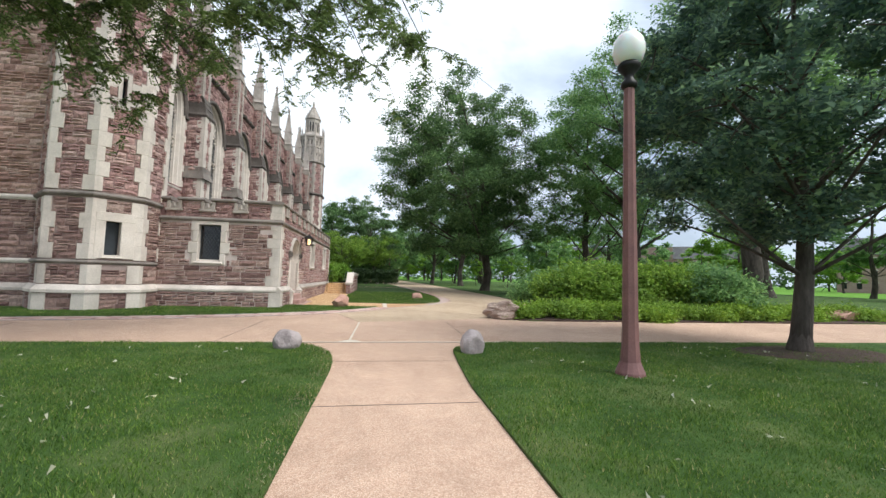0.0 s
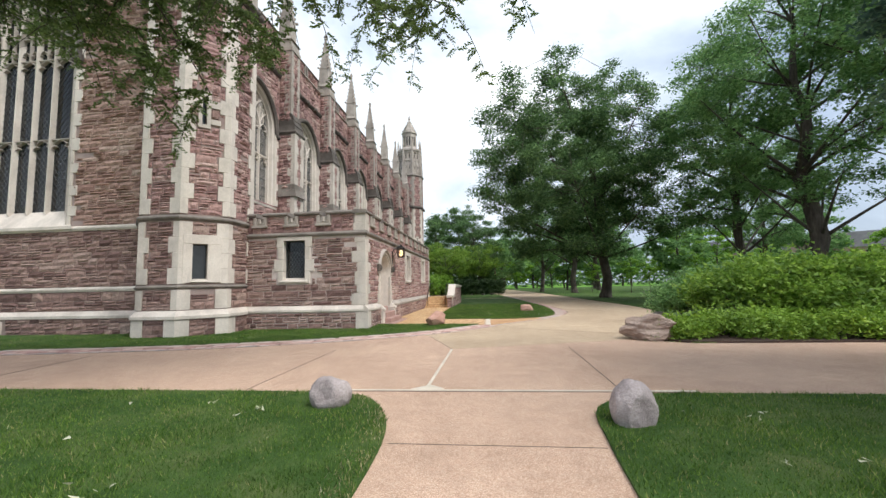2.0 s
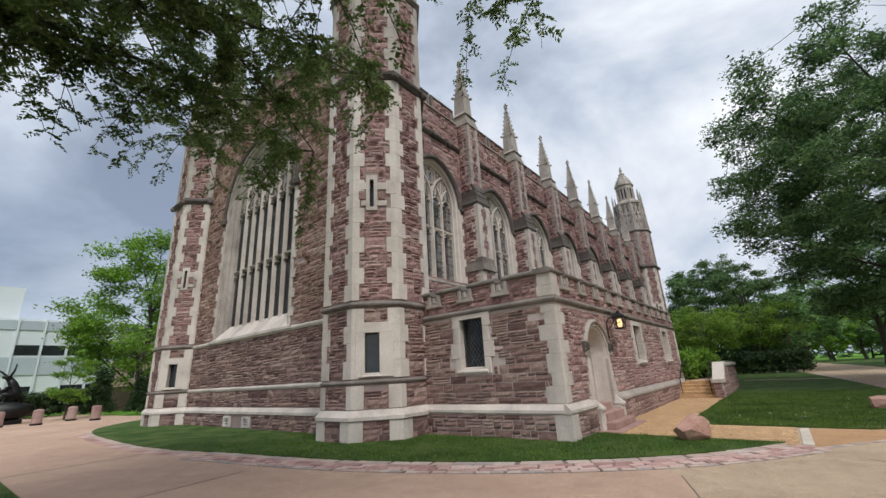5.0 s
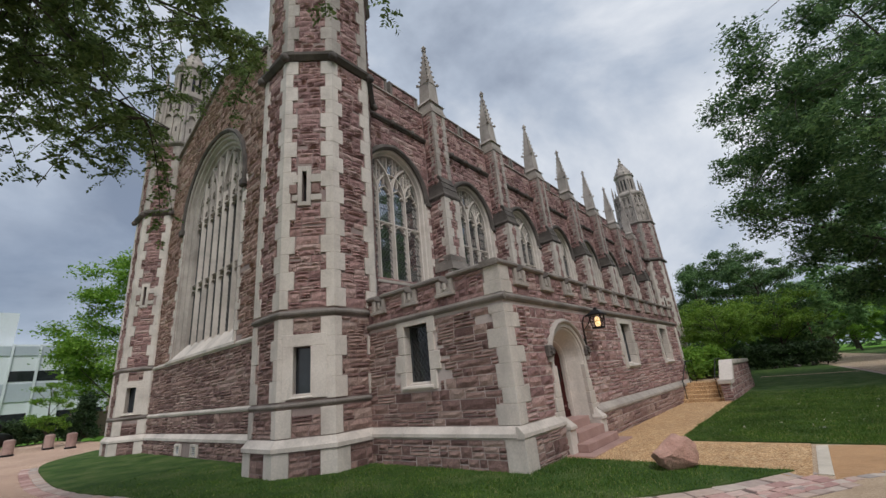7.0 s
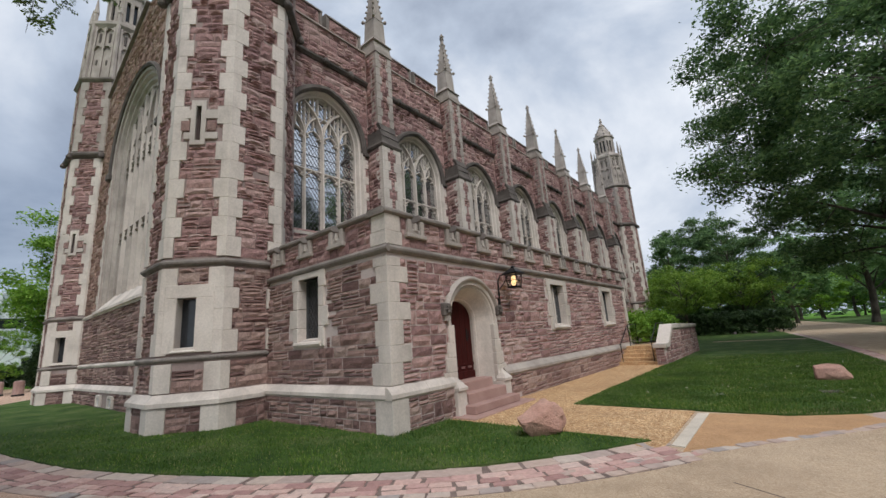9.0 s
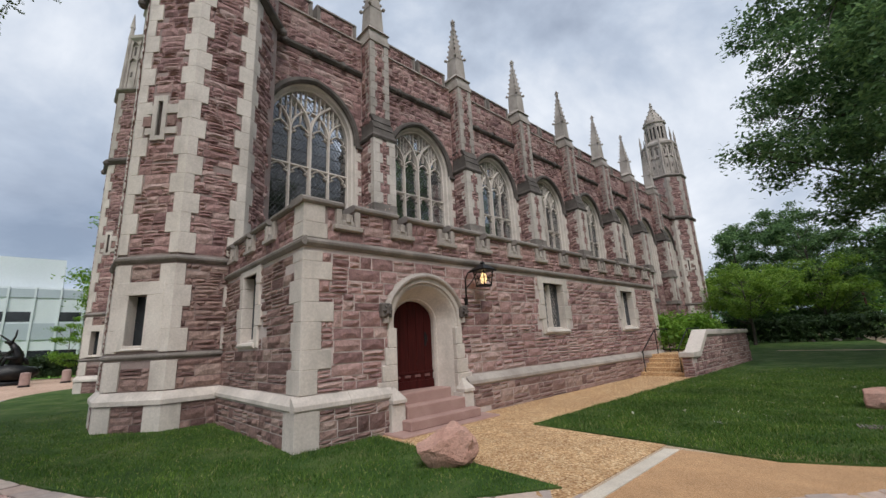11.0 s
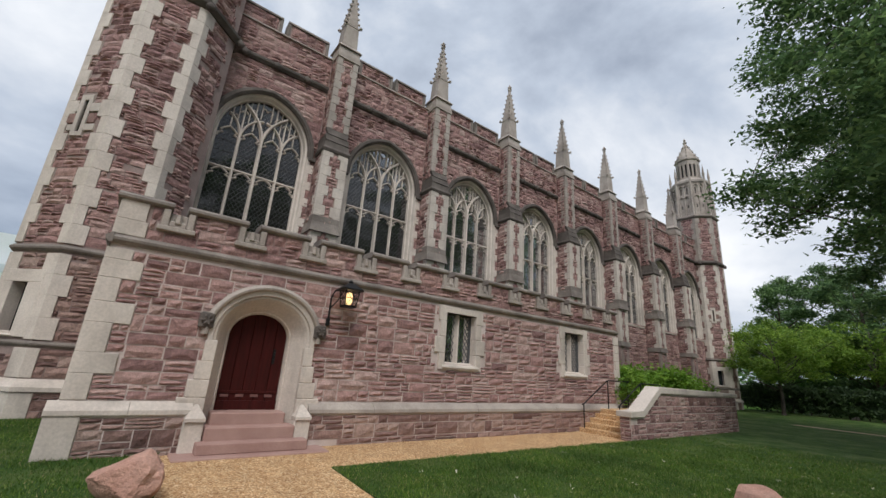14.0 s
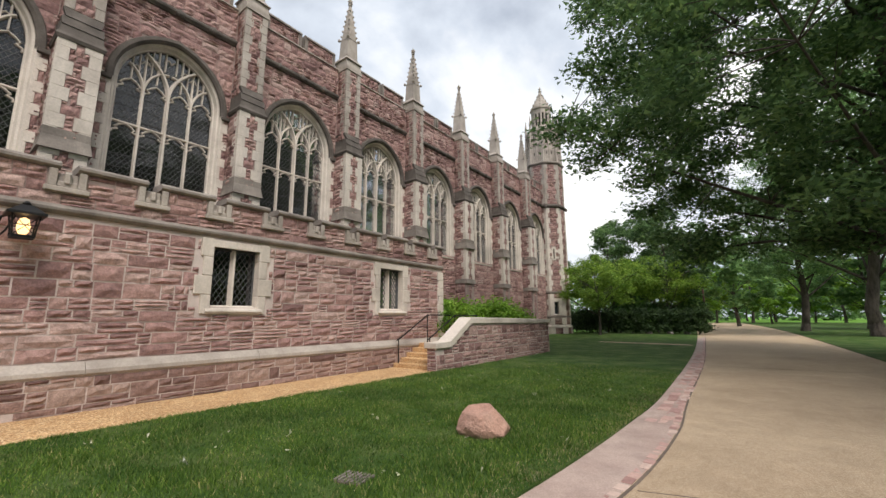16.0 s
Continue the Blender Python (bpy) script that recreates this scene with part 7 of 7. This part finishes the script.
add_lathe(bm, [(0.15, 5.675), (0.13, 5.73), (0.05, 5.78), (0.02, 5.86), (0.008, 5.9)], 16)
part("finial", bm, M_WHITE, globe, "small pale cap")
copy_thing(lamp, pose(1.6, 76, 0.02))


# ---- statue, bollards ----
bm = bmesh.new()
bmesh.ops.create_icosphere(bm, subdivisions=3, radius=1)
for v in bm.verts:
    v.co = Vector((v.co.x * 1.25, v.co.y * 1.9, v.co.z * 0.85 + 1.15)) * (1 + 0.10 * noise.noise(v.co * 1.7))
    v.co.z = max(v.co.z, 0.25)
add_box(bm, -0.8, 0.8, -1.1, 1.1, -0.1, 0.4, 0.08)
for pts, a, b in (([(0, 0.1, 1.9), (0, 0.3, 2.8), (0, 0.0, 3.5), (0, -0.3, 4.0)], 0.55, 0.22), ([(0, -0.25, 3.9), (0, -0.55, 4.15), (0, -0.8, 4.1)], 0.26, 0.12),
                  ([(0.1, -0.3, 4.1), (0.15, -0.1, 4.7), (0.2, -0.05, 5.3)], 0.10, 0.06), ([(-0.1, -0.35, 4.1), (-0.15, -0.8, 4.5), (-0.2, -1.2, 4.85)], 0.10, 0.06),
                  ([(0.3, -0.1, 3.3), (0.4, -0.75, 2.9), (0.3, -1.0, 3.3)], 0.14, 0.09), ([(-0.3, -0.1, 3.2), (-0.35, -0.85, 2.6), (-0.2, -0.9, 2.1)], 0.15, 0.09),
                  ([(0.35, 0.3, 2.5), (0.45, -0.5, 2.6), (0.4, -0.7, 1.8)], 0.26, 0.12), ([(-0.35, 0.3, 2.5), (-0.4, 0.9, 2.3), (-0.3, 1.0, 1.9)], 0.28, 0.14)):
    add_tube(bm, pts, a, b, 8)
tagged(finish("statue", bm, M_BRONZE, None, True, pose(-47, 12.2, 0.0) @ Matrix.Scale(0.85, 4)), "dark bronze animal statue seated on a rounded rock", "statue")
bo = thing("bollard", "short brown brick bollard with dark foot at the drive's edge", "bollard", "drive bollards", m=pose(-41, 9.4, 0))
bm = bmesh.new()
add_lathe(bm, [(0.30, 0.12), (0.30, 0.95), (0.27, 1.02), (0.1, 1.06)], 12)
part("body", bm, M_FARBRICK, bo)
bm = bmesh.new()
add_lathe(bm, [(0.34, -0.05), (0.34, 0.10), (0.30, 0.13)], 12)
part("foot", bm, M_IRON, bo)
for x, y in ((-40.5, 10.4), (-43, 11.5), (-41.5, 13.3), (-44, 15.6), (-40.8, 16.4)):
    copy_thing(bo, pose(x, y, 0))
bm = bmesh.new()
gr = thing("drain_grate", "square pale drain grate set in the lawn", "drain", m=pose(2.25, 24.55, 0.035, 0, 0, 12))
add_box(bm, -0.16, 0.16, -0.14, 0.14, -0.02, 0.004)
part("well", bm, M_CRACK, gr)
for k in range(7):
    bm = bmesh.new()
    add_box(bm, -0.15 + k * 0.05 - 0.012, -0.15 + k * 0.05 + 0.012, -0.13, 0.13, 0.004, 0.02)
    part("bar", bm, M_LIME_DARK, gr)


# ---- far buildings ----
def modern_building(m):
    b = thing("office_building", "white modern building with grey panels and ribbon windows", "building", m=m)
    W, H = 60, 12.6
    bm = bmesh.new()
    add_box(bm, -W / 2, W / 2, 0, 14, -0.3, 9.2)
    part("wall", bm, M_WHITE, b)
    bm = bmesh.new()
    add_box(bm, -W / 2 + 2, W / 2 - 8, 1.5, 13, 9.2, H)
    part("roof_storey", bm, M_WHITE, b, "pale windowless roof storey")
    for k in range(2):
        bm = bmesh.new()
        add_box(bm, -10 + k * 14, -6 + k * 14, 1.4, 1.52, 10.0, 11.2)
        part("louvre", bm, M_GREYPANEL, b, "grey roof louvre")
    n = 30
    for k in range(n + 1):
        bm = bmesh.new()
        x = -W / 2 + W * k / n
        add_box(bm, x - 0.09, x + 0.09, -0.22, 0.0, 0, 9.2)
        part("fin", bm, M_WHITE, b)
    for k in range(n):
        x0, x1 = -W / 2 + W * k / n + 0.12, -W / 2 + W * (k + 1) / n - 0.12
        for z0, z1, mt, nm in ((8.1, 9.0, M_GREYPANEL, "panel"), (5.6, 6.6, M_DARKPANE, "window"), (3.7, 5.4, M_GREYPANEL, "panel"), (1.6, 2.6, M_DARKPANE, "window"), (0.2, 1.2, M_GREYPANEL, "panel")):
            if nm == "window" and (k * 7 + int(z0)) % 5 == 0:
                continue
            bm = bmesh.new()
            add_box(bm, x0, x1, -0.1 if nm == "panel" else -0.04, 0.05, z0, z1)
            part(nm, bm, mt, b)
    return b


modern_building(pose(-75, -14, 0, 0, 0, 90) @ Matrix.Scale(1.28, 4))


def far_house(m, W, H, D, seed):
    b = thing("campus_hall", "distant pink stone campus hall with grey roof", "building", "campus halls", m=m)
    bm = bmesh.new()
    add_box(bm, -W / 2, W / 2, 0, D, -0.3, H)
    part("wall", bm, M_FARBRICK, b)
    bm = bmesh.new()
    add_prism(bm, [(-W / 2 - 0.4, -0.4), (W / 2 + 0.4, -0.4), (W / 2 + 0.4, D + 0.4), (-W / 2 - 0.4, D + 0.4)], H, H + D * 0.35, [(-W / 2, D / 2 - 0.1), (W / 2, D / 2 - 0.1), (W / 2, D / 2 + 0.1), (-W / 2, D / 2 + 0.1)])
    part("roof", bm, M_ROOF, b)
    for f in range(int(H // 3.6)):
        for k in range(int(W // 3.2)):
            x = -W / 2 + 1.6 + k * 3.2
            bm = bmesh.new()
            add_box(bm, x - 0.55, x + 0.55, -0.06, 0.05, 1.1 + f * 3.6, 2.9 + f * 3.6)
            win = part("window", bm, M_DARKPANE, b)
            bm = bmesh.new()
            add_box(bm, x - 0.75, x + 0.75, -0.12, 0.02, 2.9 + f * 3.6, 3.15 + f * 3.6)
            part("lintel", bm, M_LIME, win)
    bm = bmesh.new()
    add_box(bm, -W * 0.1, W * 0.1, -2.0, 0.0, -0.3, H + 4.5)
    part("bay_tower", bm, M_FARBRICK, b)
    return b


hall = far_house(pose(110, 150, 0, 0, 0, -35), 70, 11, 16, 1)
copy_thing(hall, pose(150, 70, 0, 0, 0, -65))
copy_thing(hall, pose(-95, 60, 0, 0, 0, 70))
bm = bmesh.new()
add_box(bm, -66, -61, 19.5, 32, -0.2, 2.6, 0.05)
tagged(finish("red_wall", bm, M_FARBRICK), "low red brick wall beyond the drive", "wall", kind="structure")


# ---- brick edging of the road ----
def paver_mat():
    m, nt, b = start("paver_pieces", 0.85, 0, 0.35)
    o = nt.nodes.new("ShaderNodeObjectInfo")
    c = ramp(nt, o.outputs["Random"], [(0, (0.34, 0.19, 0.170)), (0.4, (0.50, 0.305, 0.270)), (0.75, (0.58, 0.385, 0.330)), (1, (0.62, 0.47, 0.41))])
    c = mix(nt, 0.5, c, ramp(nt, pnoise(nt, 14, 4, 0.65), [(0.3, (0.6, 0.6, 0.6)), (0.7, (1.25, 1.25, 1.25))]), "MULTIPLY")
    nt.links.new(c, b.inputs["Base Color"])
    bump(nt, b, pnoise(nt, 40, 4, 0.7), 0.6, 0.01)
    return m


def sett_mat():
    m, nt, b = start("sett_pieces", 0.85, 0, 0.35)
    o = nt.nodes.new("ShaderNodeObjectInfo")
    c = ramp(nt, o.outputs["Random"], [(0, (0.36, 0.32, 0.30)), (0.35, (0.46, 0.345, 0.295)), (0.7, (0.52, 0.39, 0.32)), (1, (0.54, 0.46, 0.40))])
    c = mix(nt, 0.5, c, ramp(nt, pnoise(nt, 10, 4, 0.65), [(0.3, (0.65, 0.65, 0.65)), (0.7, (1.2, 1.2, 1.2))]), "MULTIPLY")
    nt.links.new(c, b.inputs["Base Color"])
    bump(nt, b, pnoise(nt, 30, 4, 0.7), 0.5, 0.01)
    return m


M_PAVER, M_SETT = paver_mat(), sett_mat()
M_WORN = surface("worn_pink_concrete", [(0.3, (0.40, 0.285, 0.245)), (0.7, (0.54, 0.415, 0.365))], 1.2, 60, 0.9, 0.5, 0.006, 0.5, dirt=((0.26, 0.19, 0.16), 1.6, 0.5))
M_BEDDING = surface("dark_bedding_sand", [(0.3, (0.13, 0.092, 0.080)), (0.7, (0.24, 0.175, 0.150))], 3, 60, 0.95)


def block_meshes(name, mat, seed):
    out = []
    rng = random.Random(seed)
    for k in range(8):
        bm = bmesh.new()
        add_box(bm, -0.5, 0.5, -0.5, 0.5, -1, 0, 0.07)
        for v in bm.verts:
            v.co += Vector((rng.uniform(-0.05, 0.05), rng.uniform(-0.06, 0.06), rng.uniform(-0.12, 0.05) if v.co.z > -0.5 else 0))
        bmesh.ops.recalc_face_normals(bm, faces=bm.faces)
        me = bpy.data.meshes.new(name)
        bm.to_mesh(me)
        bm.free()
        me.materials.append(mat)
        out.append(me)
    return out


PAVERS, SETTS = block_meshes("paver", M_PAVER, 1), block_meshes("sett", M_SETT, 2)


def walk_line(pts, step):
    """Points and unit directions at even steps along a line."""
    out, carry = [], 0.0
    for a, b in zip(pts, pts[1:]):
        a, b = Vector(a), Vector(b)
        l = (b - a).length
        d = (b - a) / l if l else Vector((1, 0))
        while carry < l:
            out.append((a + d * carry, d))
            carry += step
        carry -= l
    return out


def course_of(line, offset, step, width, meshes, name, parent, rng, z=0.006, gap=0.012):
    for p, d in walk_line(line, step):
        n = Vector((d.y, -d.x))
        q = p + n * (offset + width / 2 + rng.uniform(-0.012, 0.012)) + d * rng.uniform(-0.04, 0.04)
        s = (step - gap) * rng.uniform(0.90, 1.06)
        put(name, rng.choice(meshes), parent, pose(q.x, q.y, z + rng.uniform(-0.004, 0.006), 0, 0, math.degrees(math.atan2(d.y, d.x)) + rng.uniform(-2.5, 2.5)) @ Matrix.Diagonal((s, width - gap, 0.06, 1)))


rng5 = random.Random(55)
band = thing("brick_band", "worn pink brick and pale sett edging between lawn and road", "edging", kind="structure")
near1 = [p for p in LAWN1_EDGE if p[0] > -13.5]
bedding = [(Vector(p) + Vector((d.y, -d.x)) * 0.985) for p, d in walk_line(near1, 0.5)]
poly_slab("band_bedding", near1 + [tuple(q) for q in reversed(bedding)], -0.02, 0.003, M_BEDDING, "dark sandy bedding under the edging bricks", "bedding")
course_of(near1, 0.0, 0.46, 0.30, SETTS, "sett", band, rng5, 0.016)
for at, step, width in ((0.305, 0.34, 0.20), (0.508, 0.27, 0.16), (0.671, 0.30, 0.14)):
    course_of(near1, at, step, width, PAVERS, "paver", band, rng5, 0.016)
course_of(near1, 0.815, 0.27, 0.16, SETTS, "sett", band, rng5, 0.016)
far1 = [p for p in LAWN1_EDGE if -28 < p[0] <= -13.4]
band2 = thing("brick_band", "pale sett edging along the far drive lawn", "edging", kind="structure")
course_of(far1, 0.0, 0.45, 0.3, SETTS, "sett", band2, rng5, 0.014)
course_of(far1, 0.3, 0.45, 0.3, PAVERS, "paver", band2, rng5, 0.014)
# edging that swings round to the long lawn
OUTER = smooth_line([(-0.55, 17.5), (0.25, 18.5), (1.0, 19.45), (1.75, 20.3), (2.45, 21.1), (3.15, 22.1), (4.0, 23.9), (4.5, 25.8), (4.62, 28.5), (4.45, 31.4), (4.0, 41), (2.6, 60)])
band3 = thing("brick_band", "pink brick and cobble edging along the long lawn", "edging", kind="structure")
course_of([p for p in OUTER if p[1] < 23], -0.17, 0.24, 0.17, SETTS, "sett", band3, rng5, 0.012, 0.016)
course_of([p for p in OUTER if 23 <= p[1] < 60], -0.12, 0.19, 0.12, PAVERS, "sett", band3, rng5, 0.008)
inner = [p for p in LAWN2_EDGE if p[1] > 22.3 and p[1] < 61]
poly_slab("band_bedding", inner + [(x - 0.02, y) for x, y in reversed(OUTER) if y > 21.0], -0.02, 0.004, M_WORN, "worn pinkish concrete band beside the lawn", "bedding")
crack = bmesh.new()
edge6 = [p for p in OUTER if 23.5 < p[1] < 61]
for (x0, y0), (x1, y1) in zip(edge6, edge6[1:]):
    add_prism(crack, [(x0 - 0.005, y0), (x1 - 0.005, y1), (x1 + 0.03, y1), (x0 + 0.03, y0)], -0.01, 0.005)
tagged(finish("joint", crack, M_CRACK), "dark open joint between edging and road", "joint", kind="structure")
line6 = [p for p in inner if 28.5 < p[1] < 46]
for k in range(2):
    course_of(line6, 0.12 + 0.2 * k, 0.34, 0.19, PAVERS, "paver", band3, rng5, 0.008)


# ---- grass blades ----
def inside_poly(px, py, poly):
    inside = np.zeros(len(px), bool)
    n = len(poly)
    for i in range(n):
        (x0, y0), (x1, y1) = poly[i], poly[(i + 1) % n]
        if y0 == y1:
            continue
        c = ((y0 > py) != (y1 > py)) & (px < (x1 - x0) * (py - y0) / (y1 - y0) + x0)
        inside ^= c
    return inside


def blades(name, poly, box, density, height, width, seed, label, keep=None, material=None):
    rng = np.random.default_rng(seed)
    x0, x1, y0, y1 = box
    n = int((x1 - x0) * (y1 - y0) * density)
    px, py = rng.uniform(x0, x1, n), rng.uniform(y0, y1, n)
    ok = inside_poly(px, py, poly)
    if keep is not None:
        ok &= keep(px, py, rng.random(n))
    px, py = px[ok], py[ok]
    n = len(px)
    tuft = 0.75 + 0.35 * np.sin(px * 3.1 + np.sin(py * 2.3) * 2) * np.sin(py * 2.7 + 1.3 * np.sin(px * 1.7))
    h = height * rng.uniform(0.5, 1.25, n) * tuft
    a = rng.uniform(0, 2 * np.pi, n)
    lean = rng.uniform(0.2, 1.1, n) * h
    b = rng.uniform(0, 2 * np.pi, n)
    w = width * rng.uniform(0.6, 1.4, n)
    v = np.zeros((n, 3, 3))
    v[:, 0] = np.stack([px - np.cos(a) * w, py - np.sin(a) * w, np.full(n, 0.02)], 1)
    v[:, 1] = np.stack([px + np.cos(a) * w, py + np.sin(a) * w, np.full(n, 0.02)], 1)
    v[:, 2] = np.stack([px + np.cos(b) * lean, py + np.sin(b) * lean, 0.03 + h], 1)
    me = mesh_np(name, v.reshape(-1, 3), np.arange(3 * n).reshape(n, 3), material or M_BLADE)
    tagged(put(name, me), label, "grass", kind="stuff")


def falloff(cx, cy, near, far):
    def keep(px, py, r):
        d = np.hypot(px - cx, py - cy)
        return r < np.clip(1 - (d - near) / (far - near), 0.12, 1)
    return keep


WEST, EASTL = LAWNS["lawn"][0], LAWNS["lawn_east"][0]
blades("grass", WEST, (-13, -0.6, 1.2, 9.2), 2200, 0.05, 0.0055, 71, "short mown green grass blades beside the footpath", falloff(-1.5, 4, 3.5, 11))
blades("grass", EASTL, (1.1, 12, 1.2, 9.3), 2200, 0.05, 0.0055, 72, "short mown grass blades round the lamp post", falloff(2, 4, 3.5, 11))
blades("grass", LAWNS["lawn_annex"][0], (-2.5, 4.2, 21.7, 36), 2200, 0.065, 0.007, 73, "short mown grass blades on the annex lawn", falloff(2.5, 24, 4, 13))
blades("grass", LAWNS["lawn_chapel"][0], (-16, 0.2, 12.7, 19.7), 1300, 0.055, 0.007, 74, "dark mown grass blades along the stone walls", falloff(-2, 17, 5, 14))


M_STRAW = leaf_mat("dry_straw_blades", [(0, (0.30, 0.24, 0.13)), (0.6, (0.44, 0.37, 0.22)), (1, (0.56, 0.50, 0.34))], 0.3)


def by_edge(line, reach):
    e = np.array(line)

    def keep(px, py, r):
        d = np.full(len(px), 9.0)
        for x, y in e:
            d = np.minimum(d, np.hypot(px - x, py - y))
        patch = 0.55 + 0.45 * np.sin(px * 5.3 + 1.7 * np.sin(py * 3.1)) * np.sin(py * 4.1)
        return r < np.clip(1 - d / reach, 0, 1) * patch
    return keep


blades("dry_grass", LAWNS["lawn_annex"][0], (0.2, 4.1, 21.6, 32), 1800, 0.045, 0.006, 75, "dry straw-coloured grass along the lawn's worn edge", by_edge([p for p in LAWN2_EDGE if p[1] < 33], 0.55), M_STRAW)
blades("dry_grass", WEST, (-3.0, -0.6, 1.2, 9.2), 1500, 0.045, 0.006, 76, "dry straw-coloured grass along the footpath's edge", by_edge([(-0.74, 1.2 + 0.3 * k) for k in range(20)] + FLARE_L, 0.38), M_STRAW)


# ---- fallen leaves ----
M_DRYLEAF = leaf_mat("pale_fallen_leaves", [(0, (0.30, 0.33, 0.20)), (0.5, (0.50, 0.48, 0.36)), (1, (0.62, 0.60, 0.50))], 0.2)
g = np.random.default_rng(9)
spots = np.concatenate([np.stack([g.uniform(-9, -0.9, 90), g.uniform(2, 9, 90), np.full(90, 0.07)], 1), np.stack([g.uniform(1.5, 9, 90), g.uniform(2, 9, 90), np.full(90, 0.07)], 1), np.stack([g.uniform(-2, 3.6, 70), g.uniform(22.5, 33, 70), np.full(70, 0.07)], 1)])
v, f = leaf_cloud(g, spots, 320, 0.05, 0.06, 0.05, 0.5)
tagged(put("fallen_leaves", mesh_np("fallen_leaves", v, f, M_DRYLEAF)), "scattered pale fallen leaves and clover heads on the lawns", "leaves", kind="stuff")
